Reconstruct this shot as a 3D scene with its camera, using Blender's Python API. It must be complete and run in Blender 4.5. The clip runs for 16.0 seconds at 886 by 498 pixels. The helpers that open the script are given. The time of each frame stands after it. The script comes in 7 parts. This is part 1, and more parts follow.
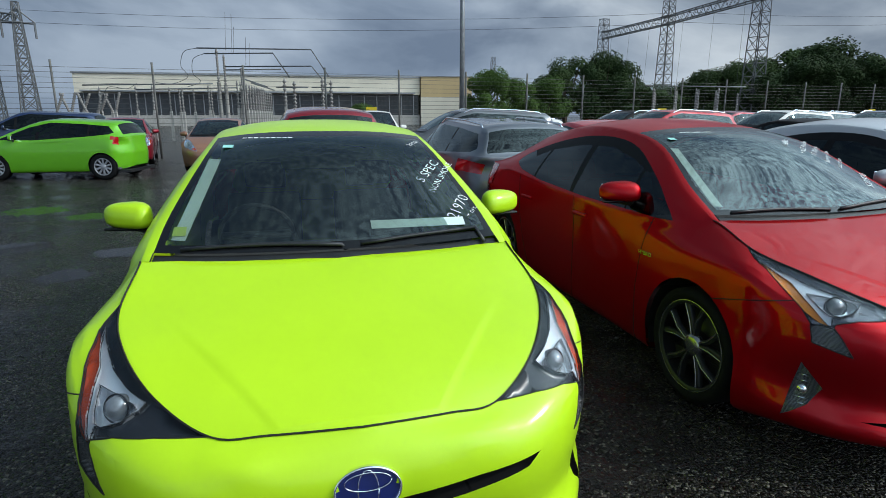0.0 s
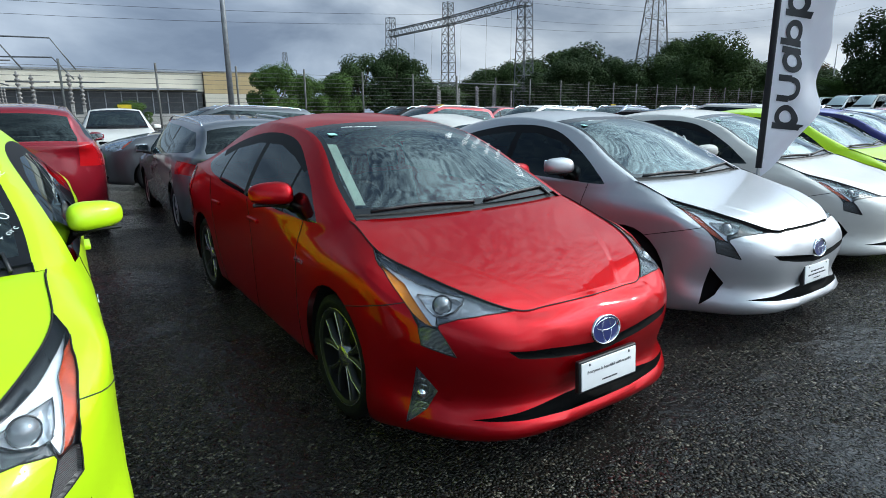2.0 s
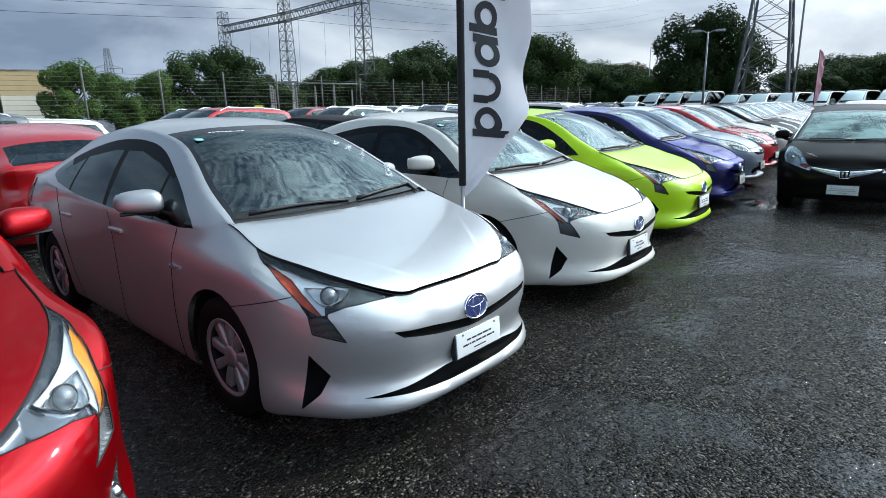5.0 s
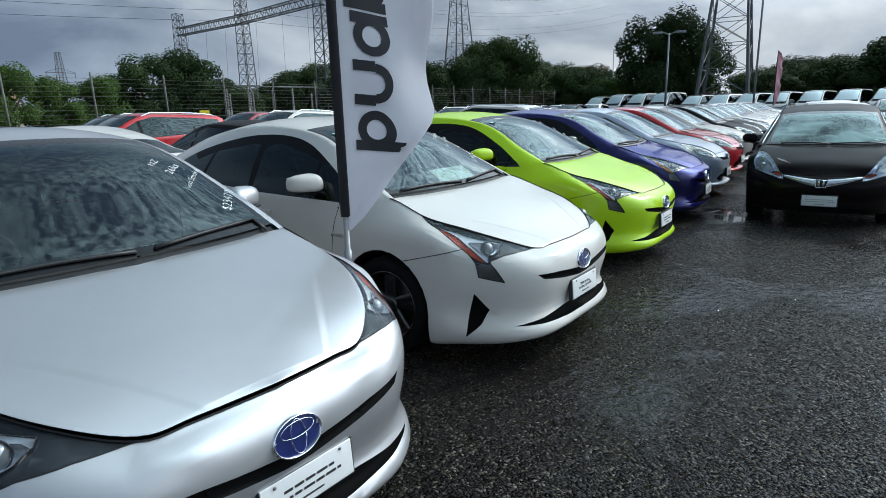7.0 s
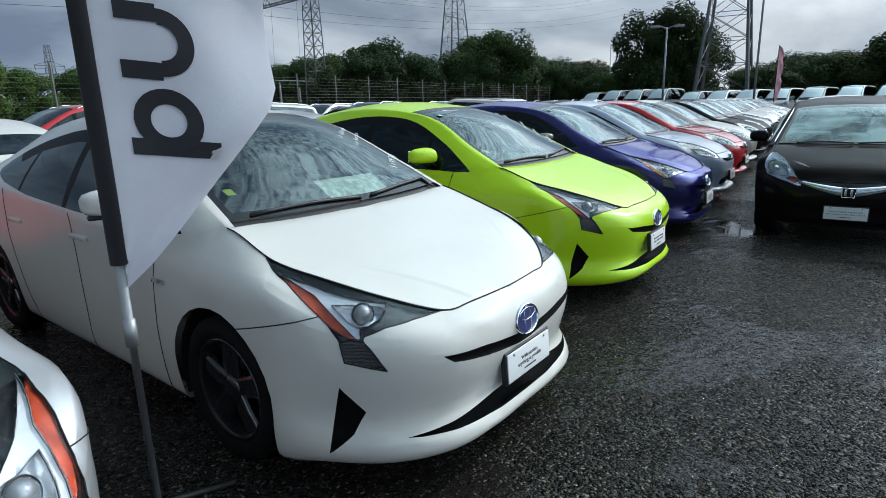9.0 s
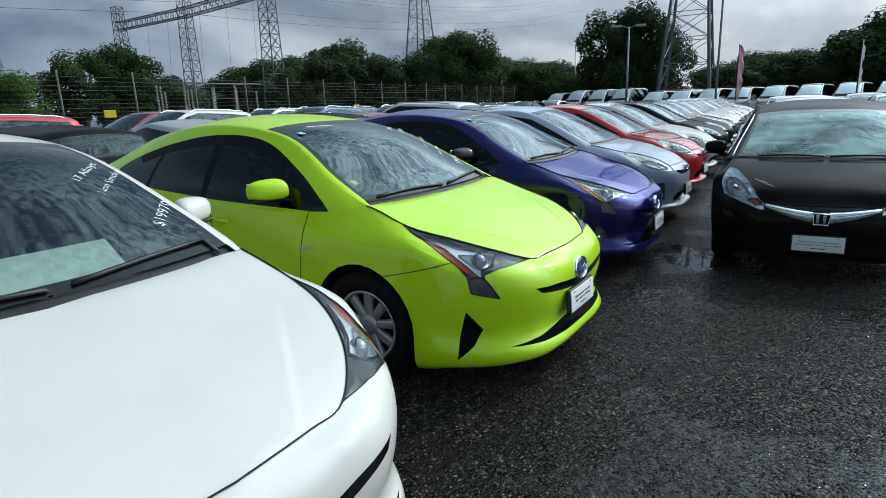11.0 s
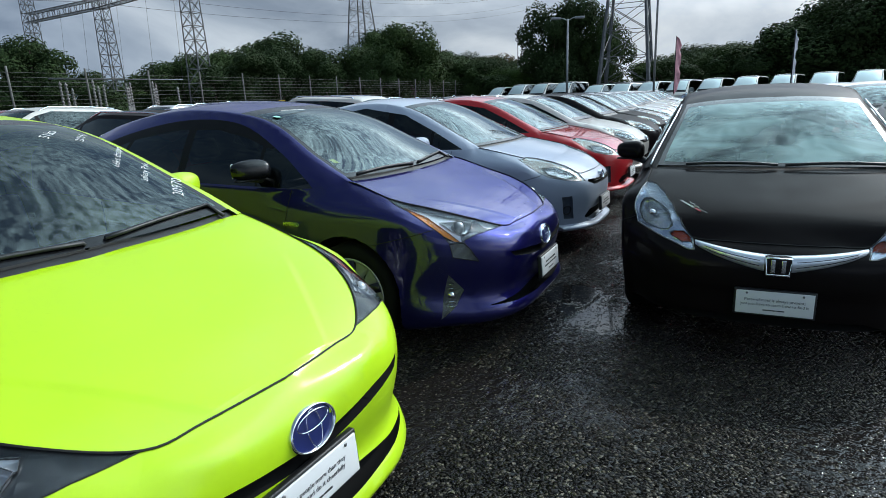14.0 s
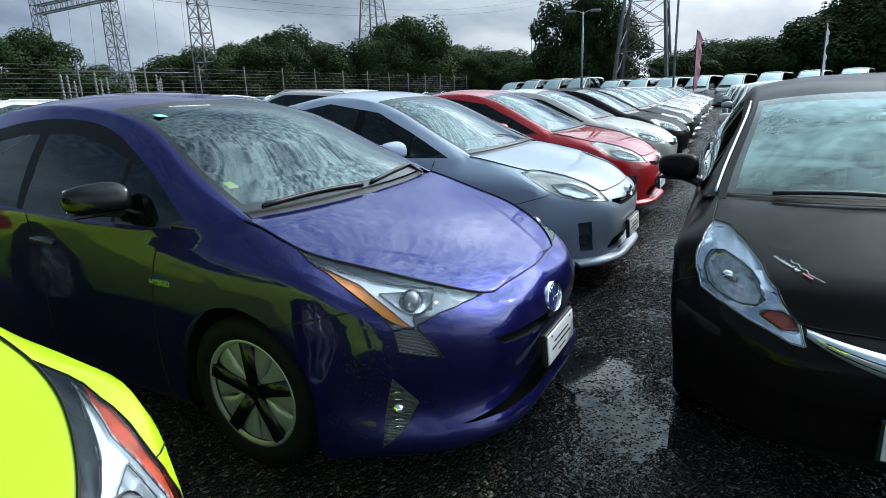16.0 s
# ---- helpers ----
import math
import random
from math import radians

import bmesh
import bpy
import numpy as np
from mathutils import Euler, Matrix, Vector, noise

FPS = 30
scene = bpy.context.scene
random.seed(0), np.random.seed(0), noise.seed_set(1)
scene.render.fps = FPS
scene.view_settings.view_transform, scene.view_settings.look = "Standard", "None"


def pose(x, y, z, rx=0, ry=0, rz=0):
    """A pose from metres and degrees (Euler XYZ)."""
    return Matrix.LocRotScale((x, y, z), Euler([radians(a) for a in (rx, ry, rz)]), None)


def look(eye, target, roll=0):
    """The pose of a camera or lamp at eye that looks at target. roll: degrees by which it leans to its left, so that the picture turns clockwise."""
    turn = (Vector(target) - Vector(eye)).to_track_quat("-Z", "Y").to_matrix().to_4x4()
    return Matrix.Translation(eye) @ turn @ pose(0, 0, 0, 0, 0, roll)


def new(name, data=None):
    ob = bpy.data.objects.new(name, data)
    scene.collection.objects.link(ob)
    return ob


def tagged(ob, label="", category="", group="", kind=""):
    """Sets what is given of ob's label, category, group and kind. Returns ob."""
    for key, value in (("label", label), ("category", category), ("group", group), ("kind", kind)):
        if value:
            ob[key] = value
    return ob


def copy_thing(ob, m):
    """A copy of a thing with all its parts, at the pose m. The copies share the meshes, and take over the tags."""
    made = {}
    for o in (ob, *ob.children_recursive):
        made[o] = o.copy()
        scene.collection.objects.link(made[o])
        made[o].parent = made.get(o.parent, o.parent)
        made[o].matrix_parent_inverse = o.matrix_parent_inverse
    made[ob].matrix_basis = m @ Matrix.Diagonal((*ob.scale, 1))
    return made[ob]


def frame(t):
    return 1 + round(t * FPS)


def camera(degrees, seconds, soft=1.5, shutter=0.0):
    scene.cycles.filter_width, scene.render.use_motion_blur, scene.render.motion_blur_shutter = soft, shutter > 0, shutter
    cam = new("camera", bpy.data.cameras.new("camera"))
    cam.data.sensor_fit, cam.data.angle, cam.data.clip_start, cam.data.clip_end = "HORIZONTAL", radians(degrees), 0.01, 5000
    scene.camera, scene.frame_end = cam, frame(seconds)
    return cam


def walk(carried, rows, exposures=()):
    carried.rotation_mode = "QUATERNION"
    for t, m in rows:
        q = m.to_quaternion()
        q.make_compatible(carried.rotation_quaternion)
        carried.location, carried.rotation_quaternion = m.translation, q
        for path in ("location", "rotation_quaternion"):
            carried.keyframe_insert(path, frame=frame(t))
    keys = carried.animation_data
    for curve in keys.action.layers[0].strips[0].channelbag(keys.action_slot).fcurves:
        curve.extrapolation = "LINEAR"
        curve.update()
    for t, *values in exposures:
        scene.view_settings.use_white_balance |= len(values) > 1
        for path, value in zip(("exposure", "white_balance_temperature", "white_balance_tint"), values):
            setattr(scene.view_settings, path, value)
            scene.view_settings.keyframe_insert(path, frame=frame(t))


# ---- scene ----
from mathutils.bvhtree import BVHTree

cam = camera(75.16, 16.0, 0.7)

# seconds, place in metres, turn in degrees
ROWS = [
    (0.0, -0.282, 0.574, 1.545, 76.87, 0.05, -3.71),
    (0.5, -0.038, 0.505, 1.554, 76.72, -0.24, -7.79),
    (1.0, 0.161, 0.553, 1.531, 76.71, 0.09, -14.85),
    (1.5, 0.396, 0.696, 1.528, 76.60, 0.27, -20.02),
    (2.0, 0.688, 0.717, 1.524, 76.50, 0.54, -22.75),
    (2.5, 1.079, 0.684, 1.554, 76.47, 0.73, -24.57),
    (3.0, 1.372, 0.753, 1.511, 76.45, 0.67, -26.57),
    (3.5, 1.719, 0.917, 1.554, 76.41, 0.66, -27.21),
    (4.0, 2.141, 0.924, 1.536, 76.43, 0.67, -28.73),
    (4.5, 2.513, 0.910, 1.542, 76.42, 0.88, -31.00),
    (5.0, 2.858, 1.170, 1.548, 76.22, 1.21, -36.28),
    (7.5, 4.270, 1.850, 1.529, 76.45, 1.63, -39.35),
    (8.0, 4.598, 2.001, 1.474, 76.48, 1.56, -39.24),
    (8.5, 4.867, 2.273, 1.492, 76.38, 1.57, -39.20),
    (9.0, 5.215, 2.443, 1.469, 76.06, 1.36, -39.53),
    (9.5, 5.572, 2.486, 1.539, 76.03, 1.42, -39.75),
    (12.0, 7.189, 3.194, 1.509, 75.96, 2.17, -44.89),
    (12.5, 7.552, 3.229, 1.493, 75.81, 2.19, -45.96),
    (13.0, 7.867, 3.188, 1.539, 75.71, 2.17, -46.69),
    (13.5, 8.101, 3.276, 1.476, 75.72, 2.12, -46.90),
    (14.0, 8.554, 3.546, 1.454, 75.50, 2.41, -47.22),
    (14.5, 8.722, 3.697, 1.468, 75.40, 2.15, -47.31),
    (15.0, 9.089, 3.840, 1.486, 75.35, 2.32, -47.15),
    (15.5, 9.384, 4.049, 1.419, 75.34, 2.32, -46.38),
    (16.0, 9.693, 4.273, 1.432, 75.12, 2.09, -45.96),
]
EXPOSURES = ((0.0, -0.55), (1.0, -0.53), (2.0, -0.2), (3.5, 0.0), (5.0, -0.08), (7.5, -0.55), (9.0, -0.46), (9.5, -0.53), (12.0, -0.55), (13.2, -0.24), (14.2, -0.46), (15.2, -0.5), (16.0, -0.15))
walk(cam, [(t, pose(*r)) for t, *r in ROWS], EXPOSURES)

# ---- light ----
GLOW = 12.5
SUN_TO = Vector((0.79, -0.12, 0.59)).normalized()
world = bpy.data.worlds.new("sky")
scene.world = world
world.use_nodes = True
nt = world.node_tree
nt.nodes.clear()


def node(tree, kind, **values):
    """A node of a tree; values set its sockets by name, or its properties."""
    n = tree.nodes.new(kind)
    for k, v in values.items():
        if k in n.inputs:
            n.inputs[k].default_value = v
        else:
            setattr(n, k, v)
    return n


def wire(tree, *pairs):
    for a, b in pairs:
        tree.links.new(a, b)


def ramp(tree, fac, stops, interpolation="LINEAR"):
    """A colour ramp: stops of (place, grey or colour)."""
    n = tree.nodes.new("ShaderNodeValToRGB")
    n.color_ramp.interpolation = interpolation
    el = n.color_ramp.elements
    while len(el) < len(stops):
        el.new(0.5)
    for e, (p, c) in zip(el, stops):
        e.position = p
        e.color = (c, c, c, 1) if isinstance(c, (int, float)) else (*c, 1)
    tree.links.new(fac, n.inputs[0])
    return n.outputs[0]


def build_sky():
    """Blue sky low down between grey-white clouds, on a plane overhead so that they crowd towards the horizon."""
    sky = node(nt, "ShaderNodeTexSky", sky_type="NISHITA", sun_disc=False, sun_elevation=math.asin(SUN_TO.z),
               sun_rotation=math.atan2(SUN_TO.x, SUN_TO.y), air_density=1.0, dust_density=1.5)
    co = node(nt, "ShaderNodeTexCoord")
    sep = node(nt, "ShaderNodeSeparateXYZ")
    up = node(nt, "ShaderNodeMath", operation="MAXIMUM")
    up.inputs[1].default_value = 0.0
    add = node(nt, "ShaderNodeMath", operation="ADD")
    add.inputs[1].default_value = 0.30
    dx, dy = node(nt, "ShaderNodeMath", operation="DIVIDE"), node(nt, "ShaderNodeMath", operation="DIVIDE")
    comb = node(nt, "ShaderNodeCombineXYZ")
    wire(nt, (co.outputs["Generated"], sep.inputs[0]), (sep.outputs[2], up.inputs[0]), (up.outputs[0], add.inputs[0]),
         (sep.outputs[0], dx.inputs[0]), (add.outputs[0], dx.inputs[1]), (sep.outputs[1], dy.inputs[0]), (add.outputs[0], dy.inputs[1]),
         (dx.outputs[0], comb.inputs[0]), (dy.outputs[0], comb.inputs[1]))
    # low banks seen from the side, and a dappled sheet overhead
    squat = node(nt, "ShaderNodeMapping")
    squat.inputs["Scale"].default_value = (1.0, 1.0, 2.3)
    big = node(nt, "ShaderNodeTexNoise", Scale=1.5, Detail=6.0, Roughness=0.5, Distortion=0.2)
    tone = node(nt, "ShaderNodeTexNoise", Scale=2.6, Detail=8.0, Roughness=0.52, Distortion=0.35)
    small = node(nt, "ShaderNodeTexNoise", Scale=30.0, Detail=4.0, Roughness=0.5, Distortion=0.1)
    patch = node(nt, "ShaderNodeTexNoise", Scale=4.5, Detail=3.0, Roughness=0.5)
    street = node(nt, "ShaderNodeMapping", vector_type="TEXTURE")
    street.inputs["Rotation"].default_value = (0, 0, 0.23)
    street.inputs["Scale"].default_value = (0.45, 1.0, 1.0)
    wire(nt, (co.outputs["Generated"], squat.inputs["Vector"]), (squat.outputs[0], big.inputs["Vector"]), (squat.outputs[0], tone.inputs["Vector"]),
         (comb.outputs[0], street.inputs["Vector"]), (street.outputs[0], small.inputs["Vector"]), (comb.outputs[0], patch.inputs["Vector"]))
    cover = ramp(nt, big.outputs[0], [(0.30, 0.45), (0.46, 1.0)])
    torn = node(nt, "ShaderNodeMath", operation="MULTIPLY_ADD")
    torn.inputs[1].default_value = 0.55
    wire(nt, (patch.outputs[0], torn.inputs[0]), (small.outputs[0], torn.inputs[2]))
    fleece = ramp(nt, torn.outputs[0], [(0.62, 0.14), (0.92, 1.0)])
    high = ramp(nt, sep.outputs[2], [(0.30, 0.0), (0.55, 1.0)])
    grey = ramp(nt, tone.outputs[0], [(0.36, (0.37, 0.45, 0.56)), (0.48, (0.62, 0.715, 0.82)), (0.62, (1.05, 1.13, 1.19))])
    mix = node(nt, "ShaderNodeMix", data_type="RGBA")
    gain = node(nt, "ShaderNodeMix", data_type="RGBA", blend_type="MULTIPLY")
    gain.inputs[0].default_value = 1.0
    gain.inputs[7].default_value = (0.046, 0.068, 0.104, 1)
    # clouds shine more towards the sun behind them
    dot = node(nt, "ShaderNodeVectorMath", operation="DOT_PRODUCT")
    dot.inputs[1].default_value = SUN_TO
    pos = node(nt, "ShaderNodeMath", operation="MAXIMUM")
    pos.inputs[1].default_value = 0.0
    pw = node(nt, "ShaderNodeMath", operation="POWER")
    pw.inputs[1].default_value = 4.0
    glow = node(nt, "ShaderNodeMath", operation="MULTIPLY_ADD")
    glow.inputs[1].default_value = GLOW
    glow.inputs[2].default_value = 1.0
    lofty = node(nt, "ShaderNodeMath", operation="MULTIPLY")
    above = ramp(nt, sep.outputs[2], [(0.10, 0.05), (0.50, 1.0)])
    lit = node(nt, "ShaderNodeVectorMath", operation="SCALE")
    # away from the sun the high cloud closes to an even veil
    veil = ramp(nt, pw.outputs[0], [(0.09, 0.32), (0.20, 0.0)])
    close = node(nt, "ShaderNodeMath", operation="MAXIMUM")
    gap = node(nt, "ShaderNodeMix", data_type="FLOAT")
    wire(nt, (fleece, close.inputs[0]), (veil, close.inputs[1]), (high, gap.inputs[0]), (cover, gap.inputs[2]), (close.outputs[0], gap.inputs[3]))
    half = node(nt, "ShaderNodeMath", operation="MULTIPLY_ADD")
    half.inputs[1].default_value = half.inputs[2].default_value = 0.5
    away = node(nt, "ShaderNodeMix", data_type="RGBA", blend_type="MULTIPLY")
    away.inputs[0].default_value = 1.0
    wire(nt, (dot.outputs["Value"], half.inputs[0]),
         (ramp(nt, half.outputs[0], [(0.20, (0.42, 0.49, 0.59)), (0.50, (0.60, 0.67, 0.77)), (0.70, (0.76, 0.79, 0.82)), (0.90, (0.86, 0.86, 0.86))]), away.inputs[7]))
    body = node(nt, "ShaderNodeMix", data_type="RGBA")
    body.inputs[7].default_value = (0.43, 0.57, 0.64, 1)
    wire(nt, (high, body.inputs[0]), (grey, body.inputs[6]), (body.outputs[2], away.inputs[6]))
    wire(nt, (co.outputs["Generated"], dot.inputs[0]), (dot.outputs["Value"], pos.inputs[0]), (pos.outputs[0], pw.inputs[0]), (pw.outputs[0], lofty.inputs[0]), (above, lofty.inputs[1]), (lofty.outputs[0], glow.inputs[0]),
         (away.outputs[2], lit.inputs[0]))
    # the unseen southern half of the sky is raised to fill the shaded car fronts
    south = node(nt, "ShaderNodeMath", operation="MULTIPLY_ADD")
    south.inputs[1].default_value = south.inputs[2].default_value = 0.5
    facing = node(nt, "ShaderNodeVectorMath", operation="SCALE")
    wire(nt, (sep.outputs[1], south.inputs[0]), (lit.outputs[0], facing.inputs[0]), (ramp(nt, south.outputs[0], [(0.15, 1.65), (0.40, 1.35), (0.60, 1.0)]), facing.inputs["Scale"]))
    # the even veil is a little brighter than the torn cloud
    even = node(nt, "ShaderNodeMath", operation="MULTIPLY_ADD")
    even.inputs[1].default_value = 0.1
    wire(nt, (veil, even.inputs[0]), (glow.outputs[0], even.inputs[2]), (even.outputs[0], lit.inputs["Scale"]))
    bg = node(nt, "ShaderNodeBackground", Strength=1.0)
    out = node(nt, "ShaderNodeOutputWorld")
    wire(nt, (sky.outputs[0], gain.inputs[6]), (gap.outputs[0], mix.inputs[0]), (gain.outputs[2], mix.inputs[6]), (facing.outputs[0], mix.inputs[7]),
         (mix.outputs[2], bg.inputs[0]), (bg.outputs[0], out.inputs[0]))


build_sky()
sun = new("sun", bpy.data.lights.new("sun", "SUN"))
sun.data.energy, sun.data.angle, sun.data.color = 2.7, radians(1.0), (1.0, 0.97, 0.92)
sun.matrix_world = look(SUN_TO * 50, (0, 0, 0))

# ---- materials ----
def material(name, colour=(0.8, 0.8, 0.8), rough=0.5, metal=0.0, coat=0.0, coat_rough=0.03, spec=0.5):
    m = bpy.data.materials.new(name)
    m.use_nodes = True
    b = m.node_tree.nodes["Principled BSDF"]
    b.inputs["Base Color"].default_value = (*colour, 1)
    b.inputs["Roughness"].default_value = rough
    b.inputs["Metallic"].default_value = metal
    b.inputs["Coat Weight"].default_value = coat
    b.inputs["Coat Roughness"].default_value = coat_rough
    b.inputs["Specular IOR Level"].default_value = spec
    return m


def vary(m, scale=8.0, amount=0.25, bump=0.0, bump_scale=60.0, rough_amount=0.0, detail=5.0):
    """Uneven colour at two scales, roughness and fine relief on a plain material."""
    t = m.node_tree
    b = t.nodes["Principled BSDF"]
    co = node(t, "ShaderNodeTexCoord")
    n1 = node(t, "ShaderNodeTexNoise", Scale=scale, Detail=detail, Roughness=0.6)
    n2 = node(t, "ShaderNodeTexNoise", Scale=bump_scale, Detail=4.0, Roughness=0.6)
    wire(t, (co.outputs["Object"], n1.inputs["Vector"]), (co.outputs["Object"], n2.inputs["Vector"]))
    c = tuple(b.inputs["Base Color"].default_value[:3])
    col = ramp(t, n1.outputs[0], [(0.25, tuple(x * (1 - amount) for x in c)), (0.75, tuple(min(1, x * (1 + amount)) for x in c))])
    wire(t, (col, b.inputs["Base Color"]))
    if rough_amount:
        r = b.inputs["Roughness"].default_value
        rr = ramp(t, n1.outputs[0], [(0.3, max(0.02, r - rough_amount)), (0.7, min(1, r + rough_amount))])
        wire(t, (rr, b.inputs["Roughness"]))
    if bump:
        bp = node(t, "ShaderNodeBump", Strength=bump, Distance=0.01)
        wire(t, (n2.outputs[0], bp.inputs["Height"]), (bp.outputs[0], b.inputs["Normal"]))
    return m


def paint(name, colour, flake=0.0, film=0.0, coat=1.0, dull=0.0, base_rough=0.40, rain=0.0):
    """Car paint under clear coat, with dust, dried beads and, where film is set, a wavy skin of rain water with drops."""
    m = material(name, colour, base_rough if flake else 0.5, flake, coat, 0.025, 0.12)
    t = m.node_tree
    b = t.nodes["Principled BSDF"]
    if max(colour) < 0.01:
        b.inputs["Specular IOR Level"].default_value = 0.03
    if flake > 0.6:
        # candy paint keeps its hue at a flat angle
        b.inputs["Specular Tint"].default_value = (*(0.12 + 0.88 * c / max(colour) for c in colour), 1)
    co = node(t, "ShaderNodeTexCoord")
    dust = node(t, "ShaderNodeTexNoise", Scale=3.0, Detail=6.0, Roughness=0.65)
    bead = node(t, "ShaderNodeTexVoronoi", Scale=85.0, Randomness=1.0)
    wave = node(t, "ShaderNodeTexNoise", Scale=17.0, Detail=2.0, Roughness=0.5)
    wire(t, *[(co.outputs["Object"], n.inputs["Vector"]) for n in (dust, bead, wave)])
    cr = ramp(t, dust.outputs[0], [(0.3, 0.015 + dull), (0.75, 0.06 + dull)])
    wire(t, (cr, b.inputs["Coat Roughness"]))
    where = ramp(t, dust.outputs[0], [(0.46 - 0.14 * rain, 0.0), (0.62 - 0.12 * rain, 1.0)])
    drop = ramp(t, bead.outputs["Distance"], [(0.0, 1.0), (0.26 + 0.12 * rain, 0.0)])
    both = node(t, "ShaderNodeMath", operation="MULTIPLY")
    wire(t, (where, both.inputs[0]), (drop, both.inputs[1]))
    bp = node(t, "ShaderNodeBump", Strength=0.55 + 0.45 * min(1, film), Distance=0.0022 + 0.004 * rain)
    bw = node(t, "ShaderNodeBump", Strength=film, Distance=0.010)
    wire(t, (wave.outputs[0], bw.inputs["Height"]), (bw.outputs[0], bp.inputs["Normal"]), (both.outputs[0], bp.inputs["Height"]), (bp.outputs[0], b.inputs["Coat Normal"]))
    col = ramp(t, dust.outputs[0], [(0.25, tuple(x * 0.95 for x in colour)), (0.8, tuple(min(1, x * 1.03) for x in colour))])
    wire(t, (col, b.inputs["Base Color"]))
    return m


def pane(name, tint, rough=0.0, ior=1.5, film=0.0, fog=0.0, beads=False):
    """Thin glass: clear or tinted straight through, mirror gloss by angle; film: a wavy skin of rain water."""
    m = bpy.data.materials.new(name)
    m.use_nodes = True
    t = m.node_tree
    t.nodes.clear()
    tr = node(t, "ShaderNodeBsdfTransparent", Color=(*tint, 1))
    gl = node(t, "ShaderNodeBsdfGlossy", Color=(0.88, 0.99, 1.0, 1), Roughness=rough)
    fr = node(t, "ShaderNodeFresnel", IOR=ior)
    mx = node(t, "ShaderNodeMixShader")
    out = node(t, "ShaderNodeOutputMaterial")
    wire(t, (fr.outputs[0], mx.inputs[0]), (tr.outputs[0], mx.inputs[1]), (gl.outputs[0], mx.inputs[2]), (mx.outputs[0], out.inputs[0]))
    if fog:
        # breath of moisture on the inside, thicker in patches
        mist, where, thick = node(t, "ShaderNodeBsdfDiffuse", Color=(0.30, 0.45, 0.42, 1)), node(t, "ShaderNodeTexNoise", Scale=2.6, Detail=5.0, Distortion=0.5), node(t, "ShaderNodeMixShader")
        wire(t, (ramp(t, where.outputs[0], [(0.36, fog * 0.15), (0.64, fog * 1.8)]), thick.inputs[0]), (tr.outputs[0], thick.inputs[1]), (mist.outputs[0], thick.inputs[2]), (thick.outputs[0], mx.inputs[1]))
    if film:
        co = node(t, "ShaderNodeTexCoord")
        wave = node(t, "ShaderNodeTexNoise", Scale=19.0, Detail=2.5, Roughness=0.55, Distortion=0.3)
        bw = node(t, "ShaderNodeBump", Strength=film, Distance=0.010)
        wire(t, (co.outputs["Object"], wave.inputs["Vector"]), (wave.outputs[0], bw.inputs["Height"]), (bw.outputs[0], gl.inputs["Normal"]), (bw.outputs[0], fr.inputs["Normal"]))
        if beads:
            # standing drops, thick in some patches and gone in others
            cell, patch, drop = node(t, "ShaderNodeTexVoronoi", Scale=95.0, Randomness=1.0), node(t, "ShaderNodeTexNoise", Scale=5.0, Detail=3.0), node(t, "ShaderNodeMath", operation="MULTIPLY")
            bd = node(t, "ShaderNodeBump", Strength=1.0, Distance=0.006)
            wire(t, (co.outputs["Object"], cell.inputs["Vector"]), (co.outputs["Object"], patch.inputs["Vector"]), (ramp(t, cell.outputs["Distance"], [(0.0, 1.0), (0.20, 0.75), (0.34, 0.0)]), drop.inputs[0]),
                 (ramp(t, patch.outputs[0], [(0.46, 0.0), (0.56, 1.0)]), drop.inputs[1]), (drop.outputs[0], bd.inputs["Height"]), (bw.outputs[0], bd.inputs["Normal"]), (bd.outputs[0], gl.inputs["Normal"]))
    return m


PAINT = {k: paint("paint_" + k, *v) for k, v in {
    "lime": ((0.45, 0.70, 0.010), 0.0, 0.0, 0.7, 0.12), "red": ((0.43, 0.0010, 0.006), 0.75, 0.03, 0.5, 0.01, 0.38, 0.15), "silver": ((0.52, 0.52, 0.53), 0.65, 0.02, 0.7, 0.02, 0.40),
    "white": ((0.61, 0.585, 0.54), 0.0, 0.0, 0.8, 0.08), "blue": ((0.012, 0.011, 0.095), 0.65, 0.04, 0.9, 0.0, 0.32, 0.25), "ice": ((0.41, 0.455, 0.545), 0.0, 0.0, 0.8),
    "scarlet": ((0.45, 0.01, 0.015), 0.1), "black": ((0.0085, 0.0062, 0.006), 0.0, 0.01, 0.17, 0.05), "grey": ((0.10, 0.105, 0.115), 0.4),
    "green": ((0.13, 0.42, 0.012), 0.15), "maroon": ((0.22, 0.006, 0.015), 0.3), "navy": ((0.02, 0.035, 0.09), 0.3),
    "copper": ((0.33, 0.16, 0.10), 0.4), "steel": ((0.15, 0.16, 0.18), 0.5)}.items()}
GLASS = pane("windscreen_glass", (0.44, 0.53, 0.50), 0.0, 1.84, 0.02)
FAR_GLASS = pane("bright_far_glass", (0.30, 0.36, 0.35), 0.35, 9.0, 0.0)
DEW_GLASS = pane("beaded_glass", (0.40, 0.55, 0.50), 0.03, 1.4, 0.015, 0.40, True)
TINT = pane("dark_side_glass", (0.10, 0.12, 0.13), 0.0, 1.45)
LENS = pane("clear_lens", (0.95, 0.96, 0.97), 0.0, 1.34)
BLACK = vary(material("black_plastic", (0.012, 0.012, 0.013), 0.45), 20, 0.3, 0.15, 300)
GLOSS = material("gloss_black", (0.005, 0.005, 0.006), 0.25, 0, 0.15, spec=0.3)
WINDOW_TRIM = vary(material("window_trim_black", (0.006, 0.006, 0.007), 0.5, spec=0.12), 10, 0.3)
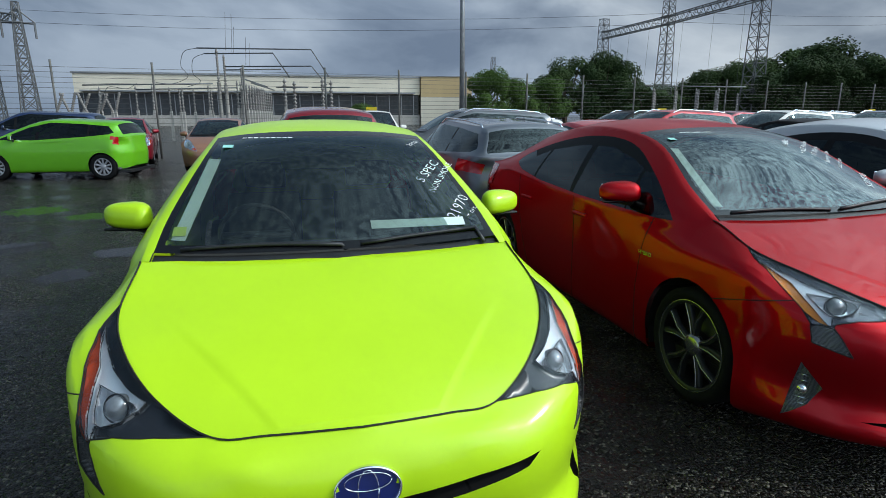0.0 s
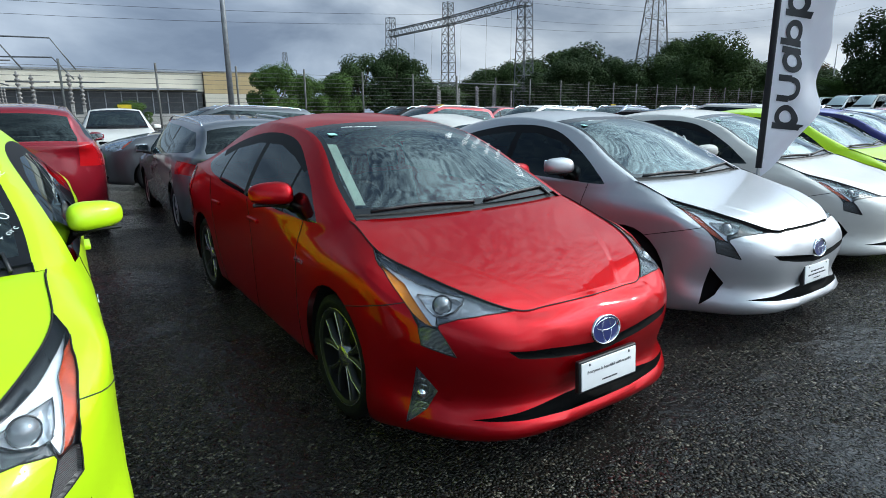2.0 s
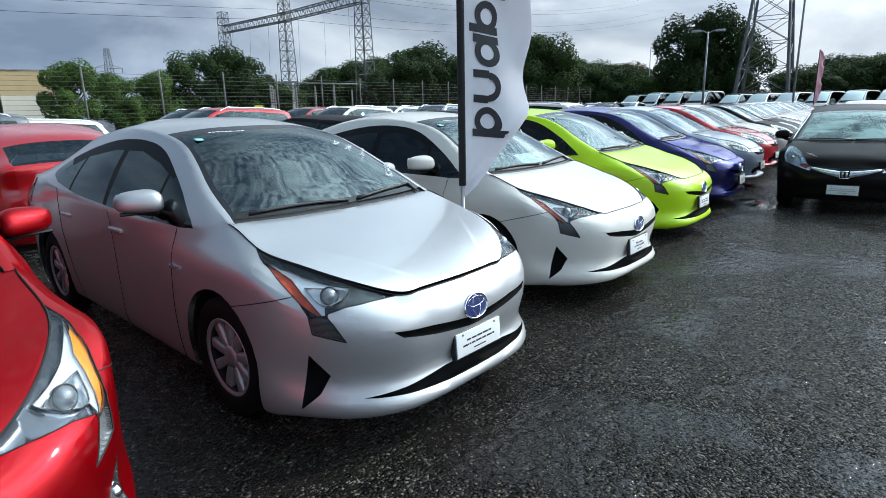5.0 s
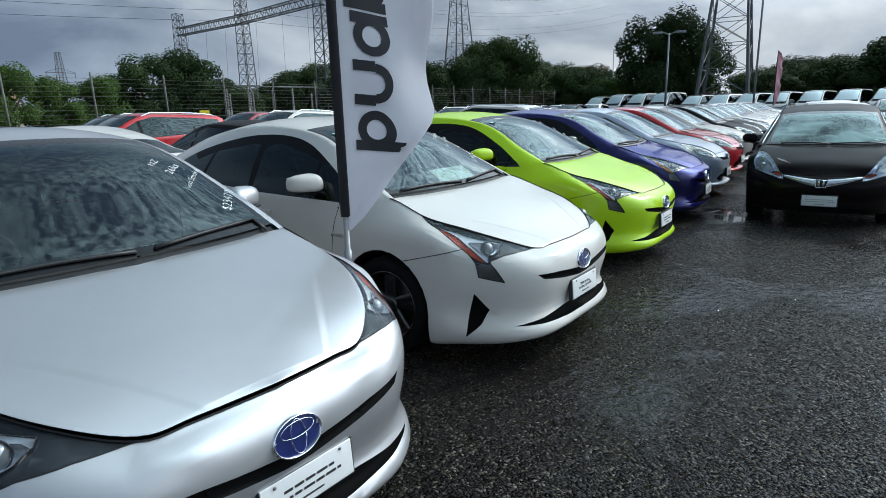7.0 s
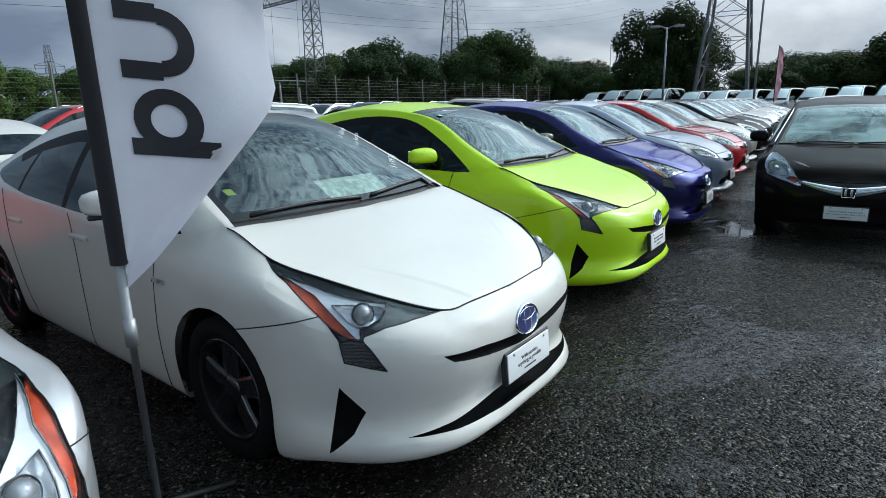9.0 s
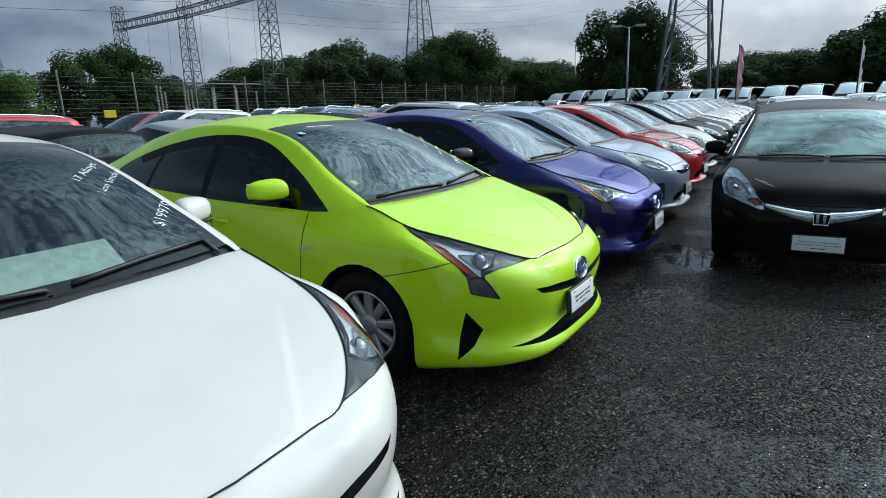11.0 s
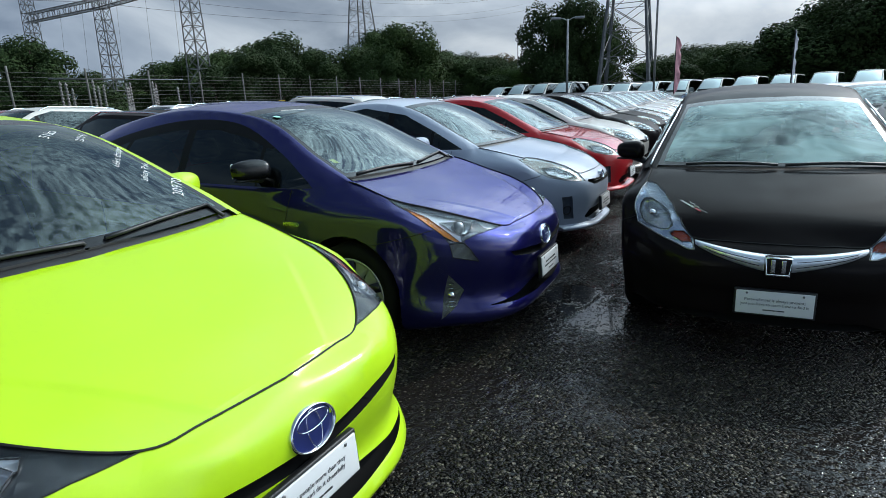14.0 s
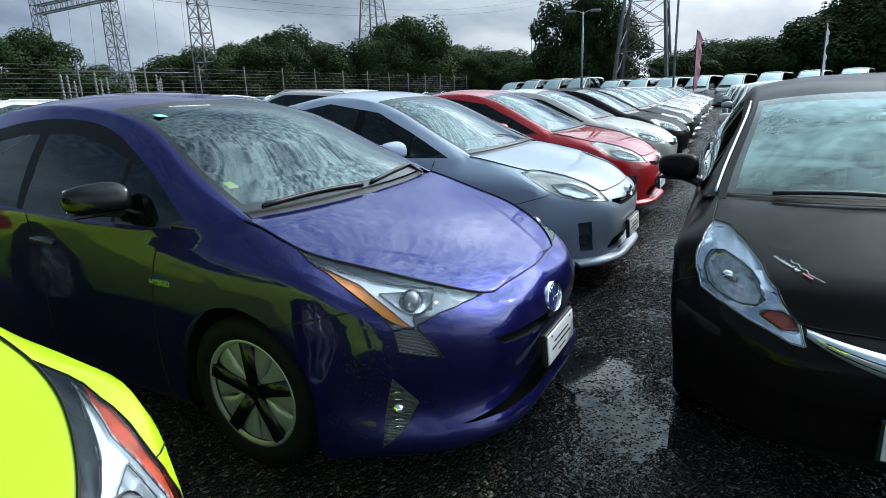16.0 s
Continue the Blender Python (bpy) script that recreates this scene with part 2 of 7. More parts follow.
RUBBER = vary(material("tyre_rubber", (0.008, 0.008, 0.0085), 0.75, spec=0.1), 12, 0.3, 0.3, 120)
CHROME = vary(material("chrome", (0.85, 0.86, 0.88), 0.09, 1.0), 30, 0.05)
ALLOY = vary(material("silver_alloy", (0.38, 0.38, 0.40), 0.32, 0.5), 15, 0.1)
DARK_ALLOY = vary(material("black_alloy", (0.035, 0.035, 0.038), 0.2, 0.6, 0.6), 15, 0.2)
CABIN = vary(material("cabin_trim", (0.055, 0.056, 0.058), 0.8), 10, 0.3, 0.2, 200)
AMBER = vary(material("red_amber_lens", (0.46, 0.060, 0.018), 0.25, 0, 0.3), 22, 0.6, 0.2, 60)
YELLOW_AMBER = vary(material("amber_lens", (0.85, 0.27, 0.02), 0.2, 0, 0.5), 9, 0.3)
RED_LENS = material("red_lens", (0.40, 0.005, 0.008), 0.12, 0, 0.8)
VOID = material("grille_void", (0.006, 0.006, 0.006), 0.9, 0, 0, 0.03, 0.1)
LAMP_DARK = vary(material("lamp_dark", (0.014, 0.015, 0.019), 0.3, 0.1, 0.2), 14, 0.4)
LAMP_PALE = vary(material("lamp_pale", (0.12, 0.125, 0.145), 0.2, 0.6, 0.5), 7, 0.40, 0.05, 18)
# shade of the near body-coloured fog recess, put into a dark slate colour
POD_SHADE = vary(material("fog_recess_shade", (0.075, 0.09, 0.115), 0.5), 14, 0.3)
LAMP_WARM = vary(material("warm_lamp_lining", (0.27, 0.27, 0.255), 0.3, 0.5, 0.4), 9, 0.35, 0.05, 30)
DECAL_RED = material("decal_red", (0.45, 0.01, 0.02), 0.5)
REFLECTOR = vary(material("lamp_reflector", (0.78, 0.79, 0.82), 0.30, 0.5), 10, 0.15, 0.06, 26)
LAMP_CUP = vary(material("lamp_cup", (0.74, 0.75, 0.78), 0.22, 0.55), 8, 0.22)
PROJECTOR = vary(material("projector_glass", (0.22, 0.235, 0.25), 0.16, 0.4, 0.6), 30, 0.3)
GAP = material("panel_gap", (0.004, 0.004, 0.004), 0.8)
BADGE = material("badge_blue", (0.008, 0.018, 0.12), 0.3, 0.2, 0.4)
PLATE = vary(material("plate_white", (0.78, 0.78, 0.77), 0.35), 20, 0.03)
STEEL_SCREW = material("screw_steel", (0.20, 0.20, 0.20), 0.4, 0.8)
INK = material("ink", (0.02, 0.02, 0.022), 0.6)
CHALK = material("white_marker", (0.80, 0.84, 0.82), 0.8)
STICKER = material("sticker_green", (0.30, 0.62, 0.55), 0.6)
PAPER = material("paper_card", (0.62, 0.72, 0.68), 0.7)
SIGN_GREEN = material("sticker_lime", (0.55, 0.68, 0.15), 0.6)
MACHINED = vary(material("machined_dark_alloy", (0.36, 0.35, 0.34), 0.22, 0.9, 0.4), 15, 0.2)
BRAKE = material("brake_steel", (0.05, 0.048, 0.045), 0.5, 0.8)
# near-black suits the black rims; inside silver rims it paints in the shade
BARREL = material("rim_barrel", (0.03, 0.03, 0.032), 0.4, 0.5)
LAMP_BOWL = vary(material("lamp_bowl", (0.50, 0.52, 0.54), 0.12, 0.75, 0.5), 26, 0.55, 0.25, 46)
BRIGHT = vary(material("brushed_chrome", (0.88, 0.92, 0.98), 0.16, 0.6), 16, 0.06)
LAMP_SILVER = vary(material("silvered_lamp", (0.58, 0.62, 0.70), 0.14, 0.8, 0.5), 9, 0.35, 0.10, 22)


def ribbed(name, colour, rough, metal, scale):
    """A moulded reflector with fine horizontal ribs."""
    m = material(name, colour, rough, metal, 0.4)
    t = m.node_tree
    co, wv, bp = node(t, "ShaderNodeTexCoord"), node(t, "ShaderNodeTexWave", Scale=scale, Distortion=3.0, bands_direction="Z"), node(t, "ShaderNodeBump", Strength=0.9, Distance=0.01)
    # groove shade painted in: the colour darkens between the ribs
    col = ramp(t, wv.outputs[1], [(0.2, tuple(c * 0.6 for c in colour)), (0.6, colour)])
    wire(t, (co.outputs["Object"], wv.inputs["Vector"]), (wv.outputs[1], bp.inputs["Height"]), (bp.outputs[0], t.nodes["Principled BSDF"].inputs["Normal"]), (col, t.nodes["Principled BSDF"].inputs["Base Color"]))
    return m


RIB_DARK = ribbed("ribbed_dark_lamp", (0.34, 0.33, 0.33), 0.25, 0.4, 60)
RIB_GREY = ribbed("ribbed_lamp", (0.72, 0.72, 0.74), 0.2, 0.6, 60)

# ---- car bodies ----
def catmull(points, n):
    """Points on a smooth curve through the given ones, n steps a span."""
    p = np.asarray(points, float)
    q = np.vstack([2 * p[0] - p[1], p, 2 * p[-1] - p[-2]])
    out = []
    for i in range(len(p) - 1):
        a, b, c, d = q[i:i + 4]
        for t in np.arange(n) / n:
            out.append(0.5 * (2 * b + (c - a) * t + (2 * a - 5 * b + 4 * c - d) * t * t + (3 * b - a - 3 * c + d) * t ** 3))
    out.append(p[-1])
    return np.array(out)


def level(z_nose, z_side, z_tail, half, v_nose, depth, power, v_tail, tail_depth, side_v, tuck=(0, 0, 0, 0, 0, 0, 0, 0)):
    """Knots of one line round half a car body at about one height, from the middle of the nose to the middle of the tail."""
    z0, z1 = z_side
    line = []
    for f in (0.0, 0.28, 0.54, 0.76, 0.92):
        line.append((f * half * 1.0, v_nose + depth * f ** power, z_nose + (z0 - z_nose) * max(0, f - 0.6) * 1.5))
    for i, v in enumerate(side_v):
        line.append((half - tuck[i], v, z0 + (z1 - z0) * i / (len(side_v) - 1)))
    for f in (0.90, 0.6, 0.3, 0.0):
        line.append((f * half * 0.97, v_tail - tail_depth * f ** 4, z_tail + (z1 - z_tail) * max(0, f - 0.5) * 1.5))
    return line


def skin(spec, across=3, along=6):
    """The three grids of half a body: lower (levels x stations), hood and upper (stations x across)."""
    lines = np.array([catmull(l, along) for l in spec["levels"] + [spec["shoulder"]]])
    low = np.array([catmull(lines[:, j], across) for j in range(lines.shape[1])]).transpose(1, 0, 2)
    top = low[-1]
    k = spec["cowl"] * along
    hood = []
    zs = catmull(spec["hood_middle"], 8)
    for p in top[:k + 1]:
        v1 = p[1]
        row = []
        cols = spec.get("hood_cols", 10)
        xs = np.linspace(0, 1, cols + 1)
        if spec.get("crease") and p[0] > 0.1:
            xc, d = np.clip(1 - (0.23 + (v1 - 0.12) * 0.72) / p[0], 0.12, 0.7), 0.006 / p[0]
            xs = np.concatenate([np.linspace(0, xc - d, cols // 3), np.linspace(xc + d, 1, cols + 1 - cols // 3)])
        for x in xs:
            u = p[0] * (1 - x)
            v = v1 + (zs[-1, 1] - top[k, 1]) * x * x * np.clip((v1 - 0.5) / (top[k, 1] - 0.5), 0, 1)
            zc = np.interp(v, zs[:, 1], zs[:, 2])
            s = u / max(p[0], 1e-6)
            uc = 0.23 + (v - 0.12) * 0.72
            lift = spec.get("crease", 0.0) * (math.exp(-(uc - u) / 0.12) if u < uc else 0.0) * np.clip((0.62 - v) / 0.2, 0, 1) * np.clip((p[0] - uc) / 0.08, 0, 1)
            row.append((u, v, lift + zc + (p[2] - np.interp(v1, zs[:, 1], zs[:, 2])) * s ** spec.get("hood_power", 2.2) if x < 1 else zc))
        hood.append(row)
    hood = np.array(hood)
    cant, mid = catmull(spec["cant"], along), catmull(spec["middle"], along)
    upper = []
    for j, (b, c, m) in enumerate(zip(top[k:], cant, mid)):
        row = []
        for x in np.linspace(0, 1, 9):
            p = b + (c - b) * x
            p = p + np.array((spec.get("bulge", 0.03) * 4 * x * (1 - x), 0, 0)) * min(1, abs(b[0] - c[0]) / 0.25)
            row.append(p)
        for x in (0.045, 0.088, 0.20, 0.33, 0.45, 0.56, 0.67, 0.78, 0.89, 1.0):
            s = 1 - x
            row.append((c[0] * s, m[1] + (c[1] - m[1]) * s ** 2.4, m[2] + (c[2] - m[2]) * s ** 2.8))
        upper.append(row)
    return low, hood, np.array(upper)


SIDE = (0.62, 0.97, 1.32, 1.9, 2.6, 3.3, 3.67, 4.08)
SILL = (0.0, 0.012, 0.035, 0.040, 0.040, 0.035, 0.012, 0.030)
FLANK = (0.0, 0.004, 0.012, 0.026, 0.026, 0.010, 0.004, 0.015)
ARCH = (0.0, 0.0, 0.0, 0.015, 0.015, 0.0, 0.0, 0.01)
HATCH = dict(
    levels=[
        level(0.160, (0.14, 0.20), 0.30, 0.74, 0.17, 0.50, 3.6, 4.42, 0.30, SIDE),
        level(0.165, (0.145, 0.20), 0.30, 0.862, 0.035, 0.56, 4.2, 4.48, 0.30, SIDE, SILL),
        level(0.222, (0.25, 0.27), 0.36, 0.890, -0.018, 0.56, 4.3, 4.51, 0.30, SIDE, SILL),
        level(0.325, (0.40, 0.42), 0.48, 0.884, 0.045, 0.54, 4.4, 4.53, 0.30, SIDE, FLANK),
        level(0.475, (0.56, 0.60), 0.62, 0.878, 0.008, 0.52, 4.3, 4.54, 0.30, SIDE, ARCH),
        level(0.585, (0.70, 0.76), 0.76, 0.880, 0.000, 0.52, 4.2, 4.52, 0.30, SIDE, ARCH),
        level(0.660, (0.83, 0.90), 0.90, 0.868, 0.030, 0.52, 4.0, 4.47, 0.28, SIDE),
    ],
    shoulder=[(0, 0.085, 0.712), (0.25, 0.112, 0.706), (0.40, 0.138, 0.708), (0.56, 0.27, 0.775), (0.68, 0.47, 0.845),
              (0.745, 0.70, 0.902), (0.738, 1.00, 0.997), (0.816, 1.16, 0.968), (0.866, 1.75, 0.953), (0.868, 2.6, 0.985),
              (0.855, 3.3, 1.03), (0.835, 3.67, 1.06), (0.78, 4.08, 1.07), (0.70, 4.36, 1.05), (0.5, 4.44, 1.03), (0.25, 4.46, 1.03), (0, 4.465, 1.03)],
    cowl=6, crease=0.0035, hood_cols=34,
    hood_middle=[(0, 0.085, 0.712), (0, 0.30, 0.800), (0, 0.60, 0.895), (0, 0.93, 0.985)],
    cant=[(0.738, 1.00, 0.999), (0.70, 1.30, 1.142), (0.585, 1.80, 1.375), (0.565, 2.5, 1.455), (0.55, 3.15, 1.395), (0.535, 3.6, 1.295),
          (0.51, 4.05, 1.15), (0.48, 4.36, 1.06), (0.33, 4.435, 1.035), (0.16, 4.46, 1.032), (0, 4.465, 1.03)],
    middle=[(0, 0.93, 0.985), (0, 1.20, 1.150), (0, 1.70, 1.405), (0, 2.45, 1.515), (0, 3.15, 1.455), (0, 3.6, 1.345),
            (0, 4.05, 1.185), (0, 4.36, 1.08), (0, 4.44, 1.045), (0, 4.46, 1.035), (0, 4.465, 1.03)],
)


def part(name, bm, mat, parent=None, label="", smooth=True, normals=None):
    """Links a bmesh as one mesh object under a thing or a part."""
    me = bpy.data.meshes.new(name)
    bm.to_mesh(me)
    bm.free()
    for m in (mat if isinstance(mat, (list, tuple)) else [mat]):
        me.materials.append(m)
    if smooth:
        me.polygons.foreach_set("use_smooth", [True] * len(me.polygons))
    ob = new(name, me)
    ob.parent = parent
    return tagged(ob, label)


def inside(poly, x, y):
    hit = False
    j = len(poly) - 1
    for i in range(len(poly)):
        (xi, yi), (xj, yj) = poly[i], poly[j]
        if (yi > y) != (yj > y) and x < (xj - xi) * (y - yi) / (yj - yi) + xi:
            hit = not hit
        j = i
    return hit


def cut(bm, poly, axis, keep, tag, layer):
    """Cuts a flat outline through the faces that keep() takes, seen along the way across axis, and tags those inside it."""
    ax = Vector(axis).normalized()
    lo = [min(p[i] for p in poly) - 0.03 for i in (0, 1)]
    hi = [max(p[i] for p in poly) + 0.03 for i in (0, 1)]

    def near(f):
        c = f.calc_center_median()
        a = c.dot(ax)
        return lo[0] < a < hi[0] and lo[1] < c.z < hi[1] and keep(f, c)

    for i in range(len(poly)):
        (a0, z0), (a1, z1) = poly[i - 1], poly[i]
        no = ax * (z1 - z0) - Vector((0, 0, a1 - a0))
        if no.length < 1e-6:
            continue
        fs = [f for f in bm.faces if near(f)]
        geom = list({e for f in fs for e in f.edges}) + list({v for f in fs for v in f.verts}) + fs
        bmesh.ops.bisect_plane(bm, geom=geom, dist=1e-4, plane_co=ax * a0 + Vector((0, 0, z0)), plane_no=no.normalized())
    for f in bm.faces:
        if near(f):
            c = f.calc_center_median()
            if inside(poly, c.dot(ax), c.z):
                f[layer] = tag


def grid_faces(bm, g, tagfn, layer):
    vs = [[bm.verts.new(p) for p in row] for row in g]
    for i in range(len(g) - 1):
        for j in range(len(g[0]) - 1):
            q = [vs[i][j], vs[i][j + 1], vs[i + 1][j + 1], vs[i + 1][j]]
            try:
                f = bm.faces.new(q)
                f[layer] = tagfn(i, j)
            except ValueError:
                pass


def ring(cx, cz, r, n=24, squash=1.0):
    return [(cx + r * math.cos(2 * math.pi * k / n), cz + r * squash * math.sin(2 * math.pi * k / n)) for k in range(n)]


BUMPER, FENDER, DOOR, DOOR2, QUARTER, TAIL, HOOD, SCREEN, ROOF, SIDE_GLASS, BACK_GLASS, LIGHT, SLIT, INTAKE, FOG, GONE, REAR_LIGHT, COWL, HATCHBACK, L_CHROME, L_AMBER, L_BOWL, TRIM, PILLAR, L_LOW, FRIT = range(1, 27)
PAINTED = {BUMPER, FENDER, DOOR, DOOR2, QUARTER, TAIL, HOOD, ROOF, HATCHBACK}
V, U = (0, 1, 0), (1, 0, 0)
DIAG = (1, 1, 0)


def half_body(spec, across=3, along=6):
    """Half a car skin, cut into panels; each face carries its panel's tag."""
    low, hood, upper = skin(spec, across, along)
    bm = bmesh.new()
    layer = bm.faces.layers.int.new("panel")
    grid_faces(bm, low[::-1], lambda i, j: QUARTER, layer)
    grid_faces(bm, hood.transpose(1, 0, 2), lambda i, j: HOOD, layer)
    top, (b0, b1) = spec["screen_top"] * along, spec["back_glass"]
    bot = max(1, along // 6)

    def roof_tag(i, j):
        if i < 8:
            return PILLAR
        if i == 8:
            return ROOF
        if j < bot:
            return COWL
        if j < top:
            return FRIT if i == 9 or j < bot + 1 or j >= top - 1 else SCREEN
        if b0 * along <= j < b1 * along:
            return BACK_GLASS
        return ROOF if j < b0 * along else HATCHBACK
    grid_faces(bm, upper.transpose(1, 0, 2), roof_tag, layer)
    bmesh.ops.remove_doubles(bm, verts=bm.verts, dist=3e-4)
    bmesh.ops.dissolve_degenerate(bm, edges=bm.edges, dist=1e-4)
    lowside = lambda f, c: f[layer] in (QUARTER, DOOR, DOOR2, FENDER, BUMPER, TAIL)
    # bumpers and doors by their seams in side view
    f0, f1, f2, f3 = spec["seams"]
    zs, zr = spec["bumper_z"], spec["tail_z"]
    hub = spec["hubs"]
    cut(bm, [(-0.3, -0.1), (hub[0], -0.1), (hub[0], zs - 0.06), (0.40, zs + 0.09), (0.05, zs + 0.5), (-0.3, zs + 0.5)], V, lowside, BUMPER, layer)
    cut(bm, [(f0 + 0.12, 0.1), (f0 + 0.10, 0.52), (f0 + 0.06, 0.76), (f0, 1.0), (f0, 1.25), (f1 + 0.05, 1.25), (f1, 0.9), (f1 + 0.02, 0.1)], V, lowside, DOOR, layer)
    cut(bm, [(f1 + 0.02, 0.1), (f1, 0.9), (f1 + 0.05, 1.3), (f2, 1.3), (f2 + 0.02, 0.95), (f2 - 0.06, 0.6), (f3, 0.1)], V, lowside, DOOR2, layer)
    cut(bm, [(-0.3, 0.0), (f0 + 0.12, 0.0), (f0 + 0.10, 0.52), (f0 + 0.06, 0.76), (f0, 1.0), (f0, 1.4), (-0.3, 1.4)], V, lambda f, c: f[layer] == QUARTER, FENDER, layer)
    end = spec["length"]
    cut(bm, [(hub[1], -0.1), (hub[1], zr - 0.08), (end - 0.35, zr), (end + 0.1, zr), (end + 0.1, -0.1)], V, lambda f, c: f[layer] == QUARTER, TAIL, layer)
    for h in hub:
        cut(bm, ring(h, 0.325, spec["arch"], 28), V, lambda f, c: lowside(f, c) and c.x > 0.45, GONE, layer)
        cut(bm, [(h - spec["arch"], -0.1), (h + spec["arch"], -0.1), (h + spec["arch"], 0.325), (h - spec["arch"], 0.325)], V, lambda f, c: lowside(f, c) and c.x > 0.45, GONE, layer)
    for poly, tag in spec.get("lamps", ()):
        cut(bm, poly, DIAG, lambda f, c: c.y < 1.1 and (lowside(f, c) or f[layer] in (LIGHT, L_CHROME, L_BOWL, L_LOW) or (f[layer] == HOOD and spec.get("lamp_on_hood", False))), tag, layer)
    for poly, tag in spec.get("front", ()):
        cut(bm, poly, U, lambda f, c: c.y < 0.6 and f[layer] in (BUMPER, FENDER), tag, layer)
    for poly, tag in spec.get("rear", ()):
        cut(bm, poly, U, lambda f, c: c.y > end - spec.get("wrap", 0.6) and (lowside(f, c) or f[layer] in (HATCHBACK, PILLAR)), tag, layer)
    for (u0, z0), (u1, z1), w, up in spec.get("ridges", ()):
        for v in bm.verts:
            if v.co.y < 0.5 and all(f[layer] == BUMPER for f in v.link_faces):
                t = max(0, min(1, ((v.co.x - u0) * (u1 - u0) + (v.co.z - z0) * (z1 - z0)) / ((u1 - u0) ** 2 + (z1 - z0) ** 2)))
                d = math.hypot(v.co.x - u0 - t * (u1 - u0), v.co.z - z0 - t * (z1 - z0))
                v.co.y -= up * math.exp(-(d / w) ** 2)
    edge = spec["glass"]
    if spec.get("glass_smooth"):
        k = spec["glass_smooth"]
        edge = edge[:k] + [tuple(p) for p in catmull(edge[k:], 4)]
    cut(bm, edge, V, lambda f, c: f[layer] == PILLAR, SIDE_GLASS, layer)
    for poly in spec["posts"]:
        cut(bm, poly, V, lambda f, c: f[layer] == SIDE_GLASS, TRIM, layer)
    for f in bm.faces:
        if f[layer] == PILLAR:
            f[layer] = ROOF
    bmesh.ops.delete(bm, geom=[f for f in bm.faces if f[layer] == GONE], context="FACES")
    for f in bm.faces:
        c = f.calc_center_median()
        ref = Vector((0, min(max(c.y, 0.9), spec["length"] - 0.7), 0.6))
        if f.normal.dot(c - ref) < 0:
            f.normal_flip()
    bm.normal_update()
    return bm, layer


def piece(bm, layer, tags, sides, name, mat, parent, label="", push=0.0, wall=False, lift=0.0, faces=None):
    """Takes the faces of some tags out of a half body, on one or both sides, as one part; push moves it in along the car, with walls."""
    faces = faces or [f for f in bm.faces if f[layer] in tags]
    if not faces:
        return None
    out = bmesh.new()
    normals = []
    for s in sides:
        made = {}

        def vert(v, deep):
            k = (v, deep)
            if k not in made:
                n = v.normal.copy()
                if abs(v.co.x) < 1e-4:
                    n.x = 0
                p = v.co + n * lift
                if deep:
                    p = p - n * push
                made[k] = out.verts.new((s * p.x, p.y, p.z))
                normals.append((s * n.x, n.y, n.z))
            return made[k]
        inner = push != 0
        for f in faces:
            vs = [vert(v, inner) for v in f.verts]
            try:
                out.faces.new(vs if s > 0 else vs[::-1])
            except ValueError:
                pass
        if wall:
            fs = set(faces)
            for e in {e for f in faces for e in f.edges}:
                if sum(1 for f in e.link_faces if f in fs) == 1 and abs(e.verts[0].co.x) + abs(e.verts[1].co.x) > 1e-3:
                    a, b = e.verts
                    out.faces.new([vert(a, False), vert(b, False), vert(b, True), vert(a, True)])
    if wall:
        bmesh.ops.recalc_face_normals(out, faces=out.faces)
        return part(name, out, mat, parent, label)
    ob = part(name, out, mat, parent, label)
    ob.data.normals_split_custom_set_from_vertices(normals)
    return ob


def pieces(bm, layer, tags, sides, name, mat, parent):
    """Like piece, but each unconnected patch of the panel becomes a part of its own."""
    todo = {f for f in bm.faces if f[layer] in tags}
    out = []
    while todo:
        patch, edge = [], [todo.pop()]
        while edge:
            f = edge.pop()
            patch.append(f)
            for v in f.verts:
                for g in v.link_faces:
                    if g in todo:
                        todo.discard(g)
                        edge.append(g)
        if sum(f.calc_area() for f in patch) > 2e-4:
            out.append(piece(bm, layer, tags, sides, name, mat, parent, faces=sorted(patch, key=lambda f: f.index)))
    return out


def rod(bm, a, b, r, n=6, r2=None):
    """A round bar from a to b."""
    a, b = Vector(a), Vector(b)
    d = (b - a)
    if d.length < 1e-6:
        return
    q = d.to_track_quat("Z", "Y")
    r2 = r if r2 is None else r2
    r0 = [bm.verts.new(a + q @ Vector((r * math.cos(2 * math.pi * k / n), r * math.sin(2 * math.pi * k / n), 0))) for k in range(n)]
    r1 = [bm.verts.new(b + q @ Vector((r2 * math.cos(2 * math.pi * k / n), r2 * math.sin(2 * math.pi * k / n), 0))) for k in range(n)]
    for k in range(n):
        bm.faces.new([r0[k], r0[(k + 1) % n], r1[(k + 1) % n], r1[k]])
    bm.faces.new(r0[::-1])
    bm.faces.new(r1)


def tube(bm, pts, r, n=6):
    """A bent round bar through points."""
    pts = [Vector(p) for p in pts]
    rings = []
    for i, p in enumerate(pts):
        d = (pts[min(i + 1, len(pts) - 1)] - pts[max(i - 1, 0)])
        q = d.to_track_quat("Z", "Y") if d.length > 1e-9 else Euler((0, 0, 0)).to_quaternion()
        rings.append([bm.verts.new(p + q @ Vector((r * math.cos(2 * math.pi * k / n), r * math.sin(2 * math.pi * k / n), 0))) for k in range(n)])
    for r0, r1 in zip(rings, rings[1:]):
        for k in range(n):
            bm.faces.new([r0[k], r0[(k + 1) % n], r1[(k + 1) % n], r1[k]])
    bm.faces.new(rings[0][::-1])
    bm.faces.new(rings[-1])


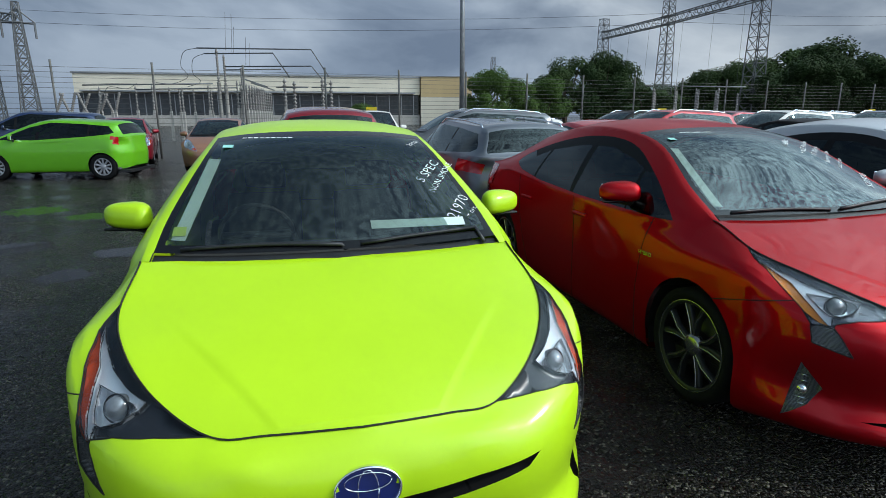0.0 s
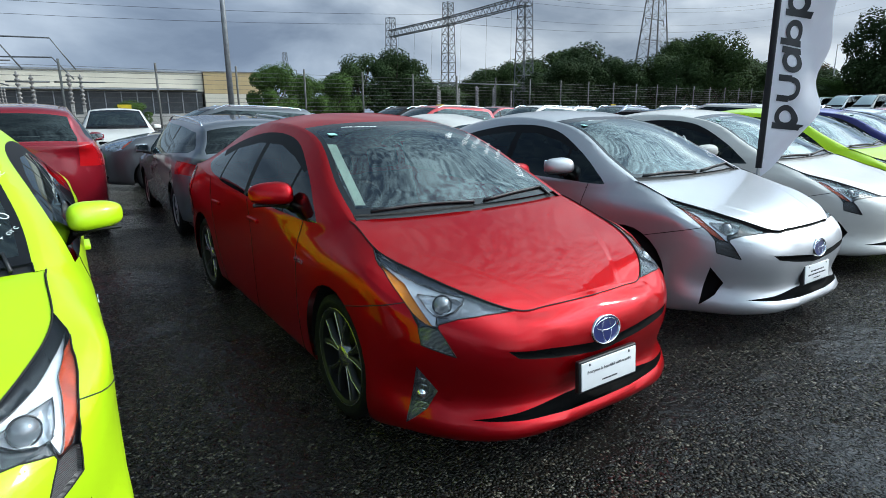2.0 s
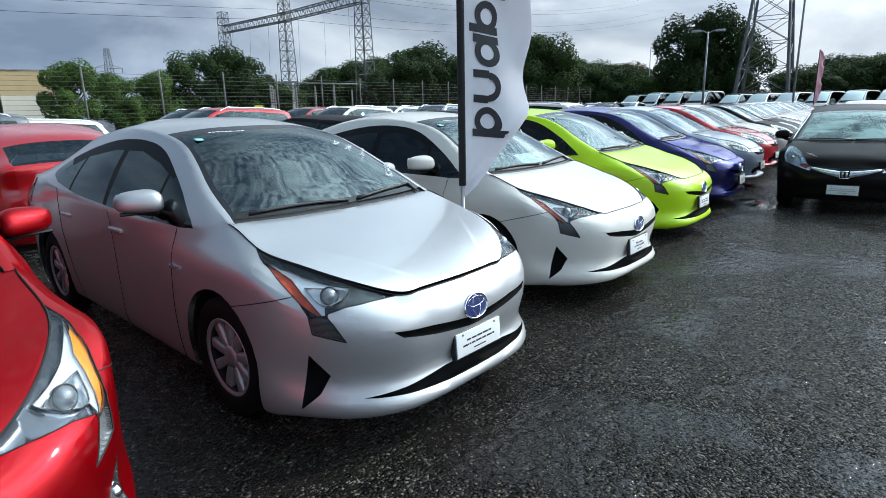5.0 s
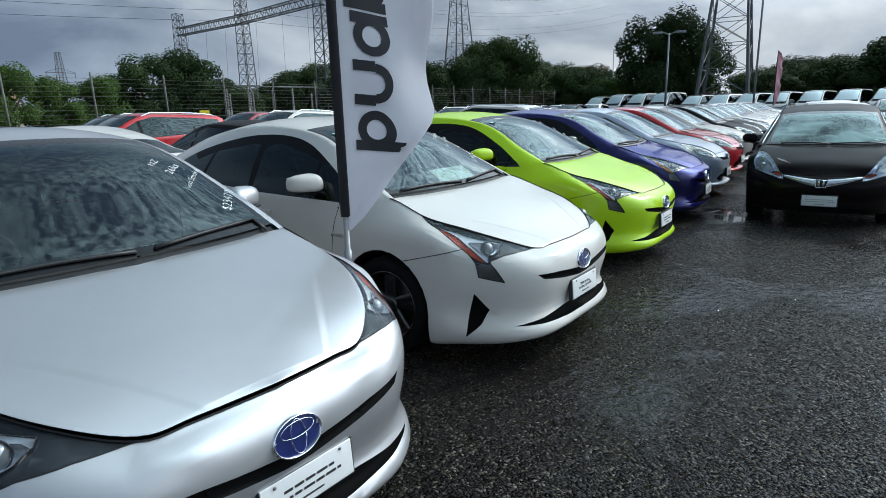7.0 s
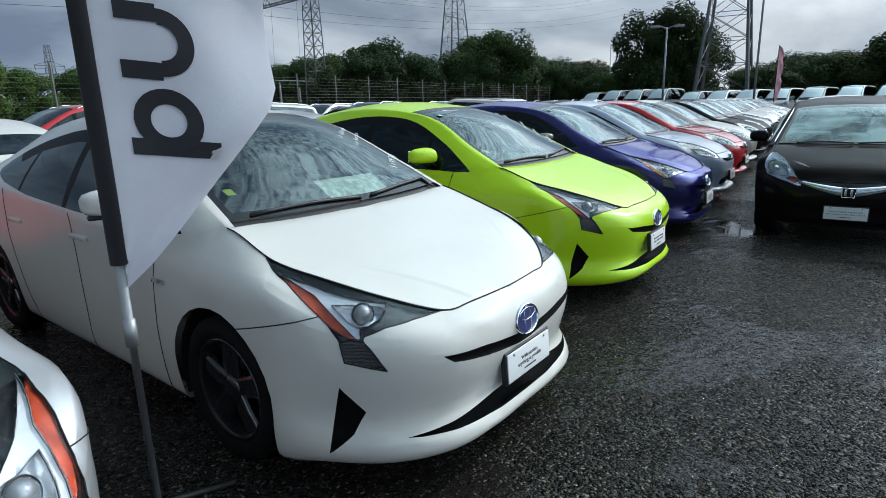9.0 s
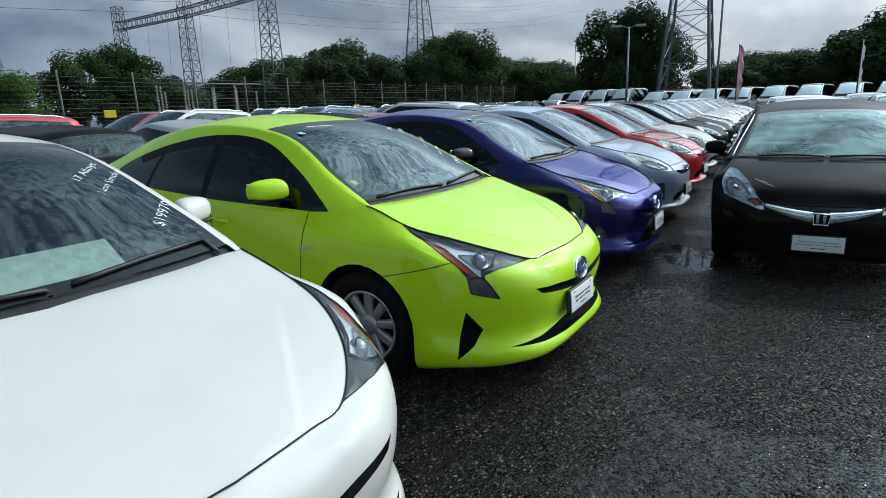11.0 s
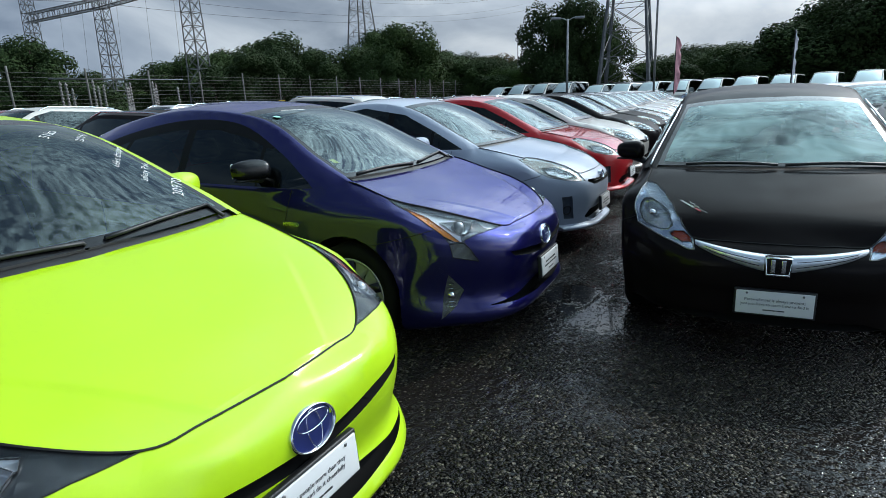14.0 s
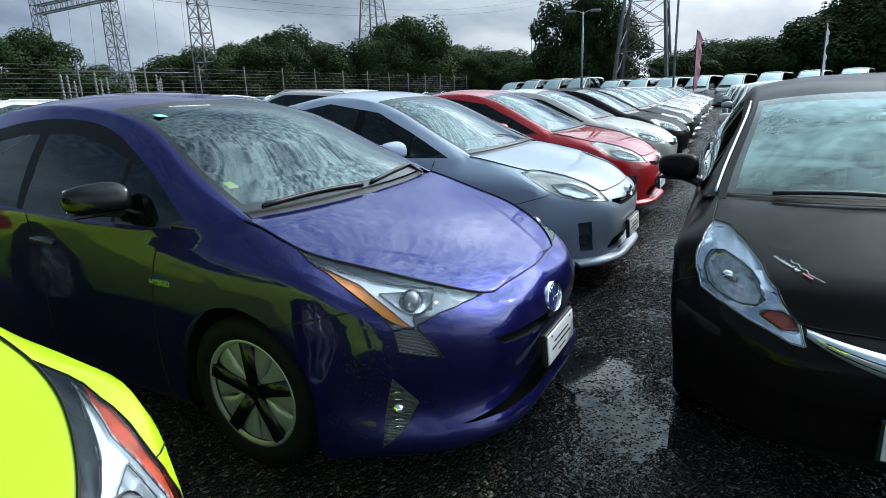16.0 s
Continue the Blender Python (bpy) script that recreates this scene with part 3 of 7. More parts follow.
def box(bm, lo, hi, bevel=0.0, m=None, seg=2):
    """A block between two corners, its edges rounded."""
    r = bmesh.ops.create_cube(bm, size=1.0)
    vs = r["verts"]
    lo, hi = Vector(lo), Vector(hi)
    for v in vs:
        v.co = Vector((lo[i] + (hi[i] - lo[i]) * (v.co[i] + 0.5) for i in range(3)))
    if bevel:
        es = list({e for v in vs for e in v.link_edges})
        r2 = bmesh.ops.bevel(bm, geom=es, offset=bevel, segments=seg, affect="EDGES", profile=0.7)
        vs = list({v for f in r2["faces"] for v in f.verts} | {v for v in vs if v.is_valid})
    if m is not None:
        bmesh.ops.transform(bm, matrix=m, verts=[v for v in vs if v.is_valid])
    return vs


def lathe(bm, profile, n=32, axis="X", at=(0, 0, 0)):
    """Turns a profile of (along, radius) round an axis."""
    rings = []
    for a, r in profile:
        row = []
        for k in range(n):
            c, s = r * math.cos(2 * math.pi * k / n), r * math.sin(2 * math.pi * k / n)
            p = {"X": (a, c, s), "Y": (c, a, s), "Z": (c, s, a)}[axis]
            row.append(bm.verts.new(Vector(p) + Vector(at)))
        rings.append(row)
    for r0, r1 in zip(rings, rings[1:]):
        for k in range(n):
            bm.faces.new([r0[k], r0[(k + 1) % n], r1[(k + 1) % n], r1[k]])
    return rings


RIMS = {}


def wheel_meshes(style, radius=0.315, rim=0.205, width=0.2):
    """Meshes of a wheel about its hub, outer face towards +x: tyre, rim with spokes, hub cap."""
    key = (style, radius)
    rim = 0.246 if style == "split" else rim
    if key in RIMS:
        return RIMS[key]
    w = width / 2
    t = bmesh.new()
    lathe(t, [(-w * 0.8, rim), (-w, rim + 0.03), (-w, radius - 0.03), (-w * 0.8, radius), (w * 0.8, radius), (w, radius - 0.03), (w, rim + 0.035), (w * 0.86, rim), (-w * 0.8, rim)], 40)
    r = bmesh.new()
    lathe(r, [(-w * 0.7, rim - 0.012), (w * 0.80, rim - 0.016)], 40)
    lathe(r, [(w * 0.1, 0.0), (w * 0.1, rim * 0.30)], 20)
    dark = len(r.faces)
    lathe(r, [(w * 0.80, rim - 0.016), (w * 0.9, rim - 0.004), (w * 0.9, rim + 0.006), (w * 0.80, rim + 0.004)], 40)
    r.faces.ensure_lookup_table()
    for f in r.faces[:len(r.faces) if style == "split" else dark]:
        f.material_index = 1
    if style == "split":
        lathe(r, [(w * 0.91, rim + 0.001), (w * 0.925, rim + 0.004), (w * 0.91, rim + 0.007)], 40)
    count = {"duo": 5, "five": 5, "ten": 10, "split": 5, "nine": 9}[style]
    for k in range(count):
        a = 2 * math.pi * k / count
        arms = [(0, 0.030)] if style == "nine" else [(0, 0.024)] if style == "ten" else [(0, 0.055)] if style == "five" else [(-0.42, 0.052), (0.42, 0.052)] if style == "duo" else [(-0.30, 0.018), (0.30, 0.018), (-0.34, 0.004), (0.34, 0.004)]
        for off, wd in arms:
            m = Matrix.Rotation(a, 4, "X")
            pts = []
            for s, hw in ((0.03, wd * 0.7), (rim * 0.55, wd * 0.8), (rim - 0.006, wd)):
                x = w * (0.62 + 0.12 * math.sin(s / rim * 2.4)) + (0.005 if wd < 0.005 else 0.0)
                ang = off * (s / rim)
                for dx, dy in ((-0.03, -hw), (-0.004, -hw), (0, -hw * 0.5), (0, hw * 0.5), (-0.004, hw), (-0.03, hw)):
                    pts.append(m @ Matrix.Rotation(ang, 4, "X") @ Vector((x + dx, dy, s)))
            vs = [r.verts.new(p) for p in pts]
            for i in range(2):
                for j in range(5):
                    r.faces.new([vs[i * 6 + j], vs[i * 6 + j + 1], vs[i * 6 + 7 + j], vs[i * 6 + 6 + j]]).material_index = 1 if wd == 0.018 else 0
    h = bmesh.new()
    lathe(h, [(w * 0.3, 0.065), (w * 0.72, 0.060), (w * 0.78, 0.03), (w * 0.80, 0.0)], 20)
    if style == "duo":
        for k in range(5):
            m = Matrix.Rotation(2 * math.pi * k / 5, 4, "X")
            vs = [h.verts.new(m @ Vector(p)) for p in ((w * 0.78, -0.026, 0.03), (w * 0.78, 0.026, 0.03), (w * 0.92, 0.028, rim - 0.01), (w * 0.92, -0.028, rim - 0.01),
                                                      (w * 0.45, -0.034, 0.03), (w * 0.45, 0.034, 0.03), (w * 0.6, 0.030, rim - 0.01), (w * 0.6, -0.030, rim - 0.01))]
            for q in ((0, 1, 2, 3), (4, 7, 6, 5), (0, 4, 5, 1), (1, 5, 6, 2), (2, 6, 7, 3), (3, 7, 4, 0)):
                h.faces.new([vs[i] for i in q])
    d = bmesh.new()
    lathe(d, [(-w * 0.2, 0.0), (-w * 0.2, rim * 0.80), (-w * 0.05, rim * 0.80), (-w * 0.05, 0.0)], 28)
    out = []
    for nm, b in (("tyre", t), ("rim", r), ("hub_cap", h), ("brake_disc", d)):
        bmesh.ops.recalc_face_normals(b, faces=b.faces)
        me = bpy.data.meshes.new(nm)
        b.to_mesh(me)
        b.free()
        me.polygons.foreach_set("use_smooth", [True] * len(me.polygons))
        me.materials.append({"tyre": RUBBER, "rim": ALLOY, "hub_cap": ALLOY, "brake_disc": BRAKE}[nm])
        if nm == "rim":
            me.materials.append(BARREL)
        out.append(me)
    RIMS[key] = out
    return out


def wheels(car, hubs, half, style, radius, rim, mat):
    for v in hubs:
        for s in (1, -1):
            tyre, rimmesh, cap, disc = wheel_meshes(style, radius, rim)
            w = new("wheel", disc)
            w.parent = car
            w.matrix_basis = Matrix.Translation((s * (half - 0.115), v, radius)) @ (Matrix() if s > 0 else Matrix.Rotation(math.pi, 4, "Z"))
            for nm, me in (("tyre", tyre), ("rim", rimmesh), ("hub_cap", cap)):
                o = new(nm, me)
                o.parent = w
                if nm != "tyre":
                    o.material_slots[0].link = "OBJECT"
                    o.material_slots[0].material = GLOSS if style == "duo" and nm == "hub_cap" else mat


def wells(car, hubs, half, r):
    """Dark wheel housings and a floor pan."""
    bm = bmesh.new()
    for v in hubs:
        for s in (1, -1):
            rings = []
            for x in (half - 0.30, half - 0.02):
                rings.append([bm.verts.new((s * x, v + r * math.cos(a), 0.325 + r * math.sin(a))) for a in np.linspace(-0.35, math.pi + 0.35, 15)])
            for k in range(14):
                bm.faces.new([rings[0][k], rings[0][k + 1], rings[1][k + 1], rings[1][k]])
            bm.faces.new(rings[0])
    box(bm, (-half + 0.1, 0.62, 0.17), (half - 0.1, hubs[1] + 0.6, 0.24))
    part("underbody", bm, BLACK, car, smooth=False)


def cabin(car, cowl, half, roof, right_hand=True):
    """Dashboard, steering wheel, seats and floor, seen darkly through the glass."""
    bm = bmesh.new()
    box(bm, (-half + 0.14, cowl + 0.02, 0.72), (half - 0.14, cowl + 0.62, 0.93), 0.06)
    box(bm, (-0.14, cowl + 0.5, 0.40), (0.14, cowl + 1.3, 0.62), 0.04)
    box(bm, (-half + 0.08, cowl + 0.3, 0.24), (half - 0.08, cowl + 2.9, 0.30))
    part("dashboard", bm, CABIN, car, "dark plastic dashboard")
    s = -1 if right_hand else 1
    bm = bmesh.new()
    pts = []
    m = Matrix.Translation((s * 0.36, cowl + 0.72, 0.94)) @ Matrix.Rotation(radians(-65), 4, "X")
    for k in range(25):
        a = 2 * math.pi * k / 24
        pts.append(m @ Vector((0.18 * math.cos(a), 0.18 * math.sin(a), 0)))
    tube(bm, pts, 0.014)
    rod(bm, m @ Vector((-0.17, 0, 0)), m @ Vector((0.17, 0, 0)), 0.02)
    part("steering_wheel", bm, BLACK, car)
    for x in (-0.36, 0.36):
        for y, back in ((cowl + 0.95, 0.62), (cowl + 1.85, 0.50)):
            bm = bmesh.new()
            box(bm, (x - 0.24, y, 0.36), (x + 0.24, y + 0.5, 0.52), 0.05)
            tilt = Matrix.Translation((x, y + 0.46, 0.46)) @ Matrix.Rotation(radians(-18), 4, "X")
            box(bm, (-0.23, -0.06, 0), (0.23, 0.07, back), 0.05, tilt)
            box(bm, (-0.12, -0.04, back + 0.04), (0.12, 0.06, back + 0.2), 0.04, tilt)
            part("seat", bm, CABIN, car)


def mirrors(car, at, size, colour, sweep=0.30):
    """Door mirrors: a helmet-shaped shell, swept back and lower towards its tip, on a black foot."""
    u, v, z = at
    a, b, c = size
    for s in (1, -1):
        bm = bmesh.new()
        bmesh.ops.create_uvsphere(bm, u_segments=28, v_segments=18, radius=1.0)
        for p in bm.verts:
            x, y, q = (math.copysign(abs(w) ** e, w) for w, e in zip(p.co, (0.62, 0.75, 0.60)))
            tall = c * (1.0 - 0.20 * x - 0.06 * x * x)
            q = q * tall if q > 0 else q * c * 0.80
            deep = b * (1.0 - 0.22 * x)
            y = y * deep * (0.30 if y > 0 else 1.0 - 0.25 * max(0, p.co.z))
            p.co = (s * (u + a * x), v + y + sweep * a * x, z + q + 0.05 * a * x)
        ob = part("mirror_shell", bm, colour, car)
        ob.material_slots[0].link = "OBJECT"
        ob.material_slots[0].material = colour
        bm = bmesh.new()
        box(bm, (-a * 0.84, 0, -c * 0.62), (a * 0.80, 0.006, c * 0.70), 0.003)
        m = Matrix.Translation((s * u, v + b * 0.31, z)) @ Matrix.Rotation(s * math.atan(sweep), 4, "Z")
        bmesh.ops.transform(bm, matrix=m, verts=bm.verts)
        part("mirror_glass", bm, CHROME, ob)
        bm = bmesh.new()
        tube(bm, [(s * (u - a * 0.2), v + 0.02, z - c * 0.72), (s * (u - a * 0.8), v - 0.01, z - c * 0.92), (s * (u - a * 1.15), v - 0.02, z - c * 1.22), (s * (u - a * 1.5), v - 0.02, z - c * 1.40)], 0.026, 10)
        box(bm, (-a * 0.86, -b * 0.66, -c * 0.90), (a * 0.78, b * 0.26, -c * 0.70), 0.008, Matrix.Translation((s * u, v, z)) @ Matrix.Rotation(s * math.atan(sweep), 4, "Z"))
        part("mirror_base", bm, BLACK, ob)


def words(body, size, mat, parent, m, name="lettering", depth=0.0006, align="CENTER", thin=0.0, slant=0.0):
    """Flat lettering in the built-in font, turned into a mesh."""
    cu = bpy.data.curves.new(name, "FONT")
    cu.body, cu.size, cu.align_x, cu.align_y, cu.extrude, cu.resolution_u = body, size, align, "CENTER", depth, 2
    cu.offset, cu.shear = -thin * size, slant
    tmp = bpy.data.objects.new(name, cu)
    me = bpy.data.meshes.new_from_object(tmp)
    bpy.data.objects.remove(tmp)
    bpy.data.curves.remove(cu)
    me.materials.clear()
    me.materials.append(mat)
    ob = new(name, me)
    ob.parent = parent
    ob.matrix_basis = m
    return ob


def number_plate(car, u, v, z, tilt, lines):
    """White slogan plate in a black holder, screwed to the nose."""
    bm = bmesh.new()
    box(bm, (-0.19, -0.004, -0.072), (0.19, 0.02, 0.072), 0.006)
    hold = part("plate_holder", bm, BLACK, car)
    hold.matrix_basis = Matrix.Translation((u, v, z)) @ Matrix.Rotation(radians(tilt), 4, "X")
    bm = bmesh.new()
    box(bm, (-0.18, -0.010, -0.0625), (0.18, -0.003, 0.0625), 0.003)
    plate = part("plate", bm, PLATE, hold, "white plate with a printed slogan")
    flat = Matrix.Rotation(radians(90), 4, "X")
    gaps = random.Random(5)
    for i, wide in enumerate(() if lines else (0.100, 0.132)):
        bm = bmesh.new()
        x = -wide
        while x < wide:
            w = min(gaps.uniform(0.012, 0.045), wide - x)
            box(bm, (x, -0.0112, 0.011 - 0.025 * i), (x + w, -0.0100, 0.020 - 0.025 * i))
            x += w + 0.007
        part("print_bar", bm, INK, hold, smooth=False)
    for i, t in enumerate(lines):
        words(t, 0.0215 if len(t) > 20 else 0.026, INK, hold, Matrix.Translation((0, -0.0105, 0.016 - 0.024 * i)) @ flat)
    bm = bmesh.new()
    box(bm, (-0.050, -0.0112, -0.041), (0.010, -0.0100, -0.035))
    box(bm, (0.013, -0.0112, -0.041), (0.050, -0.0100, -0.035))
    part("print_bar", bm, INK, hold, smooth=False)
    for x in (-0.13, 0.13):
        bm = bmesh.new()
        rod(bm, (x, -0.009, 0.050), (x, -0.013, 0.050), 0.006, 8)
        part("screw", bm, STEEL_SCREW, hold)
    return plate


def badge(car, v, z, w, h, mat=None):
    bm = bmesh.new()
    n = 36
    rings = []
    for s, y in ((1.02, 0.02), (1.0, -0.010), (0.97, -0.014), (0.93, -0.012), (0.91, -0.004)):
        rings.append([bm.verts.new((w * s * math.cos(2 * math.pi * k / n), y, h * s * math.sin(2 * math.pi * k / n))) for k in range(n)])
    for r0, r1 in zip(rings, rings[1:]):
        for k in range(n):
            bm.faces.new([r0[k], r0[(k + 1) % n], r1[(k + 1) % n], r1[k]])

    def oval(cx, cz, rx, rz):
        tube(bm, [(cx + rx * math.cos(2 * math.pi * k / 24), -0.012, cz + rz * math.sin(2 * math.pi * k / 24)) for k in range(25)], w * 0.016, 5)
    oval(0, 0, w * 0.30, h * 0.86)
    oval(0, h * 0.36, w * 0.68, h * 0.38)
    bmesh.ops.recalc_face_normals(bm, faces=bm.faces)
    ring_ = part("badge", bm, CHROME, car, "oval badge with a chrome rim on blue")
    ring_.matrix_basis = Matrix.Translation((0, v, z)) @ Matrix.Rotation(radians(-10), 4, "X")
    bm = bmesh.new()
    c = bm.verts.new((0, -0.008, 0))
    edge = [bm.verts.new((w * 0.94 * math.cos(2 * math.pi * k / n), -0.004, h * 0.94 * math.sin(2 * math.pi * k / n))) for k in range(n)]
    for k in range(n):
        bm.faces.new([c, edge[(k + 1) % n], edge[k]])
    part("badge_face", bm, mat or BADGE, ring_)


def lamp_lines(bm, layer, lamp, s, r=0.0013):
    """Dark edges between the chambers of a headlight."""
    inside_ = (LIGHT, L_CHROME, L_AMBER, L_BOWL, L_LOW)
    out = bmesh.new()
    for e in bm.edges:
        if len(e.link_faces) == 2:
            a, b = (f[layer] for f in e.link_faces)
            if a != b and a in inside_ and b in inside_:
                n = (e.verts[0].normal + e.verts[1].normal) * -0.003
                p, q = (Vector((s * (v.co.x + n.x), v.co.y + n.y, v.co.z + n.z)) for v in e.verts)
                rod(out, p, q, r, 4)
    if len(out.verts):
        tagged(part("chamber_edge", out, GAP, lamp, smooth=False), kind="stuff")


def lamp_rim(bm, layer, lamp, s, r=0.0045):
    """A bright moulded edge round a headlight."""
    inside_ = (LIGHT, L_CHROME, L_AMBER, L_BOWL, L_LOW)
    out = bmesh.new()
    for e in bm.edges:
        if sum(1 for f in e.link_faces if f[layer] in inside_) == 1:
            n = (e.verts[0].normal + e.verts[1].normal) * -0.001
            p, q = (Vector((s * (v.co.x + n.x), v.co.y + n.y, v.co.z + n.z)) for v in e.verts)
            rod(out, p, q, r, 5)
    if len(out.verts):
        part("lamp_rim", out, BRIGHT, lamp)


def seams(bm, layer, car, r=0.0028):
    """Dark shut lines where painted panels meet each other, a lamp or the cowl."""
    out = bmesh.new()
    for e in bm.edges:
        if len(e.link_faces) == 1 and e.link_faces[0][layer] == HOOD and e.verts[0].co.y < 0.4 and abs(e.verts[0].co.x) + abs(e.verts[1].co.x) > 1e-3:
            for s in (1, -1):
                p, q = (Vector((s * v.co.x, v.co.y - 0.001, v.co.z + 0.001)) for v in e.verts)
                rod(out, p, q, r * 1.25, 4)
        if len(e.link_faces) == 2:
            a, b = (f[layer] for f in e.link_faces)
            if a != b and ((a in PAINTED and b in PAINTED) or (a in PAINTED and b in (LIGHT, L_CHROME, L_AMBER, L_LOW, COWL)) or (b in PAINTED and a in (LIGHT, L_CHROME, L_AMBER, L_LOW, COWL))):
                if (ROOF in (a, b)) and not {a, b} & {HATCHBACK, COWL, HOOD}:
                    continue
                rr = r * (1.25 if HOOD in (a, b) else 0.9)
                n = (e.verts[0].normal + e.verts[1].normal) * 0.5 * rr * (0.8 if HOOD in (a, b) else 0.2)
                for s in (1, -1):
                    p, q = ((Vector((s * v.co.x, v.co.y, v.co.z)) + Vector((s * n.x, n.y, n.z))) for v in e.verts)
                    rod(out, p, q, rr, 4)
    tagged(part("panel_gap", out, GAP, car, smooth=False), kind="stuff")

# ---- the liftback hybrid ----
HATCH.update(
    length=4.54, half=0.88, screen_top=2.18, back_glass=(4.1, 6.0), seams=(1.35, 2.27, 3.28, 3.05), bumper_z=0.66, tail_z=0.72, hubs=(0.965, 3.665), arch=0.368,
    glass_smooth=4,
    glass=[(1.20, 0.953), (1.5, 0.966), (2.2, 0.982), (2.9, 1.018), (3.32, 1.068), (3.50, 1.125), (3.42, 1.190), (3.18, 1.275), (2.85, 1.345), (2.5, 1.388), (2.15, 1.385), (1.85, 1.325), (1.5, 1.160), (1.26, 1.005)],
    posts=[[(1.62, 0.9), (1.65, 0.9), (1.69, 1.4), (1.66, 1.4)], [(2.28, 0.9), (2.36, 0.9), (2.40, 1.45), (2.33, 1.45)], [(3.03, 0.9), (3.07, 0.9), (2.96, 1.4), (2.92, 1.4)],
           [(1.60, 1.19), (1.83, 1.262), (2.12, 1.322), (2.5, 1.322), (2.95, 1.262), (3.20, 1.19), (3.36, 1.26), (2.95, 1.42), (2.5, 1.48), (2.0, 1.47), (1.72, 1.37), (1.52, 1.25)]],
    lamps=[
        ([(0.379, 0.722), (0.379, 0.709), (0.503, 0.711), (0.610, 0.705), (0.686, 0.684), (0.690, 0.670), (0.659, 0.632), (0.610, 0.556), (0.685, 0.577), (0.760, 0.592), (0.774, 0.671), (0.813, 0.725),
          (0.882, 0.782), (0.960, 0.846), (1.016, 0.879), (1.050, 0.912), (1.060, 0.96), (0.55, 0.96)], LIGHT),
        ([(0.995, 0.874), (0.897, 0.843), (0.793, 0.809), (0.694, 0.786), (0.600, 0.768), (0.600, 0.752), (0.700, 0.712), (0.700, 0.676), (0.712, 0.676), (0.768, 0.730), (0.811, 0.766), (0.858, 0.808), (0.939, 0.848)], L_CHROME),
        ([(1.000, 0.868), (0.939, 0.848), (0.858, 0.808), (0.811, 0.766), (0.768, 0.730), (0.712, 0.676), (0.704, 0.672), (0.745, 0.680), (0.800, 0.714), (0.882, 0.783), (0.960, 0.847)], L_AMBER),
        ([(0.690, 0.664), (0.659, 0.632), (0.610, 0.556), (0.760, 0.592), (0.774, 0.663), (0.735, 0.672)], L_LOW),
        ([(0.798, 0.779), (0.719, 0.774), (0.630, 0.763), (0.606, 0.753), (0.627, 0.731), (0.672, 0.715), (0.711, 0.716), (0.743, 0.734)], L_BOWL)],
    front=[
        ([(-0.02, 0.532), (0.06, 0.532), (0.315, 0.565), (0.515, 0.580), (0.473, 0.547), (0.28, 0.513), (0.05, 0.482), (-0.02, 0.480)], SLIT),
        ([(-0.02, 0.315), (0.20, 0.312), (0.448, 0.290), (0.635, 0.278), (0.590, 0.272), (0.444, 0.262), (0.2, 0.252), (-0.02, 0.249)], INTAKE)],
    fog=[(0.786, 0.490), (0.694, 0.385), (0.742, 0.300), (0.838, 0.222)],
    ridges=[((0.40, 0.680), (0.27, 0.655), 0.022, 0.014)],
    rear=[([(0.60, 0.60), (0.88, 0.62), (0.88, 1.06), (0.70, 1.06), (0.74, 0.9), (0.62, 0.72)], REAR_LIGHT)],
)


def on_screen(u, f, off=0.006, spec=HATCH, along=0):
    """A pose on a car's windscreen: u across, f from its foot (0) to its top (1); text reads upright there from ahead of the car."""
    cant, mid = catmull(spec["cant"], 12), catmull(spec["middle"], 12)
    k = f * (spec["screen_top"] * 12 - 4) + 4

    def at(k):
        i = int(k)
        c, m_ = cant[i] + (cant[i + 1] - cant[i]) * (k - i), mid[i] + (mid[i + 1] - mid[i]) * (k - i)
        s = abs(u) / c[0]
        return Vector((u, m_[1] + (c[1] - m_[1]) * s ** 2.4, m_[2] + (c[2] - m_[2]) * s ** 2.8))
    a, b = at(k), at(k + 0.8)
    up = (b - a).normalized()
    x = Vector((1, 0, 0))
    n = x.cross(up).normalized()
    r = Matrix((x, up, n)).transposed().to_4x4()
    return Matrix.Translation(a + n * off) @ r


def scrawl(car, items):
    """Hand lettering in white marker on the screen: (text, u, f, size, tilt)."""
    for text, u, f, size, tilt in items:
        words(text, size, CHALK, car, on_screen(u, f) @ Matrix.Rotation(radians(tilt), 4, "Z"), "marker_writing", 0.0003, thin=0.014, slant=0.18)


def sticker(car, u, f, w, h, mat, off=0.004, name="sticker"):
    bm = bmesh.new()
    box(bm, (-w / 2, -h / 2, -0.0006), (w / 2, h / 2, 0.0006))
    ob = part(name, bm, mat, car, smooth=False)
    ob.matrix_basis = on_screen(u, f, off)
    return ob


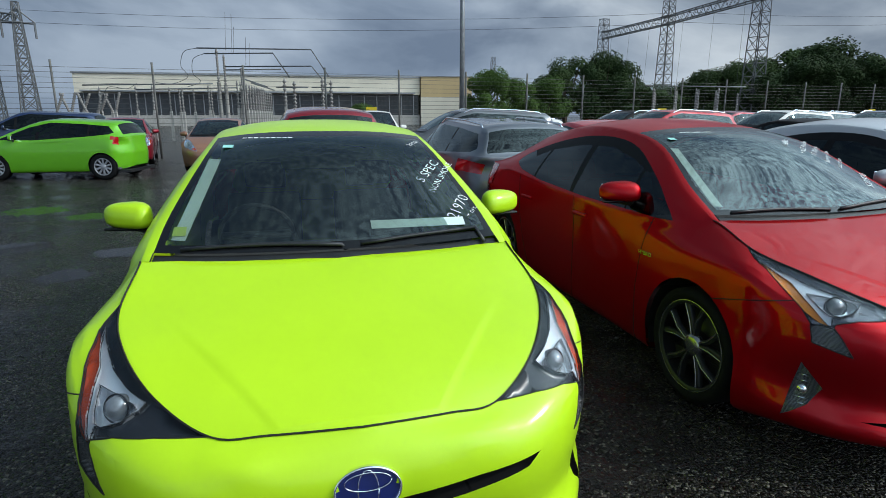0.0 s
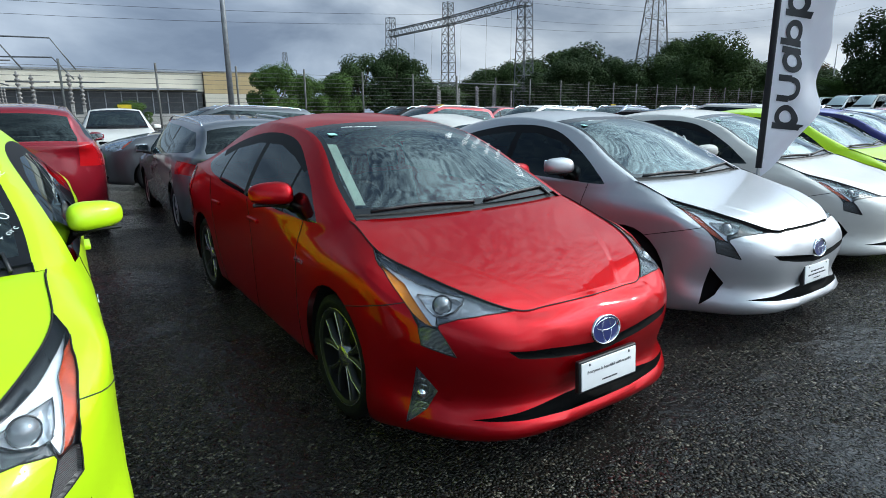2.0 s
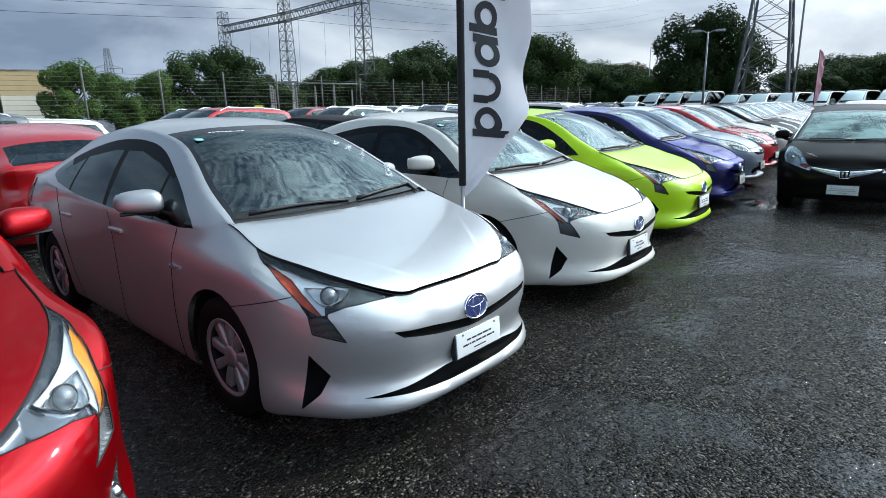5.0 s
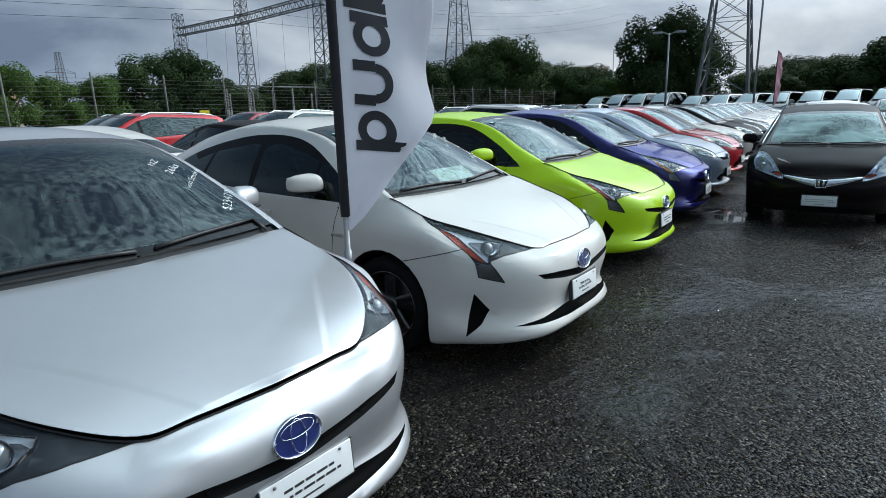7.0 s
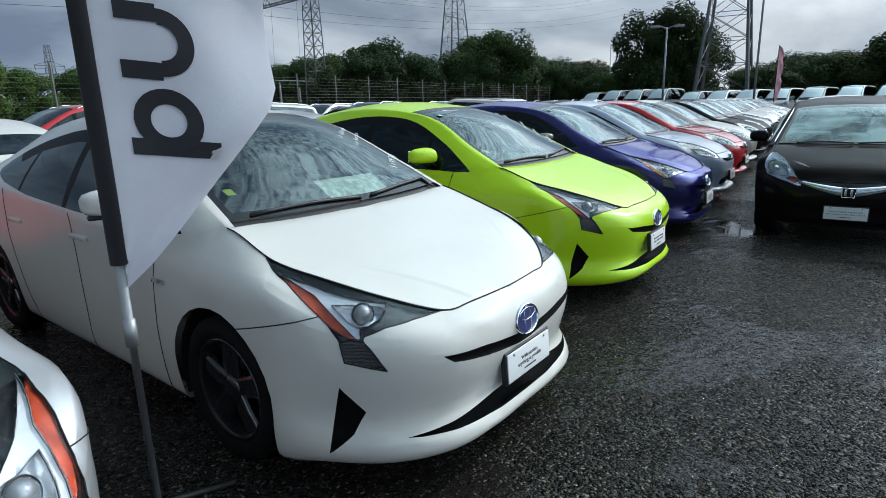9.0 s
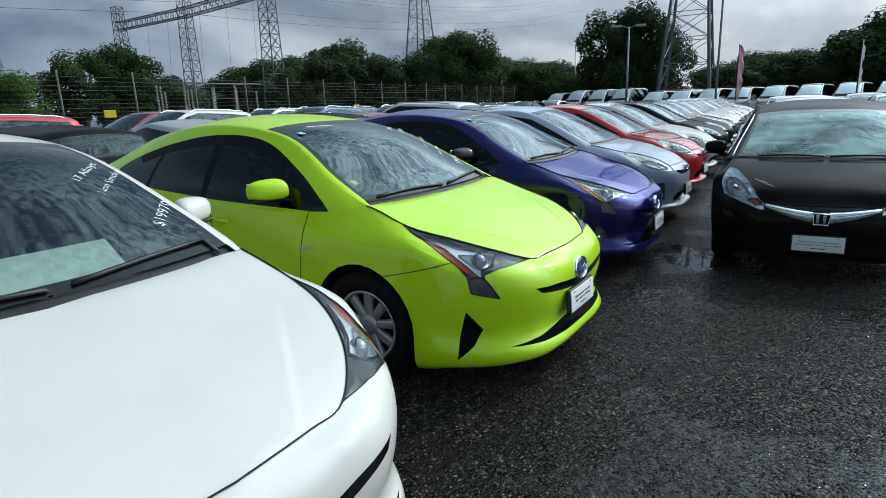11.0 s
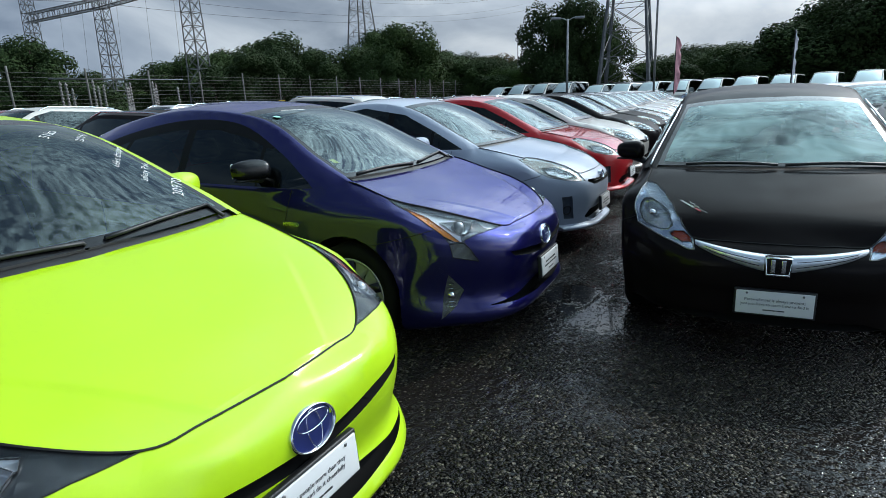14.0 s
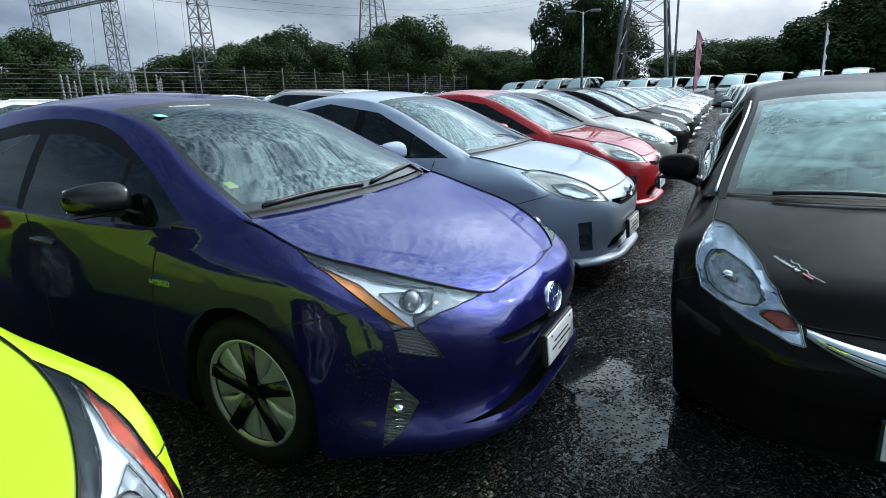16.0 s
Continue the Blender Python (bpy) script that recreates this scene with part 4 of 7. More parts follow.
def liftback(label, colour, style="nine", rim_mat=None, fog_lamp=False, lines=(), plate=(0, -0.03, 0.40), mirror=None, chalk=True):
    """A fourth-generation hybrid liftback, nose at the origin towards -y."""
    car = tagged(new("hybrid_car"), label, "car", "parked cars")
    if "made" not in HATCH:
        bm, layer = half_body(HATCH)
        cut(bm, HATCH["fog"], DIAG, lambda f, c: c.y < 0.8 and f[layer] in (BUMPER, FENDER), FOG, layer)
        bm.normal_update()
        HATCH["made"] = bm, layer
    bm, layer = HATCH["made"]
    obs = []
    for tag, name in ((BUMPER, "front_bumper"), (HOOD, "bonnet"), (ROOF, "roof"), (TAIL, "rear_bumper"), (HATCHBACK, "tailgate")):
        obs.append(piece(bm, layer, {tag}, (1, -1), name, colour, car))
    for s in (1, -1):
        for tag, name in ((FENDER, "front_wing"), (DOOR, "front_door"), (DOOR2, "rear_door"), (QUARTER, "rear_wing")):
            obs.extend(pieces(bm, layer, {tag}, (s,), name, colour, car))
    seams(bm, layer, car)
    piece(bm, layer, {SCREEN}, (1, -1), "windscreen", GLASS, car).visible_shadow = False
    piece(bm, layer, {FRIT}, (1, -1), "screen_border", GLOSS, car, "black border of the screen")
    piece(bm, layer, {COWL}, (1, -1), "cowl", BLACK, car, lift=-0.012)
    piece(bm, layer, {BACK_GLASS}, (1, -1), "rear_window", TINT, car)
    piece(bm, layer, {SLIT}, (1, -1), "upper_grille", VOID, car, "narrow black slot grille", 0.05, True)
    piece(bm, layer, {INTAKE}, (1, -1), "lower_grille", VOID, car, "black lower grille", 0.06, True)
    for s in (1, -1):
        piece(bm, layer, {SIDE_GLASS}, (s,), "side_window", TINT, car)
        pieces(bm, layer, {TRIM}, (s,), "window_trim", WINDOW_TRIM, car)
        fr = piece(bm, layer, {FOG}, (s,), "fog_lamp_recess", RIB_GREY if fog_lamp else VOID, car, "", 0.03 if fog_lamp else 0.035, True)
        if fog_lamp:
            piece(bm, layer, {FOG}, (s,), "fog_lamp_lens", LENS, fr)
            fs = [f for f in bm.faces if f[layer] == FOG]
            mid, out = sum((f.calc_center_median() for f in fs), Vector()) / len(fs), sum((f.normal for f in fs), Vector()).normalized()
            mid, out = Vector((s * mid.x, mid.y, mid.z)) - Vector((s * out.x, out.y, out.z)) * 0.016, Vector((s * out.x, out.y, out.z))
            along = out.cross(Vector((0, 0, 1))).normalized()
            b2 = bmesh.new()
            bmesh.ops.create_uvsphere(b2, u_segments=12, v_segments=8, radius=0.024, matrix=Matrix.Translation(mid + Vector((0, 0, 0.012))))
            part("fog_bulb", b2, CHROME, fr)
            for dz in (0.05, 0.078, -0.03, -0.058):
                b2 = bmesh.new()
                wide = 0.036 - 0.2 * abs(dz)
                rod(b2, mid + along * wide + Vector((0, 0, dz)), mid - along * wide + Vector((0, 0, dz)), 0.005, 6)
                part("fog_lamp_rib", b2, CHROME, fr)
        lamp = piece(bm, layer, {LIGHT}, (s,), "headlight", LAMP_PALE if fog_lamp else LAMP_DARK, car, "swept-back headlight with amber strip", 0.018, True)
        piece(bm, layer, {L_CHROME}, (s,), "reflector", REFLECTOR, lamp, "", 0.012, True)
        piece(bm, layer, {L_AMBER}, (s,), "indicator", YELLOW_AMBER if fog_lamp else AMBER, lamp, "", 0.008, True)
        piece(bm, layer, {L_BOWL}, (s,), "lamp_bowl", LAMP_CUP, lamp, "", 0.035, True)
        piece(bm, layer, {L_LOW}, (s,), "side_lamp", RIB_GREY if fog_lamp else RIB_DARK, lamp, "", 0.015, True)
        piece(bm, layer, {LIGHT, L_CHROME, L_AMBER, L_BOWL, L_LOW}, (s,), "lens", LENS, lamp).visible_shadow = False
        lamp_lines(bm, layer, lamp, s)
        b2 = bmesh.new()
        bmesh.ops.create_uvsphere(b2, u_segments=16, v_segments=10, radius=0.040, matrix=Matrix.Translation((s * 0.662, 0.316, 0.736)))
        part("projector", b2, PROJECTOR, lamp)
        b2 = bmesh.new()
        way = Vector((s * 0.42, -0.85, 0.30)).normalized()
        q = way.to_track_quat("Z", "Y")
        tube(b2, [Vector((s * 0.662, 0.312, 0.738)) + way * 0.012 + q @ Vector((0.040 * math.cos(2 * math.pi * k / 20), 0.040 * math.sin(2 * math.pi * k / 20), 0)) for k in range(21)], 0.0025, 6)
        part("projector_ring", b2, LAMP_DARK, lamp)
        piece(bm, layer, {REAR_LIGHT}, (s,), "tail_light", RED_LENS, car, lift=0.004)
    for o in obs:
        if o:
            o.material_slots[0].link = "OBJECT"
            o.material_slots[0].material = colour
    wells(car, HATCH["hubs"], 0.86, 0.372)
    wheels(car, HATCH["hubs"], 0.872, style, 0.318, 0.205 if style in ("nine",) else 0.225, rim_mat or ALLOY)
    cabin(car, 1.0, 0.86, 1.43)
    mirrors(car, (0.925, 1.62, 1.078), (0.112, 0.082, 0.069), mirror or colour)
    badge(car, 0.003, 0.578, 0.092, 0.064)
    number_plate(car, plate[0], plate[1], plate[2], -4, lines)
    # wipers on the foot of the screen, sill trims and door handles
    for x0, x1 in ((-0.60, 0.02), (0.10, 0.62)):
        b2 = bmesh.new()
        pts = []
        for x in np.linspace(x0, x1, 7):
            s = abs(x) / 0.72
            t = (x - x0) / (x1 - x0)
            up = 0.028 + 0.018 * math.sin(math.pi * t) + (0.045 * t * t if x0 > 0 else 0.0)
            pts.append((x, 0.95 + 0.07 * s * s + up * 0.85 + 0.01, 0.995 + up * 0.56 + 0.018))
        tube(b2, pts + [(x1 + 0.02, 1.0, 1.005)], 0.009, 5)
        part("wiper", b2, BLACK, car)
    for s in (1, -1):
        for v in (2.08, 3.02):
            b2 = bmesh.new()
            box(b2, (s * 0.875 - 0.012, v, 0.835), (s * 0.875 + 0.022, v + 0.19, 0.862), 0.009)
            h = part("door_handle", b2, colour, car)
            h.material_slots[0].link = "OBJECT"
            h.material_slots[0].material = colour
        words("HYBRID", 0.036, CHROME, car, Matrix.Translation((s * 0.884, 1.42 if s > 0 else 1.36, 0.745)) @ Matrix.Rotation(radians(90 * s), 4, "Z") @ Matrix.Rotation(radians(90), 4, "X"), "hybrid_lettering", 0.002)
    b2 = bmesh.new()
    tube(b2, [(-0.590, 0.140, 0.452), (-0.552, 0.112, 0.452), (-0.515, 0.090, 0.449), (-0.500, 0.083, 0.440), (-0.478, 0.083, 0.390), (-0.456, 0.086, 0.340)], 0.0016, 4)
    part("towing_cover_gap", b2, GAP, car)
    sticker(car, -0.47, 0.90, 0.05, 0.045, STICKER)
    b2 = bmesh.new()
    for i in range(9):
        box(b2, (-0.40 + 0.028 * i, -0.004, -0.0006), (-0.38 + 0.028 * i, 0.004 + 0.003 * (i % 3), 0.0006))
    o = part("marker_scribble", b2, CHALK, car, smooth=False)
    o.matrix_basis = on_screen(0, 0.965)
    tagged(o, kind="stuff")
    return car

# ---- other makes of car ----
def family(length, width, height, nose_z, cowl, screen, peak, back, tail_z, hubs, arch=0.36, nose=0.5, lean=0.30, belt=(0.95, 1.02)):
    """Control lines of a car from a few measures: cowl, screen, peak and back are (v, z) on the middle line, back being the roof's rear edge."""
    h = width / 2
    g = h / 0.88
    side = (hubs[0] - 0.35, hubs[0], hubs[0] + 0.35, 0.62 * hubs[0] + 0.38 * hubs[1], 0.36 * hubs[0] + 0.64 * hubs[1], hubs[1] - 0.37, hubs[1], min(hubs[1] + 0.40, length - 0.36))
    k = nose_z / 0.712
    zz = belt[0] / 0.95
    lv = [(0.18, (0.17, 0.22), 0.32, 0.84, 0.17, 0.0), (0.19, (0.17, 0.22), 0.32, 0.93, 0.07, 0.04), (0.25, (0.26, 0.28), 0.38, 0.965, 0.03, 0.02),
          (0.36, (0.40, 0.42), 0.50, 0.985, 0.02, 0.01), (0.48 * k, (0.56, 0.60), 0.64, 1.0, 0.0, 0.0), (0.60 * k, (0.70 * zz, 0.76 * zz), 0.78 * zz, 1.0, 0.0, 0.02), (0.665 * k, (0.83 * zz, 0.90 * zz), 0.92 * zz, 0.987, 0.03, 0.04)]
    levels = [level(zn, (zs[0], zs[1]), zt, h * w, vn, nose, 3.6, length - tl, 0.30, side) for zn, zs, zt, w, vn, tl in lv]
    cv, cz = cowl
    rise = lambda f: nose_z + (cz - nose_z) * f
    b0, b1 = belt
    bv, bz = back
    T = [(0, 0.085, nose_z), (0.25 * g, 0.10, nose_z), (0.44 * g, 0.14, nose_z + 0.005), (0.58 * g, 0.28 * cv, rise(0.30)), (0.69 * g, 0.47 * cv, rise(0.52)),
         (0.745 * g, 0.70 * cv, rise(0.74)), (0.74 * g, cv + 0.06, cz), (0.82 * g, cv + 0.20, (cz + b0) / 2), (0.866 * g, side[3], b0), (0.868 * g, side[4], b0 + 0.4 * (b1 - b0)),
         (0.86 * g, side[5], b0 + 0.7 * (b1 - b0)), (0.845 * g, side[6], b1), (0.81 * g, side[7], b1 + 0.01), (0.73 * g, length - 0.13, b1), (0.5 * g, length - 0.06, b1), (0.25 * g, length - 0.045, b1), (0, length - 0.04, b1)]
    sv, sz = screen
    pv, pz = peak
    M = [(0, cv, cz), (0, cv + 0.3 * (sv - cv), cz + 0.34 * (sz - cz)), (0, sv, sz), (0, pv, pz), (0, pv + 0.55 * (bv - pv), bz + 0.55 * (pz - bz)), (0, bv - 0.05, bz),
         (0, bv + 0.45 * (length - bv - 0.1), bz + 0.45 * (b1 - bz)), (0, length - 0.11, b1 + 0.06), (0, length - 0.06, b1 + 0.02), (0, length - 0.045, b1 + 0.01), (0, length - 0.04, b1)]
    cu = (0.74, 0.70, 0.61, 0.60, 0.59, 0.575, 0.60, 0.64, 0.40, 0.18, 0.0)
    C = []
    for i, (m, u) in enumerate(zip(M, cu)):
        drop = (0, 0.01, 0.035, 0.055, 0.055, 0.06, 0.04, 0.02, 0.01, 0.0, 0)[i]
        C.append((u * g, m[1] + (0.06 if i == 0 else 0.10 if i < 3 else 0 if i < 5 else -0.02 if i < 8 else 0), m[2] - drop))
    C[0], C[-1], M[-1] = T[6], T[16], T[16]
    gl = [(cv + 0.20, b0 + 0.03), (side[3], b0 + 0.025), (side[5], b0 + 0.7 * (b1 - b0) + 0.025), (bv - 0.12, b1 + 0.05), (bv - 0.02, b1 + 0.09), (bv - 0.16, bz - 0.12), (pv + 0.5 * (bv - pv), (pz + bz) / 2 - 0.10),
          (pv, pz - 0.10), (sv + 0.12, sz - 0.09), (0.5 * (cv + sv) + 0.16, 0.5 * (cz + sz) - 0.04)]
    mid = side[3] + 0.05
    return dict(levels=levels, shoulder=T, cowl=6, hood_middle=[(0, 0.085, nose_z), (0, 0.33 * cv, rise(0.36) + 0.02), (0, 0.66 * cv, rise(0.68) + 0.015), (0, cv, cz)], cant=C, middle=M, length=length, half=h, screen_top=2.1,
                back_glass=(5.05, 7.0), seams=(cv + 0.30, mid, hubs[1] - 0.40, hubs[1] - 0.55), bumper_z=0.64 * k, tail_z=0.62, hubs=hubs, arch=arch, glass=gl, bulge=0.02,
                posts=[[(mid, 0.8), (mid + 0.08, 0.8), (mid + 0.10, 1.7), (mid + 0.03, 1.7)], [(hubs[1] - 0.28, 0.8), (hubs[1] - 0.22, 0.8), (hubs[1] - 0.26, 1.7), (hubs[1] - 0.32, 1.7)], [(cv + 0.52, 0.8), (cv + 0.55, 0.8), (cv + 0.6, 1.7), (cv + 0.57, 1.7)]],
                lamps=[([(0.40 * g, nose_z - 0.005), (0.50 * g, nose_z - 0.07), (0.70 * g, nose_z - 0.10), (0.86 * g, nose_z - 0.05), (0.98 * g, rise(0.55)), (0.90 * g, rise(0.75) + 0.05), (0.5 * g, rise(0.5) + 0.1), (0.40 * g, nose_z + 0.05)], LIGHT),
                       ([(0.56 * g, nose_z - 0.055), (0.72 * g, nose_z - 0.085), (0.80 * g, nose_z - 0.02), (0.70 * g, nose_z + 0.03), (0.58 * g, nose_z + 0.0)], L_BOWL),
                       ([(0.82 * g, nose_z - 0.05), (0.88 * g, nose_z - 0.03), (0.95 * g, rise(0.45)), (0.90 * g, rise(0.42))], L_AMBER)],
                front=[([(-0.02, 0.56 * k), (0.40 * g, 0.58 * k), (0.46 * g, 0.64 * k), (0.42 * g, 0.67 * k), (-0.02, 0.655 * k)], SLIT), ([(-0.02, 0.25), (0.48 * g, 0.25), (0.56 * g, 0.33), (0.46 * g, 0.39), (-0.02, 0.40)], INTAKE)],
                rear=[([(0.60 * g, 0.80 * zz), (0.90 * g, 0.78 * zz), (0.90 * g, b1 + 0.03), (0.62 * g, b1 + 0.03)], REAR_LIGHT)])


SPECS = {
    "hatch3": family(4.46, 1.745, 1.49, 0.72, (0.98, 0.985), (1.78, 1.41), (2.40, 1.50), (3.55, 1.33), 0.9, (0.92, 3.62), belt=(0.95, 1.05)),
    "compact": family(3.90, 1.695, 1.47, 0.64, (0.70, 0.955), (1.50, 1.345), (2.12, 1.468), (3.62, 1.400), 0.9, (0.80, 3.30), 0.335, 0.46, belt=(0.93, 1.04)),
    "wagon": family(4.70, 1.80, 1.50, 0.72, (1.12, 0.97), (1.95, 1.40), (2.5, 1.50), (4.40, 1.42), 0.9, (0.95, 3.62), belt=(0.93, 1.02)),
    "suv": family(4.55, 1.84, 1.70, 0.92, (1.15, 1.14), (1.90, 1.58), (2.4, 1.68), (4.22, 1.60), 0.9, (0.92, 3.60), 0.385, belt=(1.08, 1.16)),
    "saloon": family(4.60, 1.80, 1.47, 0.70, (1.15, 0.96), (1.95, 1.36), (2.5, 1.47), (3.75, 1.32), 0.9, (0.95, 3.68), belt=(0.93, 1.03)),
    "van": family(4.90, 1.90, 2.42, 1.05, (0.45, 1.42), (1.50, 2.32), (2.1, 2.42), (4.7, 2.36), 0.9, (0.85, 3.60), 0.36, 0.40, belt=(1.26, 1.30)),
}
SPECS["compact"].update(
    lamp_on_hood=True, wrap=0.32,
    lamps=[([(0.327, 0.592), (0.363, 0.594), (0.456, 0.620), (0.594, 0.656), (0.752, 0.684), (0.809, 0.747), (0.832, 0.835), (0.897, 0.897), (0.829, 0.886), (0.715, 0.848), (0.590, 0.796), (0.484, 0.739), (0.416, 0.662)], LIGHT),
           ([(0.776, 0.819), (0.784, 0.785), (0.777, 0.751), (0.735, 0.712), (0.677, 0.690), (0.573, 0.675), (0.512, 0.680), (0.492, 0.702), (0.538, 0.752), (0.590, 0.780), (0.649, 0.800), (0.735, 0.826)], L_BOWL),
           ([(0.490, 0.655), (0.472, 0.674), (0.438, 0.672), (0.378, 0.628), (0.415, 0.625)], L_AMBER)],
    front=[([(-0.02, 0.245), (0.42, 0.245), (0.52, 0.20), (0.46, 0.19), (-0.02, 0.19)], INTAKE)],
    rear=[([(0.70, 0.84), (0.83, 0.86), (0.82, 1.02), (0.735, 1.03)], REAR_LIGHT)])
SPECS["hatch3"].update(
    lamp_on_hood=True,
    lamps=[([(0.985, 0.885), (0.890, 0.892), (0.777, 0.876), (0.640, 0.839), (0.505, 0.785), (0.416, 0.728), (0.365, 0.655), (0.590, 0.679), (0.766, 0.720), (0.852, 0.766), (0.925, 0.820)], LIGHT),
           ([(0.800, 0.800), (0.660, 0.800), (0.530, 0.755), (0.450, 0.700), (0.600, 0.698), (0.750, 0.738)], L_BOWL)],
    fog=[(0.649, 0.528), (0.539, 0.530), (0.502, 0.308), (0.610, 0.313)],
    front=[([(-0.02, 0.60), (0.30, 0.605), (0.42, 0.645), (0.40, 0.66), (-0.02, 0.645)], SLIT), ([(-0.02, 0.25), (0.36, 0.25), (0.44, 0.31), (0.36, 0.37), (-0.02, 0.38)], INTAKE)])
SPECS["wagon"].update(rear=[([(0.70, 0.80), (0.90, 0.83), (0.90, 0.985), (0.655, 0.925)], REAR_LIGHT)])
MADE = {}


def hybrid_nose(car, bm, layer, colour):
    """Fog lamp pods, badge, grille bars and the jutting lip of the older hybrid."""
    for s in (1, -1):
        pod = piece(bm, layer, {FOG}, (s,), "fog_lamp_recess", POD_SHADE, car, "", 0.015, True)
        fs = [f for f in bm.faces if f[layer] == FOG]
        mid, out = sum((f.calc_center_median() for f in fs), Vector()) / len(fs), sum((f.normal for f in fs), Vector()).normalized()
        mid, out = Vector((s * mid.x, mid.y, mid.z - 0.02)), Vector((s * out.x, out.y, out.z))
        b2 = bmesh.new()
        q = out.to_track_quat("Z", "Y").to_matrix().to_4x4()
        lathe(b2, [(-0.03, 0.0), (-0.03, 0.030), (0.002, 0.040), (0.002, 0.045), (-0.012, 0.047)], 16, "Z")
        bmesh.ops.transform(b2, matrix=Matrix.Translation(mid - out * 0.008) @ q, verts=b2.verts)
        part("fog_lamp", b2, BLACK, pod)
    for z, half in ((0.622, 0.29), (0.640, 0.33)):
        b2 = bmesh.new()
        tube(b2, [(u, 0.46 * (abs(u) / 0.87) ** 3.6 + 0.016, z + 0.03 * (abs(u) / 0.3) ** 2 * 0.4) for u in np.linspace(-half, half, 11)], 0.004, 4)
        part("grille_bar", b2, BLACK, car)
    b2 = bmesh.new()
    rows = []
    for u in np.linspace(-0.70, 0.70, 29):
        v = 0.5 * (abs(u) / 0.872) ** 3.6 + 0.03
        rows.append([b2.verts.new((u, v + dv, z)) for dv, z in ((0.06, 0.268), (-0.045, 0.236), (-0.058, 0.222), (-0.054, 0.204), (0.02, 0.186))])
    for r0, r1 in zip(rows, rows[1:]):
        for j in range(4):
            b2.faces.new([r0[j], r0[j + 1], r1[j + 1], r1[j]])
    bmesh.ops.recalc_face_normals(b2, faces=b2.faces)
    lip = part("front_lip", b2, colour, car)
    lip.material_slots[0].link = "OBJECT"
    lip.material_slots[0].material = colour
    badge(car, 0.016, 0.668, 0.062, 0.042)


